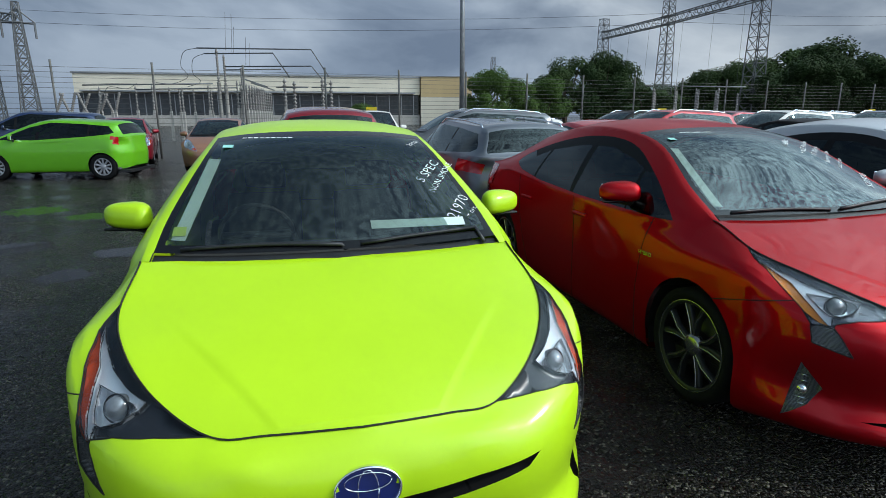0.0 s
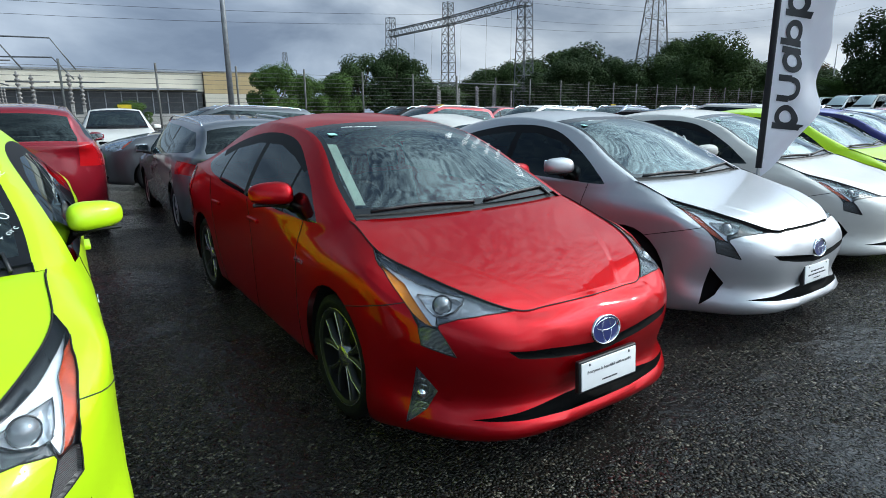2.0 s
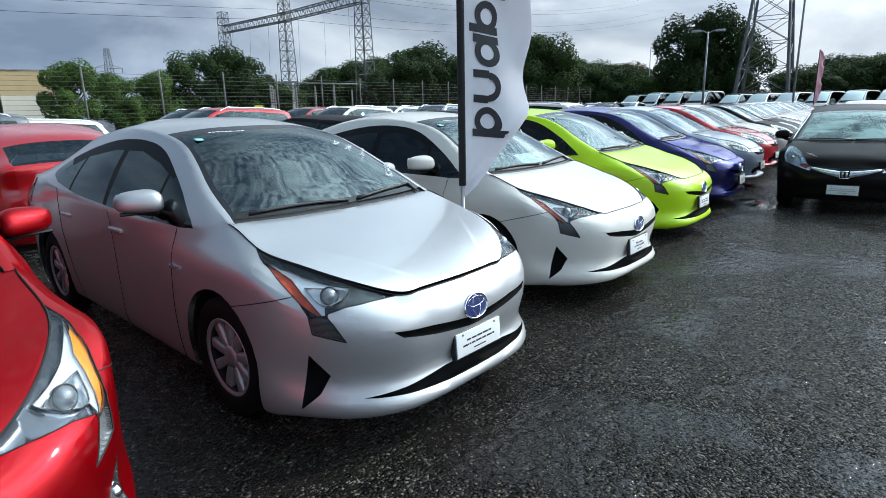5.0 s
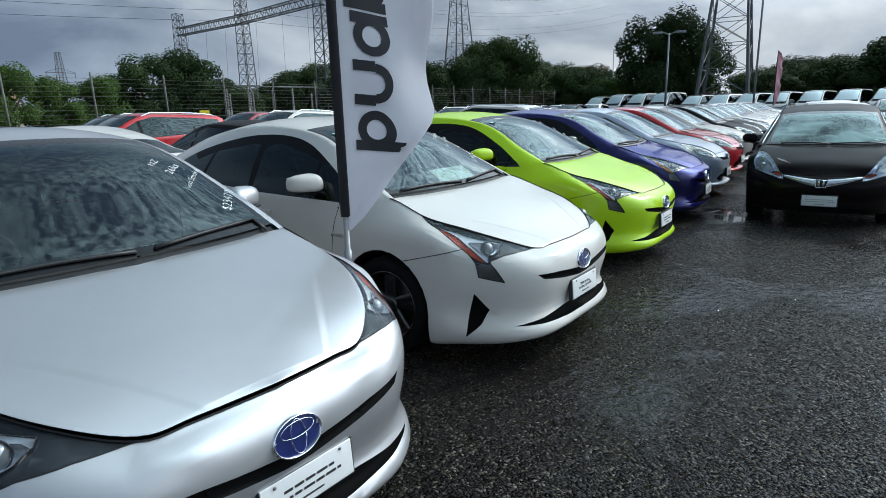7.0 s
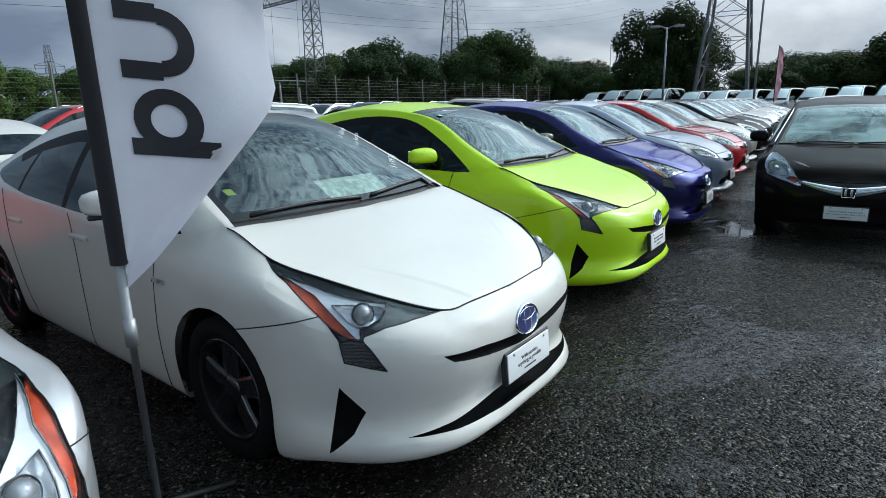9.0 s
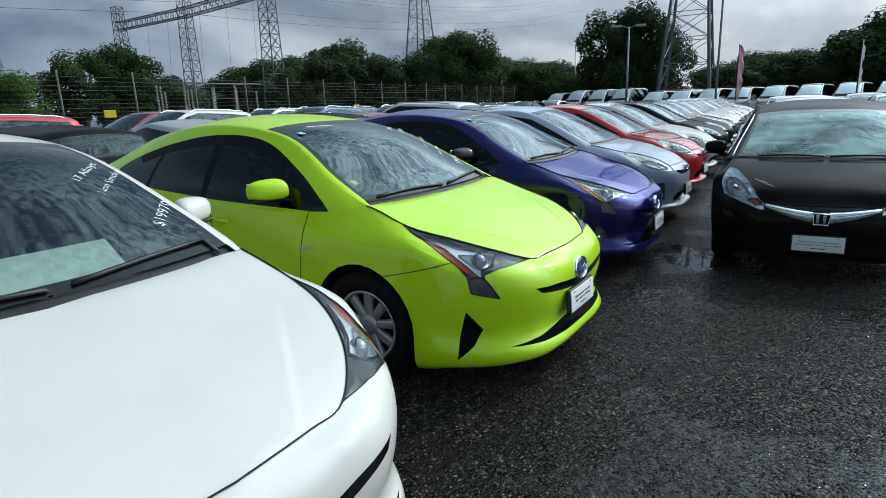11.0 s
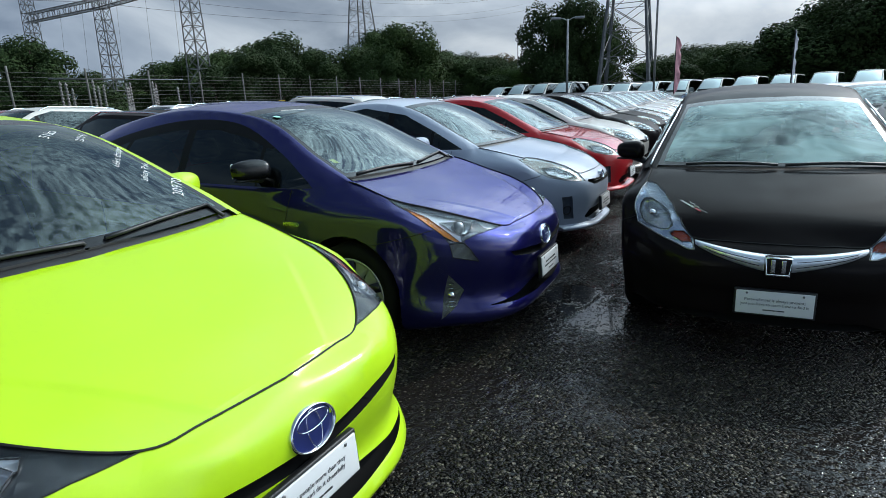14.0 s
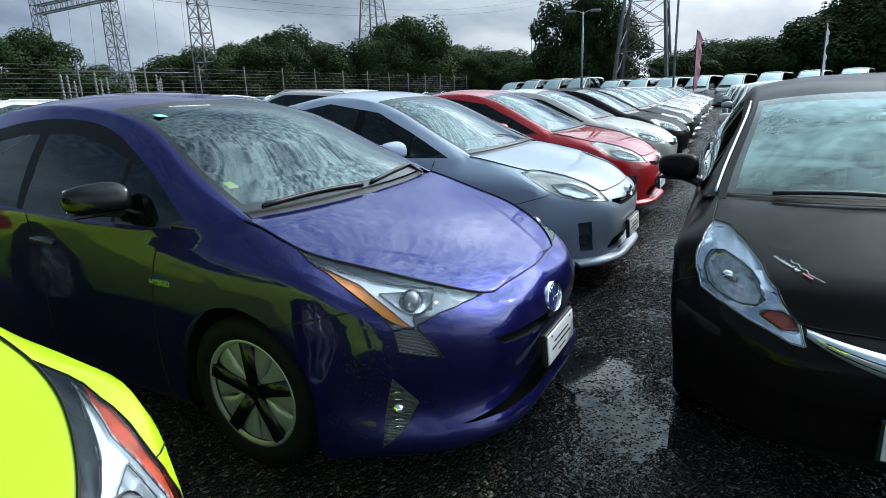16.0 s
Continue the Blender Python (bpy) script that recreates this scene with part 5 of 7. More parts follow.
def plain_car(kind, label, colour, category="car", near=False, style="ten", rim_mat=None, rails=False, name=None):
    """A car of one of the other makes, nose at the origin towards -y; panels, glass, lamps, wheels, mirrors."""
    spec = SPECS[kind]
    car = tagged(new(name or {"suv": "suv", "van": "van"}.get(kind, "parked_car")), label, category, "parked cars")
    key = (kind, near)
    if key not in MADE:
        bm, layer = half_body(spec, 3 if near else 2, 6 if near else 3)
        if "fog" in spec:
            cut(bm, spec["fog"], DIAG, lambda f, c: c.y < 0.8 and f[layer] in (BUMPER, FENDER), FOG, layer)
            bm.normal_update()
        MADE[key] = bm, layer
    bm, layer = MADE[key]
    obs = []
    panels = ((BUMPER, "front_bumper"), (HOOD, "bonnet"), (ROOF, "roof"), (TAIL, "rear_bumper"), (HATCHBACK, "tailgate"))
    for tag, nm in panels:
        obs.append(piece(bm, layer, {tag}, (1, -1), nm, colour, car))
    for s in (1, -1):
        for tag, nm in ((FENDER, "front_wing"), (DOOR, "front_door"), (DOOR2, "rear_door"), (QUARTER, "rear_wing")):
            obs.extend(pieces(bm, layer, {tag}, (s,), nm, colour, car))
        piece(bm, layer, {SIDE_GLASS}, (s,), "side_window", TINT, car)
        pieces(bm, layer, {TRIM}, (s,), "window_trim", WINDOW_TRIM, car)
        lamp = piece(bm, layer, {LIGHT}, (s,), "headlight", LAMP_WARM if kind == "hatch3" else LAMP_SILVER, car, "", 0.010, True)
        if lamp:
            piece(bm, layer, {L_BOWL}, (s,), "lamp_bowl", LAMP_BOWL, lamp, "", 0.03, True)
            piece(bm, layer, {L_AMBER}, (s,), "indicator", AMBER, lamp, "", 0.02, True)
            if near:
                lamp_lines(bm, layer, lamp, s)
                lamp_rim(bm, layer, lamp, s)
            piece(bm, layer, {LIGHT, L_BOWL, L_AMBER}, (s,), "lens", LENS, lamp).visible_shadow = False
        piece(bm, layer, {REAR_LIGHT}, (s,), "tail_light", RED_LENS, car, lift=0.005)
    piece(bm, layer, {SCREEN}, (1, -1), "windscreen", FAR_GLASS if kind == "van" else GLASS, car).visible_shadow = False
    piece(bm, layer, {FRIT}, (1, -1), "screen_border", GLOSS, car)
    piece(bm, layer, {COWL}, (1, -1), "cowl", BLACK, car, lift=-0.01)
    piece(bm, layer, {BACK_GLASS}, (1, -1), "rear_window", TINT, car)
    piece(bm, layer, {SLIT}, (1, -1), "upper_grille", VOID, car, "", 0.03, True)
    piece(bm, layer, {INTAKE}, (1, -1), "lower_grille", VOID, car, "", 0.05, True)
    if near:
        seams(bm, layer, car)
    for o in obs:
        if o:
            o.material_slots[0].link = "OBJECT"
            o.material_slots[0].material = colour
    h = spec["half"]
    wells(car, spec["hubs"], h - 0.02, spec["arch"] + 0.004)
    big = kind == "suv"
    wheels(car, spec["hubs"], h - 0.005, style, 0.345 if big else 0.315, 0.225 if big else 0.205, rim_mat or ALLOY)
    cv = spec["middle"][0][1]
    cabin(car, cv + 0.08, h, 1.4)
    mirrors(car, (h + 0.07, cv + 0.62, spec["shoulder"][8][2] + 0.09), (0.105, 0.07, 0.07), colour)
    if kind == "hatch3":
        hybrid_nose(car, bm, layer, colour)
    if rails:
        for s in (1, -1):
            b2 = bmesh.new()
            c = spec["cant"]
            z = lambda i: (c[i][0] * s * 0.97, c[i][1], c[i][2] + 0.055)
            tube(b2, [(z(2)[0], z(2)[1] + 0.1, z(2)[2] - 0.05), (z(2)[0], z(2)[1] + 0.2, z(2)[2] + 0.01), z(3), z(4), (z(5)[0], z(5)[1] - 0.2, z(5)[2]), (z(5)[0], z(5)[1] - 0.1, z(5)[2] - 0.07)], 0.015, 6)
            part("roof_rail", b2, CHROME, car)
    return car


def again(car, colour, label=""):
    """A copy of a car in another paint."""
    c = copy_thing(car, car.matrix_basis)
    for o in c.children_recursive:
        if o.type == "MESH" and o.material_slots and o.material_slots[0].link == "OBJECT" and o.material_slots[0].material.name.startswith("paint_"):
            o.material_slots[0].material = colour
    return tagged(c, label)


def aisle_car(label, colour):
    """The black compact in the aisle: chrome bar with a square badge, plate, wipers."""
    car = plain_car("compact", label, colour, near=True)
    shell = [o.data for o in car.children if o.name.startswith(("front_bumper", "bonnet", "upper_grille", "front_wing"))]
    verts, polys = [], []
    for me in shell:
        polys += [[len(verts) + i for i in p.vertices] for p in me.polygons]
        verts += [v.co.copy() for v in me.vertices]
    nose = BVHTree.FromPolygons(verts, polys)
    bm = bmesh.new()
    rows = []
    for i in range(49):
        u = -0.40 + 0.80 * i / 48
        a = min(1.0, abs(u) / 0.40)
        mid, hh = 0.553 + 0.075 * a ** 1.3, 0.011 + 0.034 * (1 - a) ** 0.7
        hits = [nose.ray_cast(Vector((u, -1, mid + k * hh)), Vector((0, 1, 0)))[0] for k in (-1, 0, 1)]
        v = min([h.y for h in hits if h] or [0.05])
        rows.append([(u, v - out * (0.4 + 0.6 * (1 - a) ** 0.5), mid + k * hh) for k, out in ((-1, -0.03), (-1, 0.016), (-0.6, 0.026), (0.0, 0.030), (0.6, 0.024), (1, 0.012), (1, -0.03))])
    vs = [[bm.verts.new(p) for p in r] for r in rows]
    for a, b in zip(vs, vs[1:]):
        for j in range(6):
            bm.faces.new([a[j], b[j], b[j + 1], a[j + 1]])
    bmesh.ops.recalc_face_normals(bm, faces=bm.faces[:])
    bar = part("grille_bar", bm, BRIGHT, car, "winged chrome grille bar")
    for k in (-0.35, 0.35):
        for wing in (rows[3:20], rows[29:46]):
            bm = bmesh.new()
            tube(bm, [Vector(r[3]).lerp(Vector(r[5] if k > 0 else r[1]), abs(k)) + Vector((0, -0.002, 0)) for r in wing], 0.0022, 4)
            part("bar_groove", bm, GAP, bar)
    bm = bmesh.new()
    box(bm, (-0.062, -0.049, 0.505), (0.062, 0.0, 0.605), 0.014)
    part("badge_back", bm, GLOSS, bar)
    bm = bmesh.new()
    for x in (-0.024, 0.024):
        box(bm, (x - 0.010, -0.055, 0.522), (x + 0.010, -0.048, 0.590), 0.003)
    tube(bm, [(-0.058, -0.048, 0.60), (0.058, -0.048, 0.60), (0.052, -0.048, 0.51), (-0.052, -0.048, 0.51), (-0.058, -0.048, 0.60)], 0.006, 6)
    part("badge_shape", bm, CHROME, bar, "plain chrome badge shape")
    for o in car.children_recursive:
        if o.name.startswith("windscreen"):
            o.data.materials[0] = DEW_GLASS
    number_plate(car, 0, -0.022, 0.348, -2, ("Peace of mind is always present;", "you just have to learn how to find it"))
    for x0, x1 in ((-0.50, 0.02), (0.06, 0.60)):
        bm = bmesh.new()
        pts = []
        for x in np.linspace(x0, x1, 7):
            pts.append((x, 0.70 + 0.06 * (x / 0.7) ** 2 + 0.03, 0.985 + 0.012 * math.sin(3 * (x - x0) / (x1 - x0))))
        tube(bm, pts, 0.010, 5)
        part("wiper", bm, BLACK, car)
    cant = catmull(SPECS["compact"]["cant"], 6)
    for sx in (1, -1):
        bm = bmesh.new()
        tube(bm, [(sx * (p[0] + 0.012), p[1] - 0.004, p[2] + 0.004) for p in cant[1:14]], 0.006, 6)
        part("pillar_strip", bm, BRIGHT, car, "thin bright strip along the screen pillar")
    for lamp in [o for o in car.children if o.name.startswith("headlight")]:
        sx = 1 if lamp.data.vertices[0].co.x > 0 else -1
        bm = bmesh.new()
        rod(bm, (sx * 0.62, 0.30, 0.735), (sx * 0.655, 0.255, 0.762), 0.022, 10, 0.014)
        part("bulb", bm, CHROME, lamp)
    bm = bmesh.new()
    way, out = Vector((0.14, -0.14, -0.05)).normalized(), Vector((0, -0.30, 0.95)).normalized()
    side = out.cross(way).normalized()
    spot = Matrix((way, side, way.cross(side))).transposed().to_4x4()
    spot.translation = Vector((-0.43, 0.29, 0.792)) + out * 0.006
    stroke = [(-0.085, 0.012), (-0.06, 0.040), (-0.02, 0.046), (-0.05, 0.030), (-0.085, 0.018), (-0.05, 0.024), (-0.03, 0.010), (-0.01, 0.020), (0.01, 0.006), (0.03, 0.014), (0.05, 0.0), (0.11, 0.006)]
    tube(bm, [spot @ Vector((x, y, 0.0)) for x, y in stroke], 0.0018, 4)
    decal = part("bonnet_decal", bm, CHALK, car, "scribbled white decal on the bonnet")
    words("Produced by", 0.022, CHALK, decal, spot @ Matrix.Translation((-0.035, -0.008, 0)), "decal_lettering")
    bm = bmesh.new()
    box(bm, (0.035, -0.014, -0.0004), (0.078, -0.006, 0.0004), 0.0, spot)
    part("decal_bar", bm, DECAL_RED, decal, smooth=False)
    return car

# ---- things of the yard and beyond ----
D = Vector((0.947, 0.323, 0)).normalized()
STEEL = vary(material("galvanised_steel", (0.30, 0.31, 0.32), 0.5, 0.6), 6, 0.25, 0.1, 60)
FENCE = vary(material("weathered_fence_steel", (0.13, 0.125, 0.115), 0.7, 0.3), 4, 0.3)
DULL = vary(material("weathered_lattice_steel", (0.13, 0.135, 0.14), 0.6, 0.4), 3, 0.3)
WIRE = material("wire_dark", (0.03, 0.03, 0.035), 0.6, 0.3)
PORCELAIN = vary(material("grey_insulator", (0.20, 0.185, 0.17), 0.35), 8, 0.25)
CREAM = vary(material("cream_cladding", (0.62, 0.56, 0.45), 0.7), 0.3, 0.12, 0.1, 30)
BEIGE = vary(material("ochre_cladding", (0.50, 0.36, 0.18), 0.7), 0.3, 0.12, 0.1, 30)
SHADE = vary(material("dark_glazing", (0.035, 0.04, 0.045), 0.3), 1.5, 0.4)
CONCRETE = vary(material("concrete_post", (0.36, 0.34, 0.31), 0.85), 5, 0.25, 0.3, 60)
SIGN = material("yellow_sign", (0.75, 0.55, 0.02), 0.5)
BARK = vary(material("bark", (0.09, 0.065, 0.045), 0.9), 6, 0.4, 0.6, 30)
FLAG = vary(material("white_flag_cloth", (0.78, 0.77, 0.80), 0.85), 6, 0.06, 0.15, 150)
_t = FLAG.node_tree
_back = node(_t, "ShaderNodeBsdfTranslucent", Color=(0.80, 0.79, 0.84, 1))
_mix = node(_t, "ShaderNodeMixShader")
_mix.inputs[0].default_value = 0.45
wire(_t, (_t.nodes["Principled BSDF"].outputs[0], _mix.inputs[1]), (_back.outputs[0], _mix.inputs[2]), (_mix.outputs[0], _t.nodes["Material Output"].inputs[0]))
FLAG_INK = vary(material("black_flag_print", (0.020, 0.020, 0.024), 0.8), 6, 0.2)


def foliage(name, colour):
    m = material(name, colour, 0.8, spec=0.15)
    t = m.node_tree
    b = t.nodes["Principled BSDF"]
    geo = node(t, "ShaderNodeNewGeometry")
    info = node(t, "ShaderNodeObjectInfo")
    mul = node(t, "ShaderNodeMath", operation="MULTIPLY_ADD")
    mul.inputs[1].default_value = 0.75
    wire(t, (geo.outputs["Random Per Island"], mul.inputs[0]), (info.outputs["Random"], mul.inputs[2]))
    half = node(t, "ShaderNodeMath", operation="MULTIPLY")
    half.inputs[1].default_value = 0.57
    wire(t, (mul.outputs[0], half.inputs[0]))
    col = ramp(t, half.outputs[0], [(0.0, tuple(c * 0.55 for c in colour)), (0.5, colour), (1.0, (colour[0] * 1.45, colour[1] * 1.35, colour[2] * 1.1))])
    wire(t, (col, b.inputs["Base Color"]))
    return m


LEAF = {"dark": foliage("dark_leaves", (0.036, 0.062, 0.019)), "mid": foliage("mid_leaves", (0.058, 0.105, 0.022)), "rust": foliage("russet_leaves", (0.085, 0.058, 0.022))}
CROWNS = {}


def tree_meshes(kind, seed):
    """Trunk with limbs, and a crown of leaf tufts on uneven lobes; one metre high, one metre wide."""
    key = (kind, seed)
    if key in CROWNS:
        return CROWNS[key]
    rng = random.Random(seed)
    tr, cr = bmesh.new(), bmesh.new()
    rod(tr, (0, 0, 0), (0.01, 0, 0.3), 0.035, 8, 0.026)
    lobes = []
    for k in range(32):
        a, r = rng.uniform(0, 6.283), rng.uniform(0.05, 0.36)
        z = rng.uniform(0.16, 0.86)
        r *= math.sqrt(max(0.1, 1 - ((z - 0.45) / 0.55) ** 2))
        p = Vector((r * math.cos(a), r * math.sin(a), z))
        lobes.append((p, rng.uniform(0.09, 0.17)))
        if k < 9:
            rod(tr, (0.01, 0, rng.uniform(0.2, 0.32)), p, 0.014, 5, 0.005)
    verts, faces = [], []
    for p, r in lobes:
        for _ in range(520):
            d = Vector((rng.gauss(0, 1), rng.gauss(0, 1), rng.gauss(0, 0.8))).normalized()
            c = p + d * r * (0.70 + 0.34 * rng.random())
            if c.z < 0.05:
                continue
            s = rng.uniform(0.006, 0.0125)
            n = (d + Vector((rng.uniform(-0.6, 0.6), rng.uniform(-0.6, 0.6), rng.uniform(-0.2, 0.9)))).normalized()
            q = n.to_track_quat("Z", "Y") @ Euler((0, 0, rng.uniform(0, 6.28))).to_quaternion()
            i0 = len(verts)
            verts += [c + q @ Vector((s * 1.3 * math.cos(a), s * math.sin(a), rng.uniform(-0.25, 0.25) * s)) for a in (0.3, 1.5, 2.7, 3.9, 5.2)]
            verts.append(c + q @ Vector((0, 0, s * 0.4)))
            faces += [(i0 + i, i0 + (i + 1) % 5, i0 + 5) for i in range(5)]
    leaves = bpy.data.meshes.new("leaves")
    leaves.from_pydata(verts, [], faces)
    cr.from_mesh(leaves)
    bpy.data.meshes.remove(leaves)
    out = []
    for b, mt in ((tr, BARK), (cr, LEAF[kind])):
        me = bpy.data.meshes.new("tree_mesh")
        b.to_mesh(me)
        b.free()
        me.materials.append(mt)
        out.append(me)
    CROWNS[key] = out
    return out


def tree(x, y, top, width, kind="dark", seed=1, label="dark evergreen tree beyond the fence"):
    t = tagged(new("tree"), label, "tree", "trees behind the yard")
    for nm, me in zip(("trunk", "crown"), tree_meshes(kind, seed)):
        o = new(nm, me)
        o.parent = t
    t.matrix_basis = Matrix.Translation((x, y, 0)) @ Matrix.Rotation(seed * 1.7 + x, 4, "Z") @ Matrix.Diagonal((width * 1.2, width * 1.2, top * 1.06, 1))
    return t


def lattice(name, label, foot, top, w0, w1, panels, category="tower", group="", arms=()):
    """A four-legged lattice mast from foot to height top, w0 wide below and w1 above; arms: (height, reach)."""
    t = tagged(new(name), label, category, group)
    t.matrix_basis = Matrix.Translation(foot) @ Matrix.Rotation(0.33, 4, "Z")
    zs = [top * (1 - (1 - i / panels) ** 1.15) for i in range(panels + 1)]
    wd = lambda z: (w0 + (w1 - w0) * z / top) / 2
    corners = ((1, 1), (-1, 1), (-1, -1), (1, -1))
    for cx, cy in corners:
        bm = bmesh.new()
        rod(bm, (cx * w0 / 2, cy * w0 / 2, 0), (cx * w1 / 2, cy * w1 / 2, top), 0.055 * max(1, w0 / 1.2), 5, 0.04)
        part("leg", bm, DULL, t, smooth=False)
    bm = bmesh.new()
    for z0, z1 in zip(zs, zs[1:]):
        a, b = wd(z0), wd(z1)
        for i in range(4):
            (x0, y0), (x1, y1) = corners[i], corners[(i + 1) % 4]
            rod(bm, (x0 * a, y0 * a, z0), (x1 * b, y1 * b, z1), 0.03, 4)
            rod(bm, (x1 * a, y1 * a, z0), (x0 * b, y0 * b, z1), 0.03, 4)
            rod(bm, (x0 * b, y0 * b, z1), (x1 * b, y1 * b, z1), 0.03, 4)
    tagged(part("bracing", bm, DULL, t, smooth=False), kind="stuff")
    for z, reach in arms:
        for s in (1, -1):
            bm = bmesh.new()
            for yy in (-0.3, 0.3):
                rod(bm, (0, yy, z), (s * reach, 0, z - 0.05), 0.05, 4)
            rod(bm, (0, 0, z + 0.9), (s * reach, 0, z), 0.045, 4)
            rod(bm, (s * reach * 0.95, 0, z), (s * reach * 0.95, 0, z - 1.0), 0.07, 5)
            part("cross_arm", bm, DULL, t, smooth=False)
    return t


def beam(a, b, w):
    t = tagged(new("gantry_beam"), "grey lattice steel beam across the gantry towers", "gantry", "substation gantry")
    a, b = Vector(a), Vector(b)
    n = 26
    side = (b - a).cross(Vector((0, 0, 1))).normalized() * w / 2
    up = Vector((0, 0, w))
    for o in (side, -side, side + up, -side + up):
        bm = bmesh.new()
        rod(bm, a + o, b + o, 0.05, 4)
        part("chord", bm, DULL, t, smooth=False)
    bm = bmesh.new()
    for i in range(n):
        p, q = a.lerp(b, i / n), a.lerp(b, (i + 1) / n)
        for o in (side, -side):
            rod(bm, p + o, q + o + up, 0.03, 4) if i % 2 else rod(bm, p + o + up, q + o, 0.03, 4)
        rod(bm, p + side, q - side, 0.028, 4)
        rod(bm, p + side + up, q - side + up, 0.028, 4)
    tagged(part("bracing", bm, DULL, t, smooth=False), kind="stuff")


def sagging(name, label, a, b, sag, r=0.012, n=14, category="cable"):
    bm = bmesh.new()
    a, b = Vector(a), Vector(b)
    tube(bm, [a.lerp(b, i / n) - Vector((0, 0, sag * 4 * (i / n) * (1 - i / n))) for i in range(n + 1)], r, 4)
    return tagged(part(name, bm, WIRE), label, category, "overhead lines")


def post_insulator(x, y, h, thick=0.16, label="ribbed post insulator on a steel stand"):
    t = tagged(new("insulator_post"), label, "insulator", "substation insulators")
    t.matrix_basis = Matrix.Translation((x, y, 0))
    bm = bmesh.new()
    box(bm, (-0.07, -0.07, 0), (0.07, 0.07, h * 0.55))
    part("stand", bm, CONCRETE, t, smooth=False)
    bm = bmesh.new()
    prof = []
    k = 7
    thick *= 0.75
    for i in range(k):
        z0 = h * (0.55 + 0.43 * i / k)
        dz = h * 0.43 / k
        prof += [(z0, thick * 0.45), (z0 + dz * 0.3, thick), (z0 + dz * 0.55, thick * 0.95), (z0 + dz * 0.7, thick * 0.45)]
    lathe(bm, prof + [(h * 0.985, thick * 0.4), (h, 0.0)], 8, "Z")
    part("insulator", bm, PORCELAIN, t)
    return t


def lamp_post(x, y, h, heads=2, r=0.09, label="grey steel lamp post with two heads"):
    t = tagged(new("street_lamp"), label, "lamp post")
    t.matrix_basis = Matrix.Translation((x, y, 0)) @ Matrix.Rotation(-0.9, 4, "Z")
    bm = bmesh.new()
    rod(bm, (0, 0, 0), (0, 0, h), r, 10, r * 0.6)
    part("pole", bm, STEEL, t)
    for i in range(heads):
        s = 1 if i == 0 else -1
        bm = bmesh.new()
        tube(bm, [(0, 0, h - 0.15), (s * 0.35, 0, h + 0.05), (s * 0.7, 0, h + 0.1)], 0.035, 6)
        part("arm", bm, STEEL, t)
        bm = bmesh.new()
        box(bm, (s * 0.95 - 0.38, -0.16, h - 0.02), (s * 0.95 + 0.38, 0.16, h + 0.16), 0.05)
        part("lamp_head", bm, STEEL, t)
    return t

# ---- place ----
PUDDLES = ((11.85, 5.30, 0.40), (12.2, 5.65, 0.34), (-4.9, 7.6, 0.55), (-3.65, 6.3, 0.42), (-3.6, 7.3, 0.42), (-6.4, 10.4, 0.75), (-5.2, 9.8, 0.55))


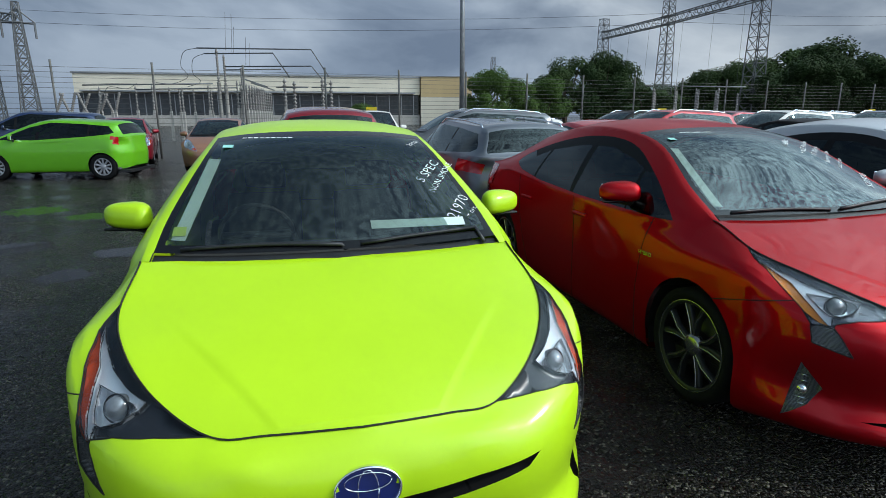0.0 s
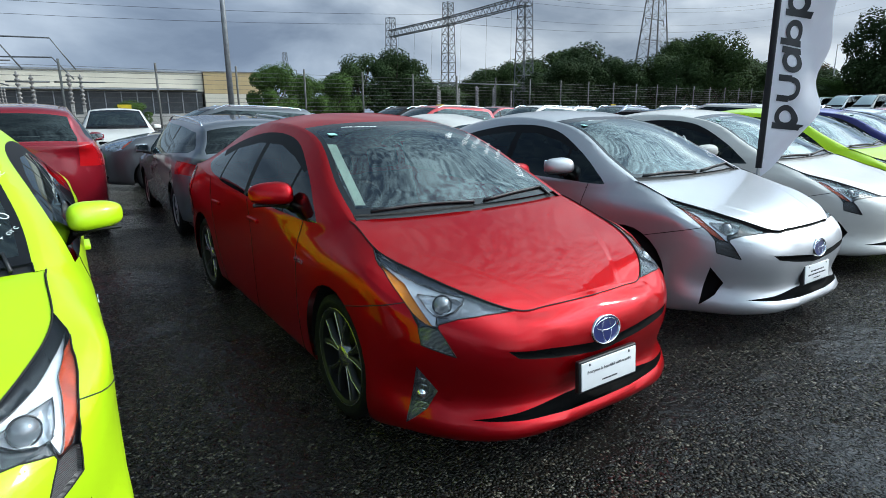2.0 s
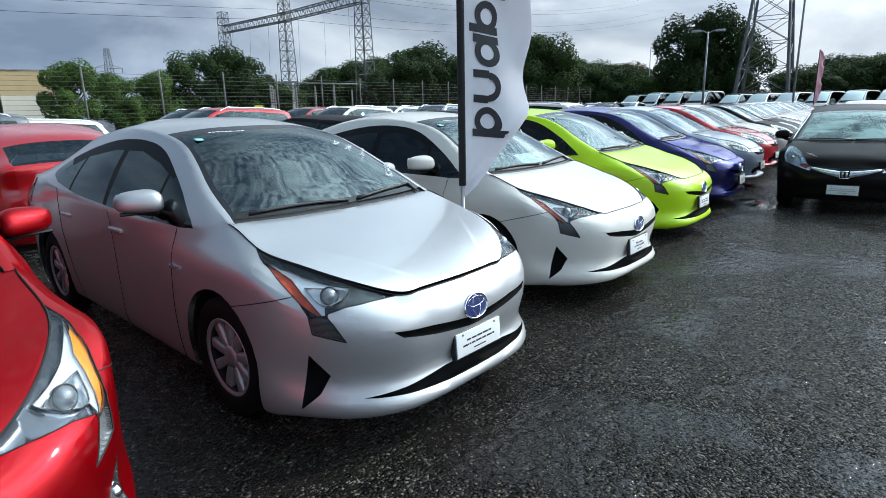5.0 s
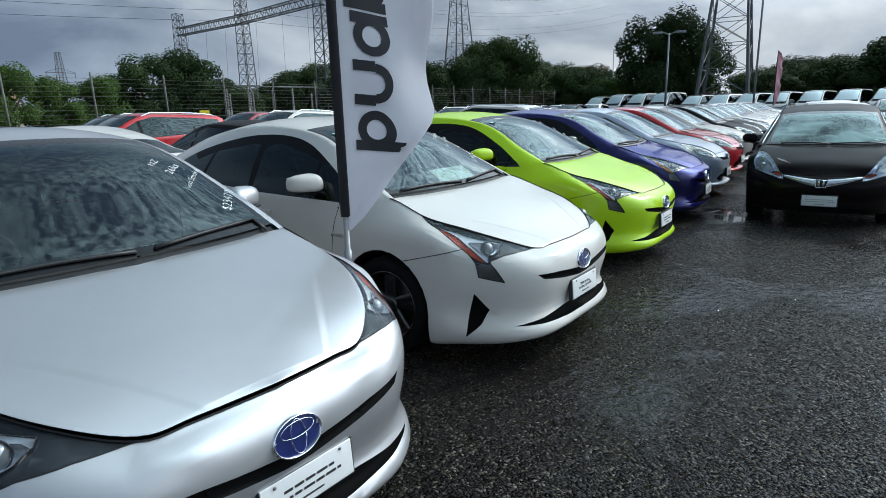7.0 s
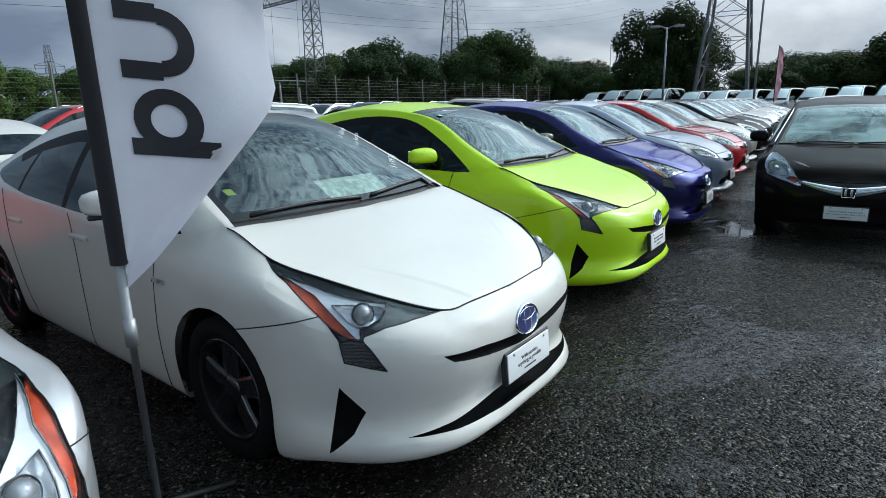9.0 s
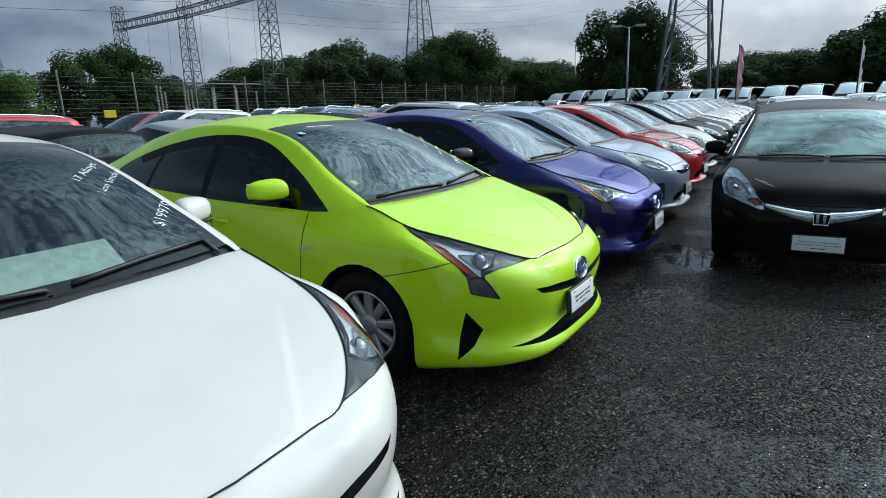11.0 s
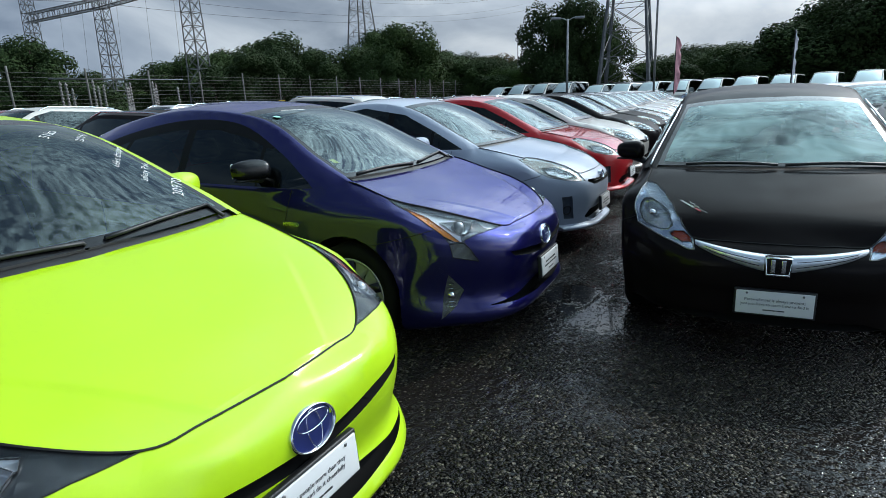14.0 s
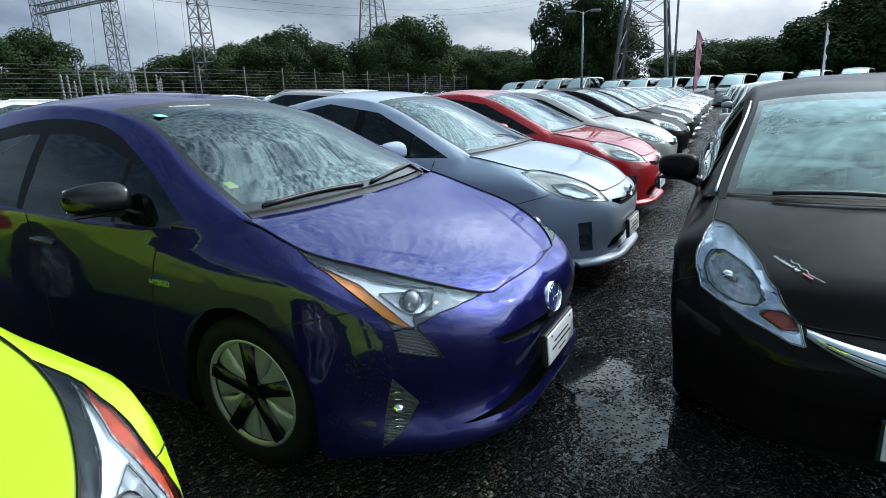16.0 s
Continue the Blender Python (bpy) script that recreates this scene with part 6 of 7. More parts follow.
def asphalt():
    """Chip seal: dark stones of one to two centimetres standing out of a film of water, which lies deeper in the hollows."""
    m = material("wet_chip_seal", (0.03, 0.03, 0.03), 0.5)
    t = m.node_tree
    b = t.nodes["Principled BSDF"]
    co = node(t, "ShaderNodeTexCoord")
    warp_ = node(t, "ShaderNodeTexNoise", Scale=30.0, Detail=2.0)
    chips = node(t, "ShaderNodeTexVoronoi", Scale=72.0, Randomness=1.0)
    wide = node(t, "ShaderNodeTexNoise", Scale=0.85, Detail=7.0, Roughness=0.66)
    mid = node(t, "ShaderNodeTexNoise", Scale=5.0, Detail=4.0, Roughness=0.6)
    add = node(t, "ShaderNodeVectorMath", operation="MULTIPLY_ADD")
    add.inputs[1].default_value = (0.02, 0.02, 0.0)
    wire(t, (co.outputs["Object"], warp_.inputs["Vector"]), (warp_.outputs["Color"], add.inputs[0]), (co.outputs["Object"], add.inputs[2]), (add.outputs[0], chips.inputs["Vector"]),
         (co.outputs["Object"], wide.inputs["Vector"]), (co.outputs["Object"], mid.inputs["Vector"]))
    sep = node(t, "ShaderNodeSeparateColor")
    wire(t, (chips.outputs["Color"], sep.inputs[0]))
    dome = ramp(t, chips.outputs["Distance"], [(0.0, 1.0), (0.35, 0.80), (0.75, 0.0)])
    tall = node(t, "ShaderNodeMath", operation="MULTIPLY_ADD")
    tall.inputs[1].default_value, tall.inputs[2].default_value = 0.75, 0.25
    wire(t, (sep.outputs[0], tall.inputs[0]))
    h = node(t, "ShaderNodeMath", operation="MULTIPLY")
    wire(t, (dome, h.inputs[0]), (tall.outputs[0], h.inputs[1]))
    # height of the water: low film everywhere, deeper in hollows
    film = ramp(t, wide.outputs[0], [(0.40, 0.44), (0.455, 0.30), (0.50, 0.06), (0.54, -0.1)])
    clump = node(t, "ShaderNodeTexNoise", Scale=15.0, Detail=3.0, Roughness=0.55)
    broken = node(t, "ShaderNodeMath", operation="MULTIPLY_ADD")
    broken.inputs[1].default_value, broken.inputs[2].default_value = 0.7, -0.35
    spots = node(t, "ShaderNodeMath", operation="ADD")
    wire(t, (co.outputs["Object"], clump.inputs["Vector"]), (clump.outputs[0], broken.inputs[0]), (film, spots.inputs[0]), (broken.outputs[0], spots.inputs[1]))
    level_ = spots.outputs[0]
    for x, y, r in PUDDLES:
        d = node(t, "ShaderNodeVectorMath", operation="DISTANCE")
        d.inputs[1].default_value = (x, y, 0)
        soft = node(t, "ShaderNodeMath", operation="MULTIPLY_ADD")
        soft.inputs[1].default_value = 1.1 * r
        wire(t, (co.outputs["Object"], d.inputs[0]), (mid.outputs[0], soft.inputs[0]), (d.outputs["Value"], soft.inputs[2]))
        rel = node(t, "ShaderNodeMapRange")
        rel.inputs["From Min"].default_value, rel.inputs["From Max"].default_value = 1.15 * r, 1.85 * r
        rel.inputs["To Min"].default_value, rel.inputs["To Max"].default_value = 0.46, -0.5
        mx = node(t, "ShaderNodeMath", operation="MAXIMUM")
        wire(t, (soft.outputs[0], rel.inputs["Value"]), (level_, mx.inputs[0]), (rel.outputs[0], mx.inputs[1]))
        level_ = mx.outputs[0]
    top = node(t, "ShaderNodeMath", operation="MAXIMUM")
    wet = node(t, "ShaderNodeMath", operation="GREATER_THAN")
    wire(t, (h.outputs[0], top.inputs[0]), (level_, top.inputs[1]), (level_, wet.inputs[0]), (h.outputs[0], wet.inputs[1]))
    stone = ramp(t, sep.outputs[1], [(0.15, (0.0018, 0.0016, 0.0013)), (0.55, (0.0078, 0.0068, 0.0050)), (0.84, (0.031, 0.027, 0.019)), (0.98, (0.15, 0.135, 0.105))])
    mixc = node(t, "ShaderNodeMix", data_type="RGBA")
    mixc.inputs[7].default_value = (0.012, 0.0100, 0.0090, 1)
    wire(t, (wet.outputs[0], mixc.inputs[0]), (stone, mixc.inputs[6]), (mixc.outputs[2], b.inputs["Base Color"]))
    rough = node(t, "ShaderNodeMix", data_type="FLOAT")
    rough.inputs[3].default_value = 0.04
    wire(t, (ramp(t, sep.outputs[2], [(0.0, 0.08), (0.5, 0.22), (1.0, 0.5)]), rough.inputs[2]))
    wire(t, (wet.outputs[0], rough.inputs[0]), (rough.outputs[0], b.inputs["Roughness"]))
    bp = node(t, "ShaderNodeBump", Strength=1.0, Distance=0.032)
    wire(t, (top.outputs[0], bp.inputs["Height"]), (bp.outputs[0], b.inputs["Normal"]))
    shine = node(t, "ShaderNodeMix", data_type="FLOAT")
    shine.inputs[2].default_value, shine.inputs[3].default_value = 0.23, 0.16
    wire(t, (wet.outputs[0], shine.inputs[0]), (shine.outputs[0], b.inputs["Specular IOR Level"]))
    return m


bm = bmesh.new()
bmesh.ops.create_grid(bm, x_segments=8, y_segments=8, size=1500)
ground = tagged(part("ground", bm, asphalt(), smooth=False), "dark wet chip-seal yard surface with loose pale grit", "ground", kind="structure")


def put(car, x, y, yaw):
    car.matrix_basis = Matrix.Translation((x, y, 0)) @ Matrix.Rotation(yaw, 4, "Z")
    return car


l1 = put(liftback("bright lime green hybrid liftback with prices chalked on its screen", PAINT["lime"]), -0.394, 1.926, 0.179)
scrawl(l1, [("2016", 0.47, 0.90, 0.045, 50), ("S SPEC", 0.49, 0.62, 0.074, 57), ("NON SMOKE", 0.55, 0.57, 0.050, 60), ("21970", 0.58, 0.29, 0.082, 60), ("+ orc", 0.635, 0.23, 0.042, 56)])
sticker(l1, 0.37, 0.18, 0.42, 0.055, PAPER, -0.01, "paper_card")
sticker(l1, -0.62, 0.17, 0.05, 0.06, SIGN_GREEN, -0.006)
sticker(l1, -0.575, 0.45, 0.055, 0.62, PAPER, -0.012, "sun_strip").matrix_basis = on_screen(-0.572, 0.5, -0.012) @ Matrix.Rotation(radians(-9), 4, "Z")
red = put(liftback("red hybrid liftback on black split-spoke wheels, beaded with rain", PAINT["red"], "split", MACHINED, True, ("Everyone is beautiful with a smile",), (-0.002, -0.029, 0.405)), 2.269, 2.652, 0.208)
scrawl(red, [("68ks", 0.29, 0.80, 0.060, 48), ("* NZ Audio", 0.40, 0.74, 0.050, 46), ("* 17 Alloy", 0.44, 0.68, 0.052, 44), ("* Safety Pak", 0.50, 0.62, 0.045, 50), ("x Leather", 0.55, 0.55, 0.046, 48), ("$20970", 0.60, 0.34, 0.060, 60)])
sticker(red, -0.575, 0.45, 0.055, 0.62, PAPER, -0.012, "sun_strip").matrix_basis = on_screen(-0.572, 0.5, -0.012) @ Matrix.Rotation(radians(-9), 4, "Z")
silver = put(liftback("silver hybrid liftback with its bonnet not fully shut", PAINT["silver"], "nine", plate=(0.035, 0.012, 0.394)), 4.601, 3.304, 0.216)
for o in silver.children:
    if o.name.startswith("bonnet"):
        o.matrix_basis = Matrix.Translation((0, 1.0, 0.99)) @ Matrix.Rotation(radians(-1.3), 4, "X") @ Matrix.Translation((0, -1.0, -0.99))
scrawl(silver, [("NZ", 0.40, 0.72, 0.050, 45), ("26ks", 0.47, 0.66, 0.060, 45), ("Non Smoke", 0.52, 0.56, 0.045, 50), ("$23470", 0.60, 0.32, 0.065, 56)])
white = put(liftback("white hybrid liftback on black wheels behind a feather flag", PAINT["white"], "five", DARK_ALLOY, lines=("With passion,", "anything is possible"), plate=(0.017, 0.0, 0.401)), 6.953, 4.021, 0.231)
scrawl(white, [("17 Alloys", 0.44, 0.72, 0.050, 45), ("Non Smoke", 0.50, 0.64, 0.045, 48), ("$19970", 0.58, 0.36, 0.065, 50)])
sticker(white, 0.10, 0.20, 0.42, 0.16, PAPER, -0.03, "paper_card")
sticker(white, -0.58, 0.28, 0.045, 0.05, SIGN_GREEN, -0.006)
lime2 = put(liftback("bright lime green hybrid liftback with silver wheels", PAINT["lime"], "nine", lines=("Give people more than they", "expect and do it cheerfully"), plate=(-0.03, -0.02, 0.42)), 9.338, 4.823, 0.252)
scrawl(lime2, [("51ks", 0.33, 0.84, 0.060, 45), ("2016", 0.46, 0.80, 0.050, 50), ("66ks shape", 0.50, 0.62, 0.045, 54), ("Safety Pak", 0.54, 0.48, 0.042, 54), ("20970", 0.60, 0.30, 0.065, 56)])
sticker(lime2, -0.60, 0.26, 0.045, 0.05, SIGN_GREEN, -0.006)
blue = put(liftback("dark blue hybrid liftback beaded with rain", PAINT["blue"], "duo", ALLOY, True, mirror=GLOSS), 11.696, 5.589, 0.282)
sticker(blue, -0.60, 0.26, 0.045, 0.05, SIGN_GREEN, -0.006)


# the front row goes on with older hybrids
FACE = 0.27
BLUE = Vector((11.696, 5.589, 0))


def lane(base, kinds, start, step, origin, yaw, wobble=0.0, sideways=None):
    """Copies of cars along a line: kinds are (model, paint, label); sideways tells cars set side by side."""
    rng = random.Random(len(kinds) * 7 + int(start * 10))
    for i, (k, p, text) in enumerate(kinds):
        at = origin + D * (start + step * i)
        c = again(base[k], PAINT[p], text)
        put(c, at.x + rng.uniform(-wobble, wobble), at.y + rng.uniform(-wobble, wobble), yaw + rng.uniform(-0.02, 0.02))


def behind(kind, x, y, yaw):
    """The pose that sets the rear of a car that faces away at x, y."""
    length = SPECS[kind]["length"]
    return x - math.sin(yaw) * length, y + math.cos(yaw) * length, yaw + math.pi


BASE = {}
BASE["compact"] = put(plain_car("compact", "bright green compact hatchback parked across the far lane", PAINT["green"]), -10.93, 16.0, radians(-90))
BASE["hatch3"] = put(plain_car("hatch3", "white older hybrid liftback in the front row", PAINT["white"]), *(BLUE + D * 7.2).xy, FACE)
BASE["suv"] = put(plain_car("suv", "dark red suv seen from behind, with a fin on its roof", PAINT["maroon"]), *behind("suv", -1.27, 8.75, 0.19))
BASE["suv_rails"] = put(plain_car("suv", "bright red suv with chrome roof rails", PAINT["scarlet"], rails=True), 4.9, 16.6, radians(-76))
BASE["wagon"] = put(plain_car("wagon", "grey-blue estate car with roof rails, seen from behind", PAINT["steel"], rails=True), *behind("wagon", 1.40, 7.90, 0.19))
BASE["saloon"] = put(plain_car("saloon", "red saloon with a boot spoiler, seen from behind", PAINT["scarlet"]), *behind("saloon", 3.45, 8.35, 0.2))
BASE["van"] = put(plain_car("van", "white van in the far row with a bright windscreen", PAINT["white"], "van"), 52.2, 38.1, radians(-88))
put(aisle_car("black compact hatchback with a chrome grille bar and wet bonnet", PAINT["black"]), 11.82, 4.25, radians(-72))
g3 = put(plain_car("hatch3", "pale blue-silver older hybrid liftback in the front row", PAINT["ice"], near=True), *(BLUE + D * 2.35).xy, FACE)
number_plate(g3, 0, -0.03, 0.40, -4, ())
put(again(g3, PAINT["scarlet"], "red older hybrid liftback in the front row"), *(BLUE + D * 4.75).xy, FACE)
far_row = [("hatch3", p, w + " hybrid liftback far along the front row") for p, w in
           (("black", "black"), ("black", "black"), ("grey", "grey"), ("silver", "silver"), ("silver", "silver"), ("white", "white"), ("silver", "silver"), ("white", "white"), ("silver", "silver"), ("grey", "grey"), ("white", "white"), ("silver", "silver"))]
lane(BASE, far_row, 9.7, 2.42, BLUE, FACE, 0.08)
lane(BASE, [("compact", "white", "white compact hatchback queued in the aisle"), ("hatch3", "silver", "silver hybrid queued in the aisle"), ("compact", "grey", "grey compact hatchback queued in the aisle"),
            ("compact", "white", "white compact hatchback queued in the aisle"), ("saloon", "silver", "silver saloon queued in the aisle")], 5.2, 4.9, Vector((11.9, 4.05, 0)), radians(-72), 0.15)
lane(BASE, [("compact", "silver", "silver compact hatchback in the next queue"), ("saloon", "white", "white saloon in the next queue"), ("compact", "ice", "pale blue compact hatchback in the next queue"), ("hatch3", "white", "white hybrid in the next queue")],
     4.6, 4.9, Vector((12.7, 1.6, 0)), radians(-72), 0.15)
# cars back to back with the front row
for kind, p, text, x, y in (("saloon", "white", "white saloon seen from behind", 5.75, 9.9), ("compact", "black", "black compact hatchback seen from behind", 8.2, 10.4),
                            ("saloon", "silver", "silver saloon seen from behind", 10.5, 11.2), ("wagon", "black", "black estate car with roof rails seen from behind", 12.9, 12.0), ("saloon", "maroon", "dark red saloon seen from behind", 15.3, 12.8),
                            ("suv_rails", "white", "white suv with roof rails seen from behind", 17.7, 13.7), ("saloon", "silver", "silver saloon seen from behind", 20.1, 14.6), ("compact", "white", "white compact hatchback seen from behind", 22.5, 15.4)):
    c = again(BASE[kind], PAINT[p], text)
    put(c, *behind(kind.split("_")[0], x, y, 0.25))
# two lanes of tall cars parked nose to tail
lane(BASE, [("suv_rails", "grey", "grey-brown suv with roof rails parked side on"), ], 0, 5.2, Vector((-1.18, 14.1, 0)), radians(-82))
lane(BASE, [("suv_rails", "white", "white suv with roof rails parked side on"), ("suv_rails", "navy", "dark blue suv with roof rails parked side on"), ("suv_rails", "white", "white suv with roof rails parked side on"),
            ("suv_rails", "grey", "dark grey suv with roof rails parked side on"), ("wagon", "silver", "silver estate car parked side on"), ("suv_rails", "black", "black suv with roof rails parked side on"),
            ("suv_rails", "silver", "silver suv with roof rails parked side on")], 5.3, 5.1, Vector((4.9, 16.9, 0)), radians(-71), 0.2)
lane(BASE, [("wagon", "white", "white estate car in the back lane"), ("suv_rails", "black", "black suv in the back lane"), ("suv", "maroon", "dark red suv in the back lane"), ("suv_rails", "silver", "silver suv in the back lane"),
            ("suv_rails", "navy", "navy suv in the back lane"), ("suv_rails", "white", "white suv in the back lane"), ("wagon", "grey", "grey estate car in the back lane"), ("suv_rails", "black", "black suv in the back lane"), ("suv", "silver", "silver suv in the back lane")],
     0, 5.0, Vector((0.5, 18.6, 0)), radians(-71), 0.25)
for kind, p, text, x, y, yaw in (("compact", "white", "white compact hatchback seen from behind", -3.9, 22.5, math.pi + 0.1), ("suv", "white", "white suv facing the front row", -1.1, 17.3, 0.12),
                                 ("saloon", "maroon", "dark red saloon beside the green hatchback", -8.9, 18.8, radians(20)), ("suv", "navy", "dark blue suv behind the green hatchback", -14.8, 20.6, radians(-80)),
                                 ("compact", "copper", "copper-coloured compact hatchback half hidden", -5.45, 16.6, radians(10)), ("compact", "blue", "blue hatchback at the edge of the yard", -18.5, 18.0, radians(-75))):
    put(again(BASE[kind], PAINT[p], text), x, y, yaw)
for i in range(1, 14):
    put(again(BASE["van"], PAINT[("white", "silver", "white", "white")[i % 4]], "white van in the far row with a bright windscreen"), 52.2, 38.1 - 2.4 * i if i < 4 else 27.9 - 2.32 * (i - 4), radians(-88)).scale.z = 1.06 if i < 4 else 0.91

# lamp posts and the flag
lamp_post(1.95, 23.6, 11.0, 0, 0.11, "tall plain grey lighting column")
lamp_post(52.2, 29.8, 7.4, 2, 0.11)
lamp_post(78.4, 53.5, 9.4, 1, 0.09, "slim street lamp with one arm")
lamp_post(42.3, 18.1, 15.0, 0, 0.07, "slim tall steel mast")


def feather_flag(x, y, z0, z1, width, way, label, stripes=True, colour=None):
    t = tagged(new("feather_flag"), label, "flag")
    t.matrix_basis = Matrix.Translation((x, y, 0)) @ Matrix.Rotation(way, 4, "Z")
    bm = bmesh.new()
    lathe(bm, [(0.0, 0.0), (0.0, 0.013), (z0 - 0.28, 0.013), (z0 - 0.28, 0.022), (z0 - 0.18, 0.022), (z0 - 0.18, 0.016), (z1, 0.012), (z1, 0.0)], 8, "Z")
    part("pole", bm, STEEL, t)
    bm = bmesh.new()
    rod(bm, (-0.28, 0, 0.02), (0.28, 0, 0.02), 0.014, 6)
    part("foot_bar", bm, BLACK, t)
    bm = bmesh.new()
    rod(bm, (0, -0.28, 0.04), (0, 0.28, 0.04), 0.014, 6)
    part("foot_bar", bm, BLACK, t)
    span = lambda z: width * (min(1.0, max(0.0, z - z0) / 0.62) ** 0.9) * (1 if z < z1 - 0.5 else max(0.1, math.sqrt(max(0, (z1 - z) / 0.5))))
    ruffle = lambda s, z: 0.05 * s * math.sin(5.5 * z + 4 * s) + 0.035 * s * math.sin(11 * z - 6 * s)

    def sheet(name, s0, s1, za, zb, mat, off, parent, n=10, m=46):
        bm = bmesh.new()
        for side in (off, -off):
            grid_ = []
            for j in range(m + 1):
                z = za + (zb - za) * j / m
                grid_.append([bm.verts.new((0.016 + span(z) * (s0(z) + (s1(z) - s0(z)) * i / n), ruffle((s0(z) + (s1(z) - s0(z)) * i / n), z) + side, z - 0.06 * (s0(z) + (s1(z) - s0(z)) * i / n))) for i in range(n + 1)])
            for j in range(m):
                for i in range(n):
                    q = [grid_[j][i], grid_[j][i + 1], grid_[j + 1][i + 1], grid_[j + 1][i]]
                    bm.faces.new(q if side < 0 else q[::-1])
        return part(name, bm, mat, parent)
    cloth = sheet("cloth", lambda z: 0.0, lambda z: 1.0, z0, z1, colour or FLAG, 0.0015, t)
    bm = bmesh.new()
    rod(bm, (0, 0, z0 + 0.02), (0, 0, z1), 0.028, 10)
    part("pole_sleeve", bm, FLAG_INK, t, "black sleeve along the pole")
    if stripes:
        # the printed name as plain bold shapes: bowls and stems
        z = z0 + 0.40
        for form in "buag" * 3:
            if z > z1 - 0.5:
                break
            h = 0.228
            bm = bmesh.new()
            c, rx, rz = 0.215, 0.105, 0.105
            n = 28
            inner, outer = [], []
            for i in range(n + 1):
                a = 2 * math.pi * i / n if form != "u" else math.pi * (i / n) - math.pi / 2
                for lst, f in ((outer, 1.0), (inner, 0.52)):
                    xx, zz = c + rx * f * math.cos(a), z + 0.115 + rz * f * math.sin(a)
                    lst.append((xx, zz))
            for side in (0.005, -0.005):
                P = lambda q: bm.verts.new((q[0], ruffle((q[0] - 0.016) / max(span(q[1]), 0.1), q[1]) + side, q[1] - 0.06 * q[0] / width))
                ov, iv = [P(q) for q in outer], [P(q) for q in inner]
                for i in range(n):
                    bm.faces.new([ov[i], ov[i + 1], iv[i + 1], iv[i]])
                for zz in ((z + 0.025,) if form in "bg" else (z + 0.205,) if form == "a" else (z + 0.025, z + 0.205)):
                    b0, b1 = c - 0.12 - (0.03 if form == "g" else 0.0), c + (0.15 if form == "b" else 0.105 if form in "ag" else 0.0)
                    row0 = [P((b0 + (b1 - b0) * i / 6, zz - 0.028)) for i in range(7)]
                    row1 = [P((b0 + (b1 - b0) * i / 6, zz + 0.028)) for i in range(7)]
                    for i in range(6):
                        bm.faces.new([row0[i], row0[i + 1], row1[i + 1], row1[i]])
            part("print_shape", bm, FLAG_INK, cloth)
            z += h + 0.02
    return t


feather_flag(5.56, 4.62, 0.95, 4.3, 0.56, radians(-12), "white feather flag with bold black print beside the white car")
PINK = vary(material("pink_flag_cloth", (0.62, 0.30, 0.34), 0.85), 3, 0.4)
feather_flag(50.0, 20.0, 1.2, 5.0, 0.5, radians(-20), "red and white feather flag far off", False, PINK)
feather_flag(43.6, 11.4, 1.2, 4.2, 0.3, radians(-10), "white feather flag far off", False)

# fence with many strands
fence = tagged(new("fence"), "tall wire security fence with steel posts behind the yard", "fence", kind="structure")
F0 = Vector((-0.5, 25.4, 0))
for i in range(-9, 22):
    p = F0 + D * (i * 3.05)
    bm = bmesh.new()
    rod(bm, p, p + Vector((0, 0, 3.35)), 0.04, 6)
    part("post", bm, FENCE, fence)
for k in range(17):
    bm = bmesh.new()
    z = 0.4 + 0.17 * k
    rod(bm, F0 + D * -28 + Vector((0, -0.05, z)), F0 + D * 65 + Vector((0, -0.05, z)), 0.006, 4)
    part("wire", bm, FENCE, fence)
for s in (-1.2, 14, 30.5):
    bm = bmesh.new()
    p = F0 + D * s + Vector((0, -0.08, 1.55))
    box(bm, (p.x - 0.22, p.y - 0.01, p.z), (p.x + 0.22, p.y + 0.01, p.z + 0.3))
    part("warning_sign", bm, SIGN, fence, "plain yellow warning sign", smooth=False)

# gantry, pylons and line
GANTRY = ((28.8, 87.6, 0), (32.0, 73.4, 0), (34.0, 57.4, 0))
for g in GANTRY:
    lattice("lattice_tower", "grey lattice gantry tower of the substation", g, 15.0, 1.6, 1.0, 13, group="substation gantry")
for a, b in zip(GANTRY, GANTRY[1:]):
    beam((a[0], a[1], 12.3), (b[0], b[1], 12.3), 0.9)
lattice("lattice_tower", "grey lattice tower at the edge of the substation", (-26.1, 43.4, 0), 8.9, 1.15, 0.35, 11, arms=((7.6, 1.0),))
beam((-26.3, 43.4, 7.6), (-33.0, 44.5, 8.6), 0.5)
lattice("lattice_tower", "low grey lattice tower in the substation", (-28.2, 43.0, 0), 5.2, 1.1, 0.8, 6)
lattice("pylon", "tall lattice transmission pylon beyond the trees", (84.3, 94.0, 0), 30, 6.0, 1.3, 12, "pylon", arms=((14.5, 3.2), (18.3, 3.6), (22, 3.0)))
lattice("pylon", "tall lattice transmission pylon beyond the trees", (60.3, 28.5, 0), 22, 4.6, 1.1, 11, "pylon", arms=((14.5, 3.4), (18.0, 3.0)))
lattice("pylon", "small lattice pylon far off", (22, 150, 0), 15.5, 2.5, 0.8, 8, "pylon", arms=((11.5, 3.0),))
for i, (z, dz) in enumerate(((9.3, 0.1), (10.3, 0.4), (12.2, 0.5), (13.0, 0.7), (15.2, 0.6), (17.5, 0.8))):
    sagging("power_line", "thin dark overhead power line", (-60, 46 + i * 1.2, z + 0.8), (24 + i, 52 + i, z), 1.6)
    sagging("power_line", "thin dark overhead power line", (24 + i, 52 + i, z), (110, 70 + i * 3, z + 9), 2.2)
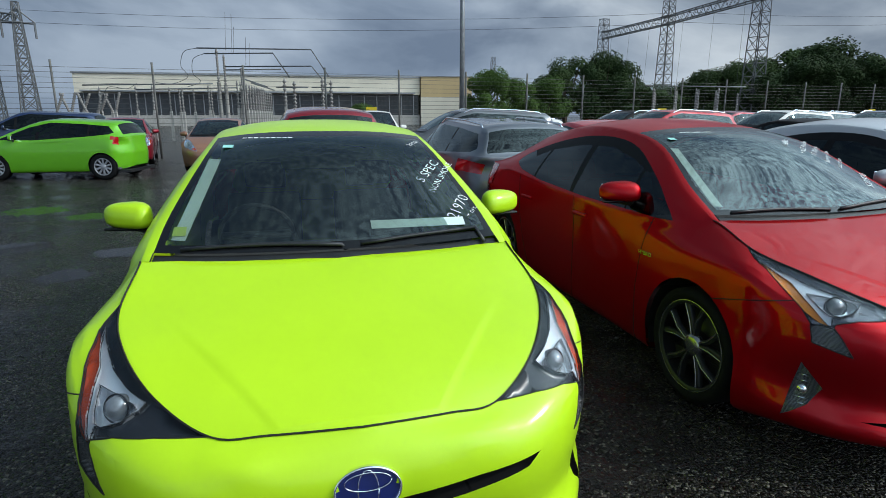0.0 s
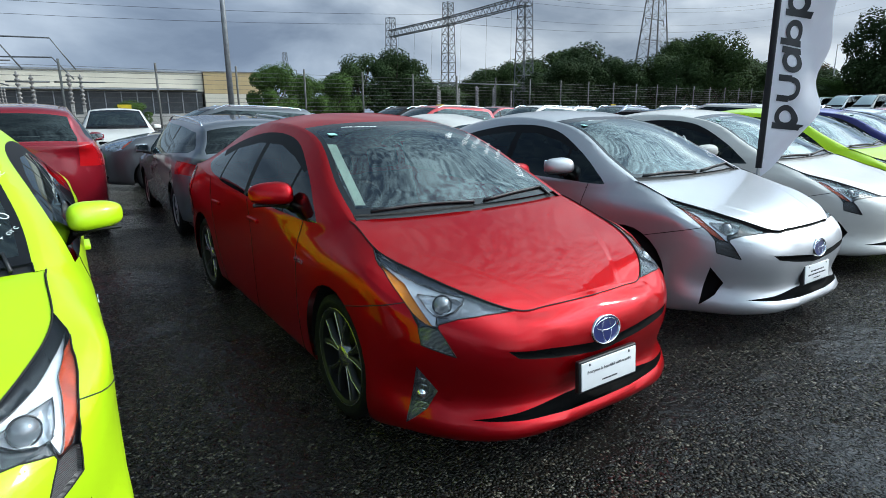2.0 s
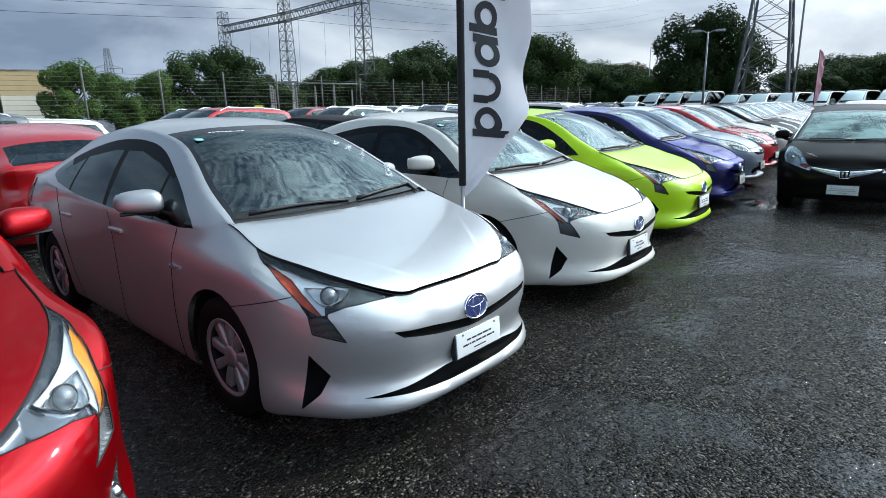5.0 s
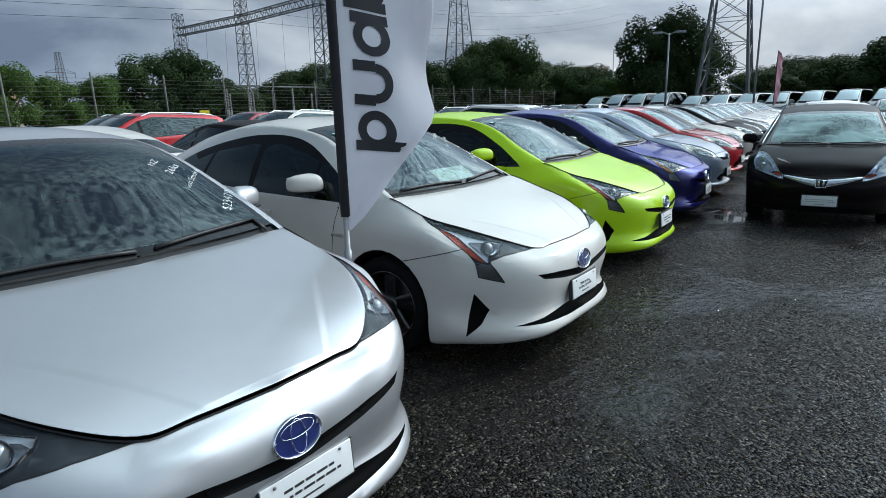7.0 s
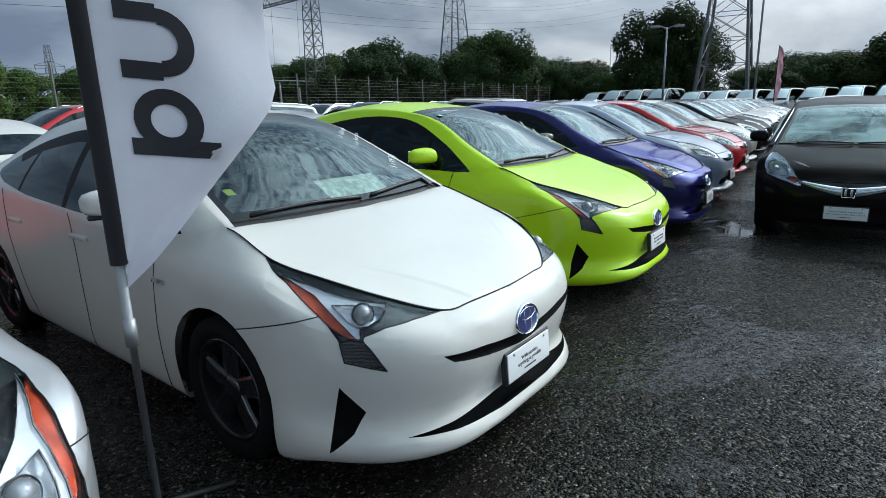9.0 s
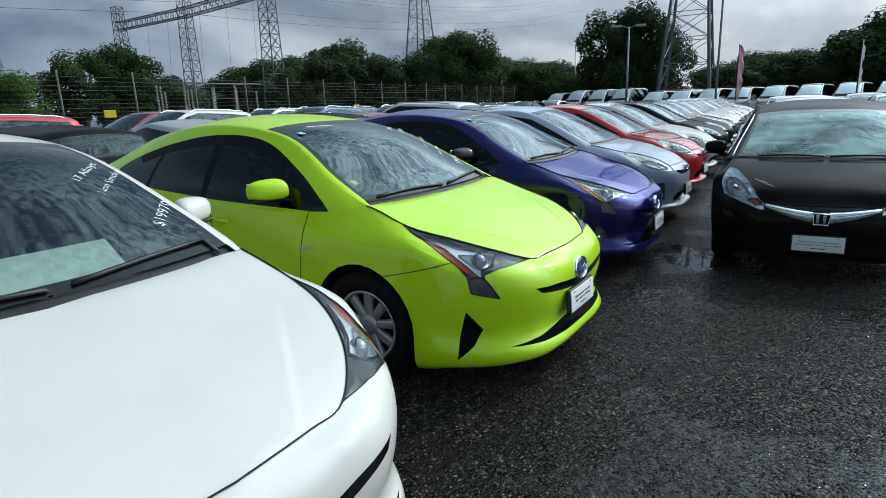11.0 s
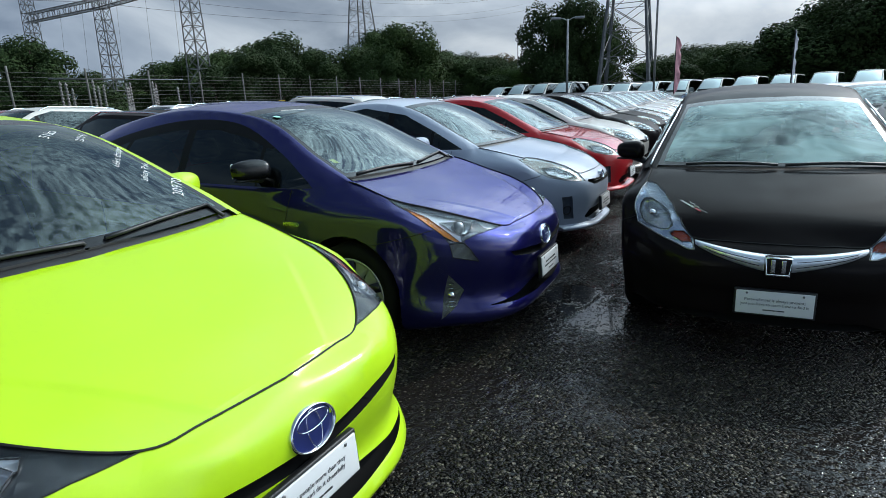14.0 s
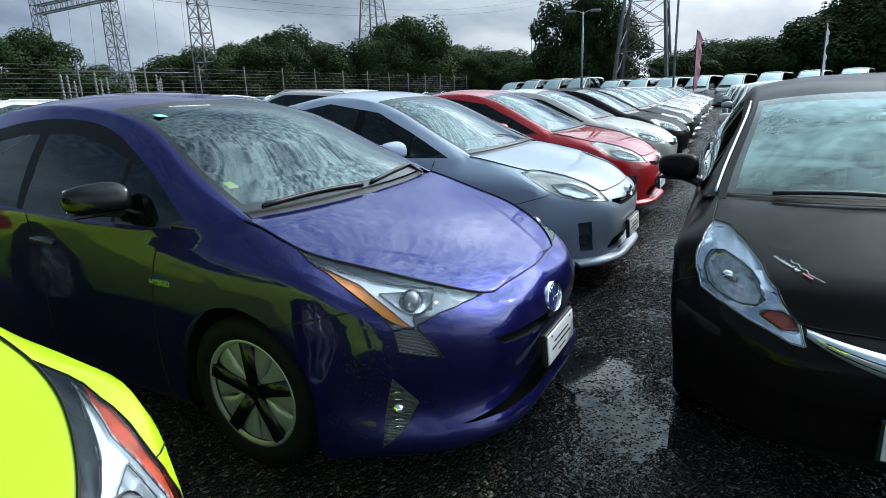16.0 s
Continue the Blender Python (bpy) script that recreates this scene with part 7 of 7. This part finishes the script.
for i, f in enumerate((0.15, 0.45, 0.75, 1.2, 1.55, 1.85)):
    k = int(f)
    a = Vector(GANTRY[k]).lerp(Vector(GANTRY[k + 1]), f - k)
    sagging("drop_wire", "slack drop wire hanging from the gantry to the switchgear", (a.x, a.y, 12.4), (a.x - 2.0, a.y - 3.5, 0.0), 0.7)

# low switchgear
rng = random.Random(3)
for i in range(13):
    post_insulator(20.5 + 0.75 * i + rng.uniform(-0.1, 0.1), 49.0 + 0.25 * i + (i % 3) * 1.4, rng.uniform(3.4, 4.0), 0.14)
for i, (x, h) in enumerate(((-18.25, 3.2), (-16.42, 3.3), (-15.7, 3.12), (-15.19, 3.31), (-14.46, 3.2), (-14.1, 3.14), (-13.49, 3.15), (-13.03, 3.15), (-12.18, 3.07), (-11.94, 3.35))):
    post_insulator(x, 37.0 + 0.6 * (i % 3), h, 0.09)
for i in range(11):
    post_insulator(-10.25 - 0.09 * i, 37.0 + 1.05 * i, 3.55, 0.10, "pale insulator post in a receding double row")
    post_insulator(-9.75 - 0.09 * i, 37.2 + 1.05 * i, 3.3, 0.10, "pale insulator post in a receding double row")
for x, y, h in ((-7.45, 37.0, 3.7), (-7.1, 38.2, 3.6), (-5.2, 37.0, 3.72), (-4.85, 38.2, 3.65)):
    post_insulator(x, y, h, 0.16, "stout pale insulator column with a steel cap")
for x, h, low in ((-11.64, 5.27, 3.35), (-11.25, 4.94, 3.2), (-10.28, 4.19, 3.0)):
    t = tagged(new("insulator_column"), "tall insulator column on a white concrete post", "insulator", "substation insulators")
    t.matrix_basis = Matrix.Translation((x + 0.35, 37.0, 0.06))
    bm = bmesh.new()
    lathe(bm, [(-0.06, 0.13), (low - 0.03, 0.11), (low, 0.14), (low + 0.03, 0.14), (low + 0.03, 0.0)], 10, "Z")
    part("post", bm, CONCRETE, t)
    bm = bmesh.new()
    prof = []
    for k in range(11):
        z0, dz = low + 0.03 + (h - low - 0.1) * k / 11, (h - low - 0.1) / 11
        prof += [(z0, 0.05), (z0 + dz * 0.35, 0.085), (z0 + dz * 0.6, 0.08), (z0 + dz * 0.8, 0.05)]
    lathe(bm, prof + [(h, 0.05), (h, 0.0)], 8, "Z")
    part("insulator", bm, PORCELAIN, t)
BENT, STRAIGHT = "bent aluminium bus bar on insulators", "straight aluminium bus bar on insulators"
for text, pts in ((BENT, [(-12.77, 37, 5.31), (-6.12, 37, 5.26), (-5.16, 37, 3.73)]), (BENT, [(-12.35, 37, 5.0), (-8.37, 37, 5.05), (-7.49, 37, 3.7)]), (BENT, [(-11.26, 37, 4.27), (-6.15, 37, 4.32), (-5.3, 37, 3.24)]),
                  (STRAIGHT, [(-11.2, 37.0, 4.08), (-7.95, 37.0, 4.13)]), (STRAIGHT, [(-19.5, 37, 3.2), (-12.0, 37, 3.3)]), (STRAIGHT, [(-17.0, 38.2, 3.0), (-11.0, 38.2, 3.12)]), (STRAIGHT, [(-10.25, 37, 3.6), (-11.2, 47.6, 3.6)]),
                  (STRAIGHT, [(-9.75, 37, 3.35), (-10.7, 47.6, 3.35)]), (STRAIGHT, [(-8.3, 37, 3.1), (-6.4, 37, 3.1)]), (STRAIGHT, [(-6.2, 37, 3.1), (-3.9, 37, 3.1)]), (STRAIGHT, [(20.0, 49.5, 3.9), (29.5, 50.9, 3.9)])):
    bm = bmesh.new()
    tube(bm, [(x + 0.35, y, z + 0.06) for x, y, z in pts] if pts[0][0] < 0 else pts, 0.042, 6)
    tagged(part("bus_bar", bm, DULL), text, "bus bar", "substation bus bars")
for pts in ([(-12.77, 37, 5.3), (-13.5, 37, 5.1), (-13.75, 37, 4.3), (-13.4, 37, 3.7), (-14.3, 37, 3.3), (-15.3, 37, 3.35)], [(-12.35, 37, 5.0), (-13.0, 37, 4.7), (-13.1, 37, 3.9), (-12.7, 37, 3.4), (-13.5, 37, 3.1)], [(-16.4, 37, 3.3), (-17.0, 37, 3.0), (-18.0, 37, 3.1), (-18.4, 37, 2.6)]):
    bm = bmesh.new()
    tube(bm, [(x + 0.35, y, z + 0.06) for x, y, z in catmull(pts, 6)], 0.016, 5)
    tagged(part("jumper_cable", bm, WIRE), "thin dark jumper cable looping down from a bus bar", "cable", "overhead lines")
for i in range(9):
    x = -20.8 + 0.42 * i
    t = tagged(new("slanted_insulator"), "pale ribbed insulator set aslant on a low stand", "insulator", "substation insulators")
    bm = bmesh.new()
    prof = []
    for k in range(8):
        prof += [(0.14 * k, 0.06), (0.14 * k + 0.06, 0.10), (0.14 * k + 0.10, 0.06)]
    lathe(bm, prof + [(1.16, 0.06), (1.16, 0.0)], 8, "Z")
    part("insulator", bm, PORCELAIN, t)
    bm = bmesh.new()
    box(bm, (-0.07, -0.07, -1.75), (0.07, 0.07, 0.0))
    post = part("stand", bm, CONCRETE, t, smooth=False)
    lean = (0.42, -0.36, 0.30)[i % 3]
    t.matrix_basis = Matrix.Translation((x, 37.0 + 0.5 * (i % 2), 1.75))
    t.children[0].matrix_basis = Matrix.Rotation(lean, 4, "Y")
for x, z0, z1 in ((-10.75, 5.25, 7.5), (-10.4, 5.05, 7.4), (-10.3, 5.05, 6.7), (-9.65, 4.3, 6.1), (-9.45, 4.3, 5.8)):
    sagging("drop_wire", "thin wire rising from the bus bars to the lines above", (x, 37, z0), (x - 0.15, 38.0, z1), 0.05, 0.009)

# long warehouse
house = tagged(new("warehouse"), "long low cream warehouse with a dark window band", "building")
W0, W1 = Vector((-46, 86.5, 0)), Vector((2.2, 95.5, 0))
wd = (W1 - W0).normalized()
turn = Matrix.Translation(W0) @ Matrix.Rotation(math.atan2(wd.y, wd.x), 4, "Z")
run = (W1 - W0).length
for nm, lo, hi, mt in (("wall_base", (0, 0, 0), (run, 14, 1.5), CONCRETE), ("window_band", (0.2, 0.35, 1.5), (run - 0.2, 13.8, 4.6), SHADE), ("upper_wall", (0, 0, 4.6), (run, 14, 7.2), CREAM), ("roof_edge", (-0.15, -0.15, 7.2), (run + 0.15, 14.2, 7.45), STEEL), ("canopy", (1, -1.2, 4.75), (run - 1, 0, 4.95), STEEL)):
    bm = bmesh.new()
    box(bm, lo, hi, 0.0, turn)
    part(nm, bm, mt, house, smooth=False)
for i in range(25):
    bm = bmesh.new()
    x = 1 + (run - 2) * i / 24
    box(bm, (x - 0.06, 0.2, 1.5), (x + 0.06, 0.34, 4.6), 0.0, turn)
    part("mullion", bm, STEEL, house, smooth=False)
annex = tagged(new("warehouse_annex"), "ochre and white clad block at the warehouse end", "building")
for nm, lo, hi, mt in (("lower_wall", (0, -0.5, 0), (8.2, 13, 4.3), CREAM), ("upper_wall", (0, -0.5, 4.3), (8.2, 13, 7.35), BEIGE), ("roof_edge", (-0.1, -0.6, 7.35), (8.3, 13.1, 7.5), STEEL)):
    bm = bmesh.new()
    box(bm, lo, hi, 0.0, Matrix.Translation(W1 + Vector((0.1, 0, 0))) @ Matrix.Rotation(math.atan2(wd.y, wd.x) - 0.1, 4, "Z"))
    part(nm, bm, mt, annex, smooth=False)

# trees: x, y, top, width
WOOD = [(22.5, 83.7, 9.1, 9.7), (35.9, 93.8, 7.3, 6.9), (43.4, 84.9, 7.5, 8.5), (43.4, 80.7, 7.8, 7.9), (48.8, 79.9, 8.9, 7.2), (51.5, 69.8, 9.9, 12.5), (53.0, 49.1, 9.4, 8.5), (67.0, 55.4, 7.3, 9.2),
        (78.1, 57.4, 7.4, 8.4), (63.8, 36.0, 10.7, 9.0), (62.3, 37.9, 10.2, 7.7), (64.7, 33.2, 9.2, 5.9), (52.9, 74.8, 10.1, 14.0), (59.1, 58.8, 10.0, 9.0), (76.2, 60.8, 7.6, 9.7), (96.6, 39.8, 6.4, 7.6), (79.9, 27.5, 6.3, 9.6), (69.4, 16.5, 8.3, 11.0), (66.9, 11.0, 10.0, 10.0), (72.0, 9.0, 12.5, 9.0)]
MORE = [(24.0, 72.1, 8.8, 8.2), (44.4, 75.4, 8.6, 8.6), (61.6, 63.1, 10.2, 8.5), (71.2, 61.4, 8.1, 8.3), (88.0, 33.0, 6.7, 8.0), (63.0, 25.5, 4.2, 6.4), (66, 46, 5.0, 10), (60, 48, 5.5, 9), (52, 60, 6.0, 10), (45, 70, 6.0, 9), (37, 82, 5.5, 9), (74, 40, 5.0, 9), (72, 22, 5, 8), (75, 8, 7, 11)]
FILL = [(24.5, 72.7, 8.3), (25.5, 62.1, 4.6), (35.3, 67.2, 6.5), (37.1, 66.0, 7.0), (35.5, 57.6, 5.6), (38.7, 56.4, 6.6), (42.1, 57.6, 7.2), (46.3, 55.0, 7.0), (49.9, 54.9, 7.2), (49.0, 50.2, 6.4),
        (57.9, 56.2, 9.0), (57.4, 48.6, 6.2), (58.5, 45.2, 5.6), (59.5, 42.5, 5.4), (74.2, 29.6, 4.7), (71.6, 26.1, 5.2), (70.5, 23.0, 5.4), (69.3, 20.3, 5.3), (68.3, 17.8, 6.4), (67.8, 15.6, 6.4), (67.9, 13.5, 6.0), (68.7, 11.6, 6.0)]
for i, (x, y, top, w) in enumerate(WOOD + MORE + [(x, y, z, 6.0 + i % 3) for i, (x, y, z) in enumerate(FILL)]):
    tree(x, y, top, w, "dark", 1 + i % 5)
for x, y, top, w, k, text in ((6.3, 48.1, 5.0, 4.2, "mid", "leafy light green tree by the fence"), (9.1, 49.7, 4.4, 4.2, "mid", "leafy light green tree by the fence"), (12.0, 52.0, 4.6, 4.5, "mid", "leafy light green tree by the fence"),
                              (81.3, 60.3, 7.6, 8.1, "rust", "russet-leaved tree among the evergreens"), (-4.4, 60.0, 2.6, 3.2, "mid", "low green shrub before the warehouse"), (60, 41.5, 4.3, 6, "mid", "leafy green tree at the wood's edge"), (70, 30, 4.5, 7, "mid", "leafy green tree at the wood's edge")):
    tree(x, y, top, w, k, 6, text)
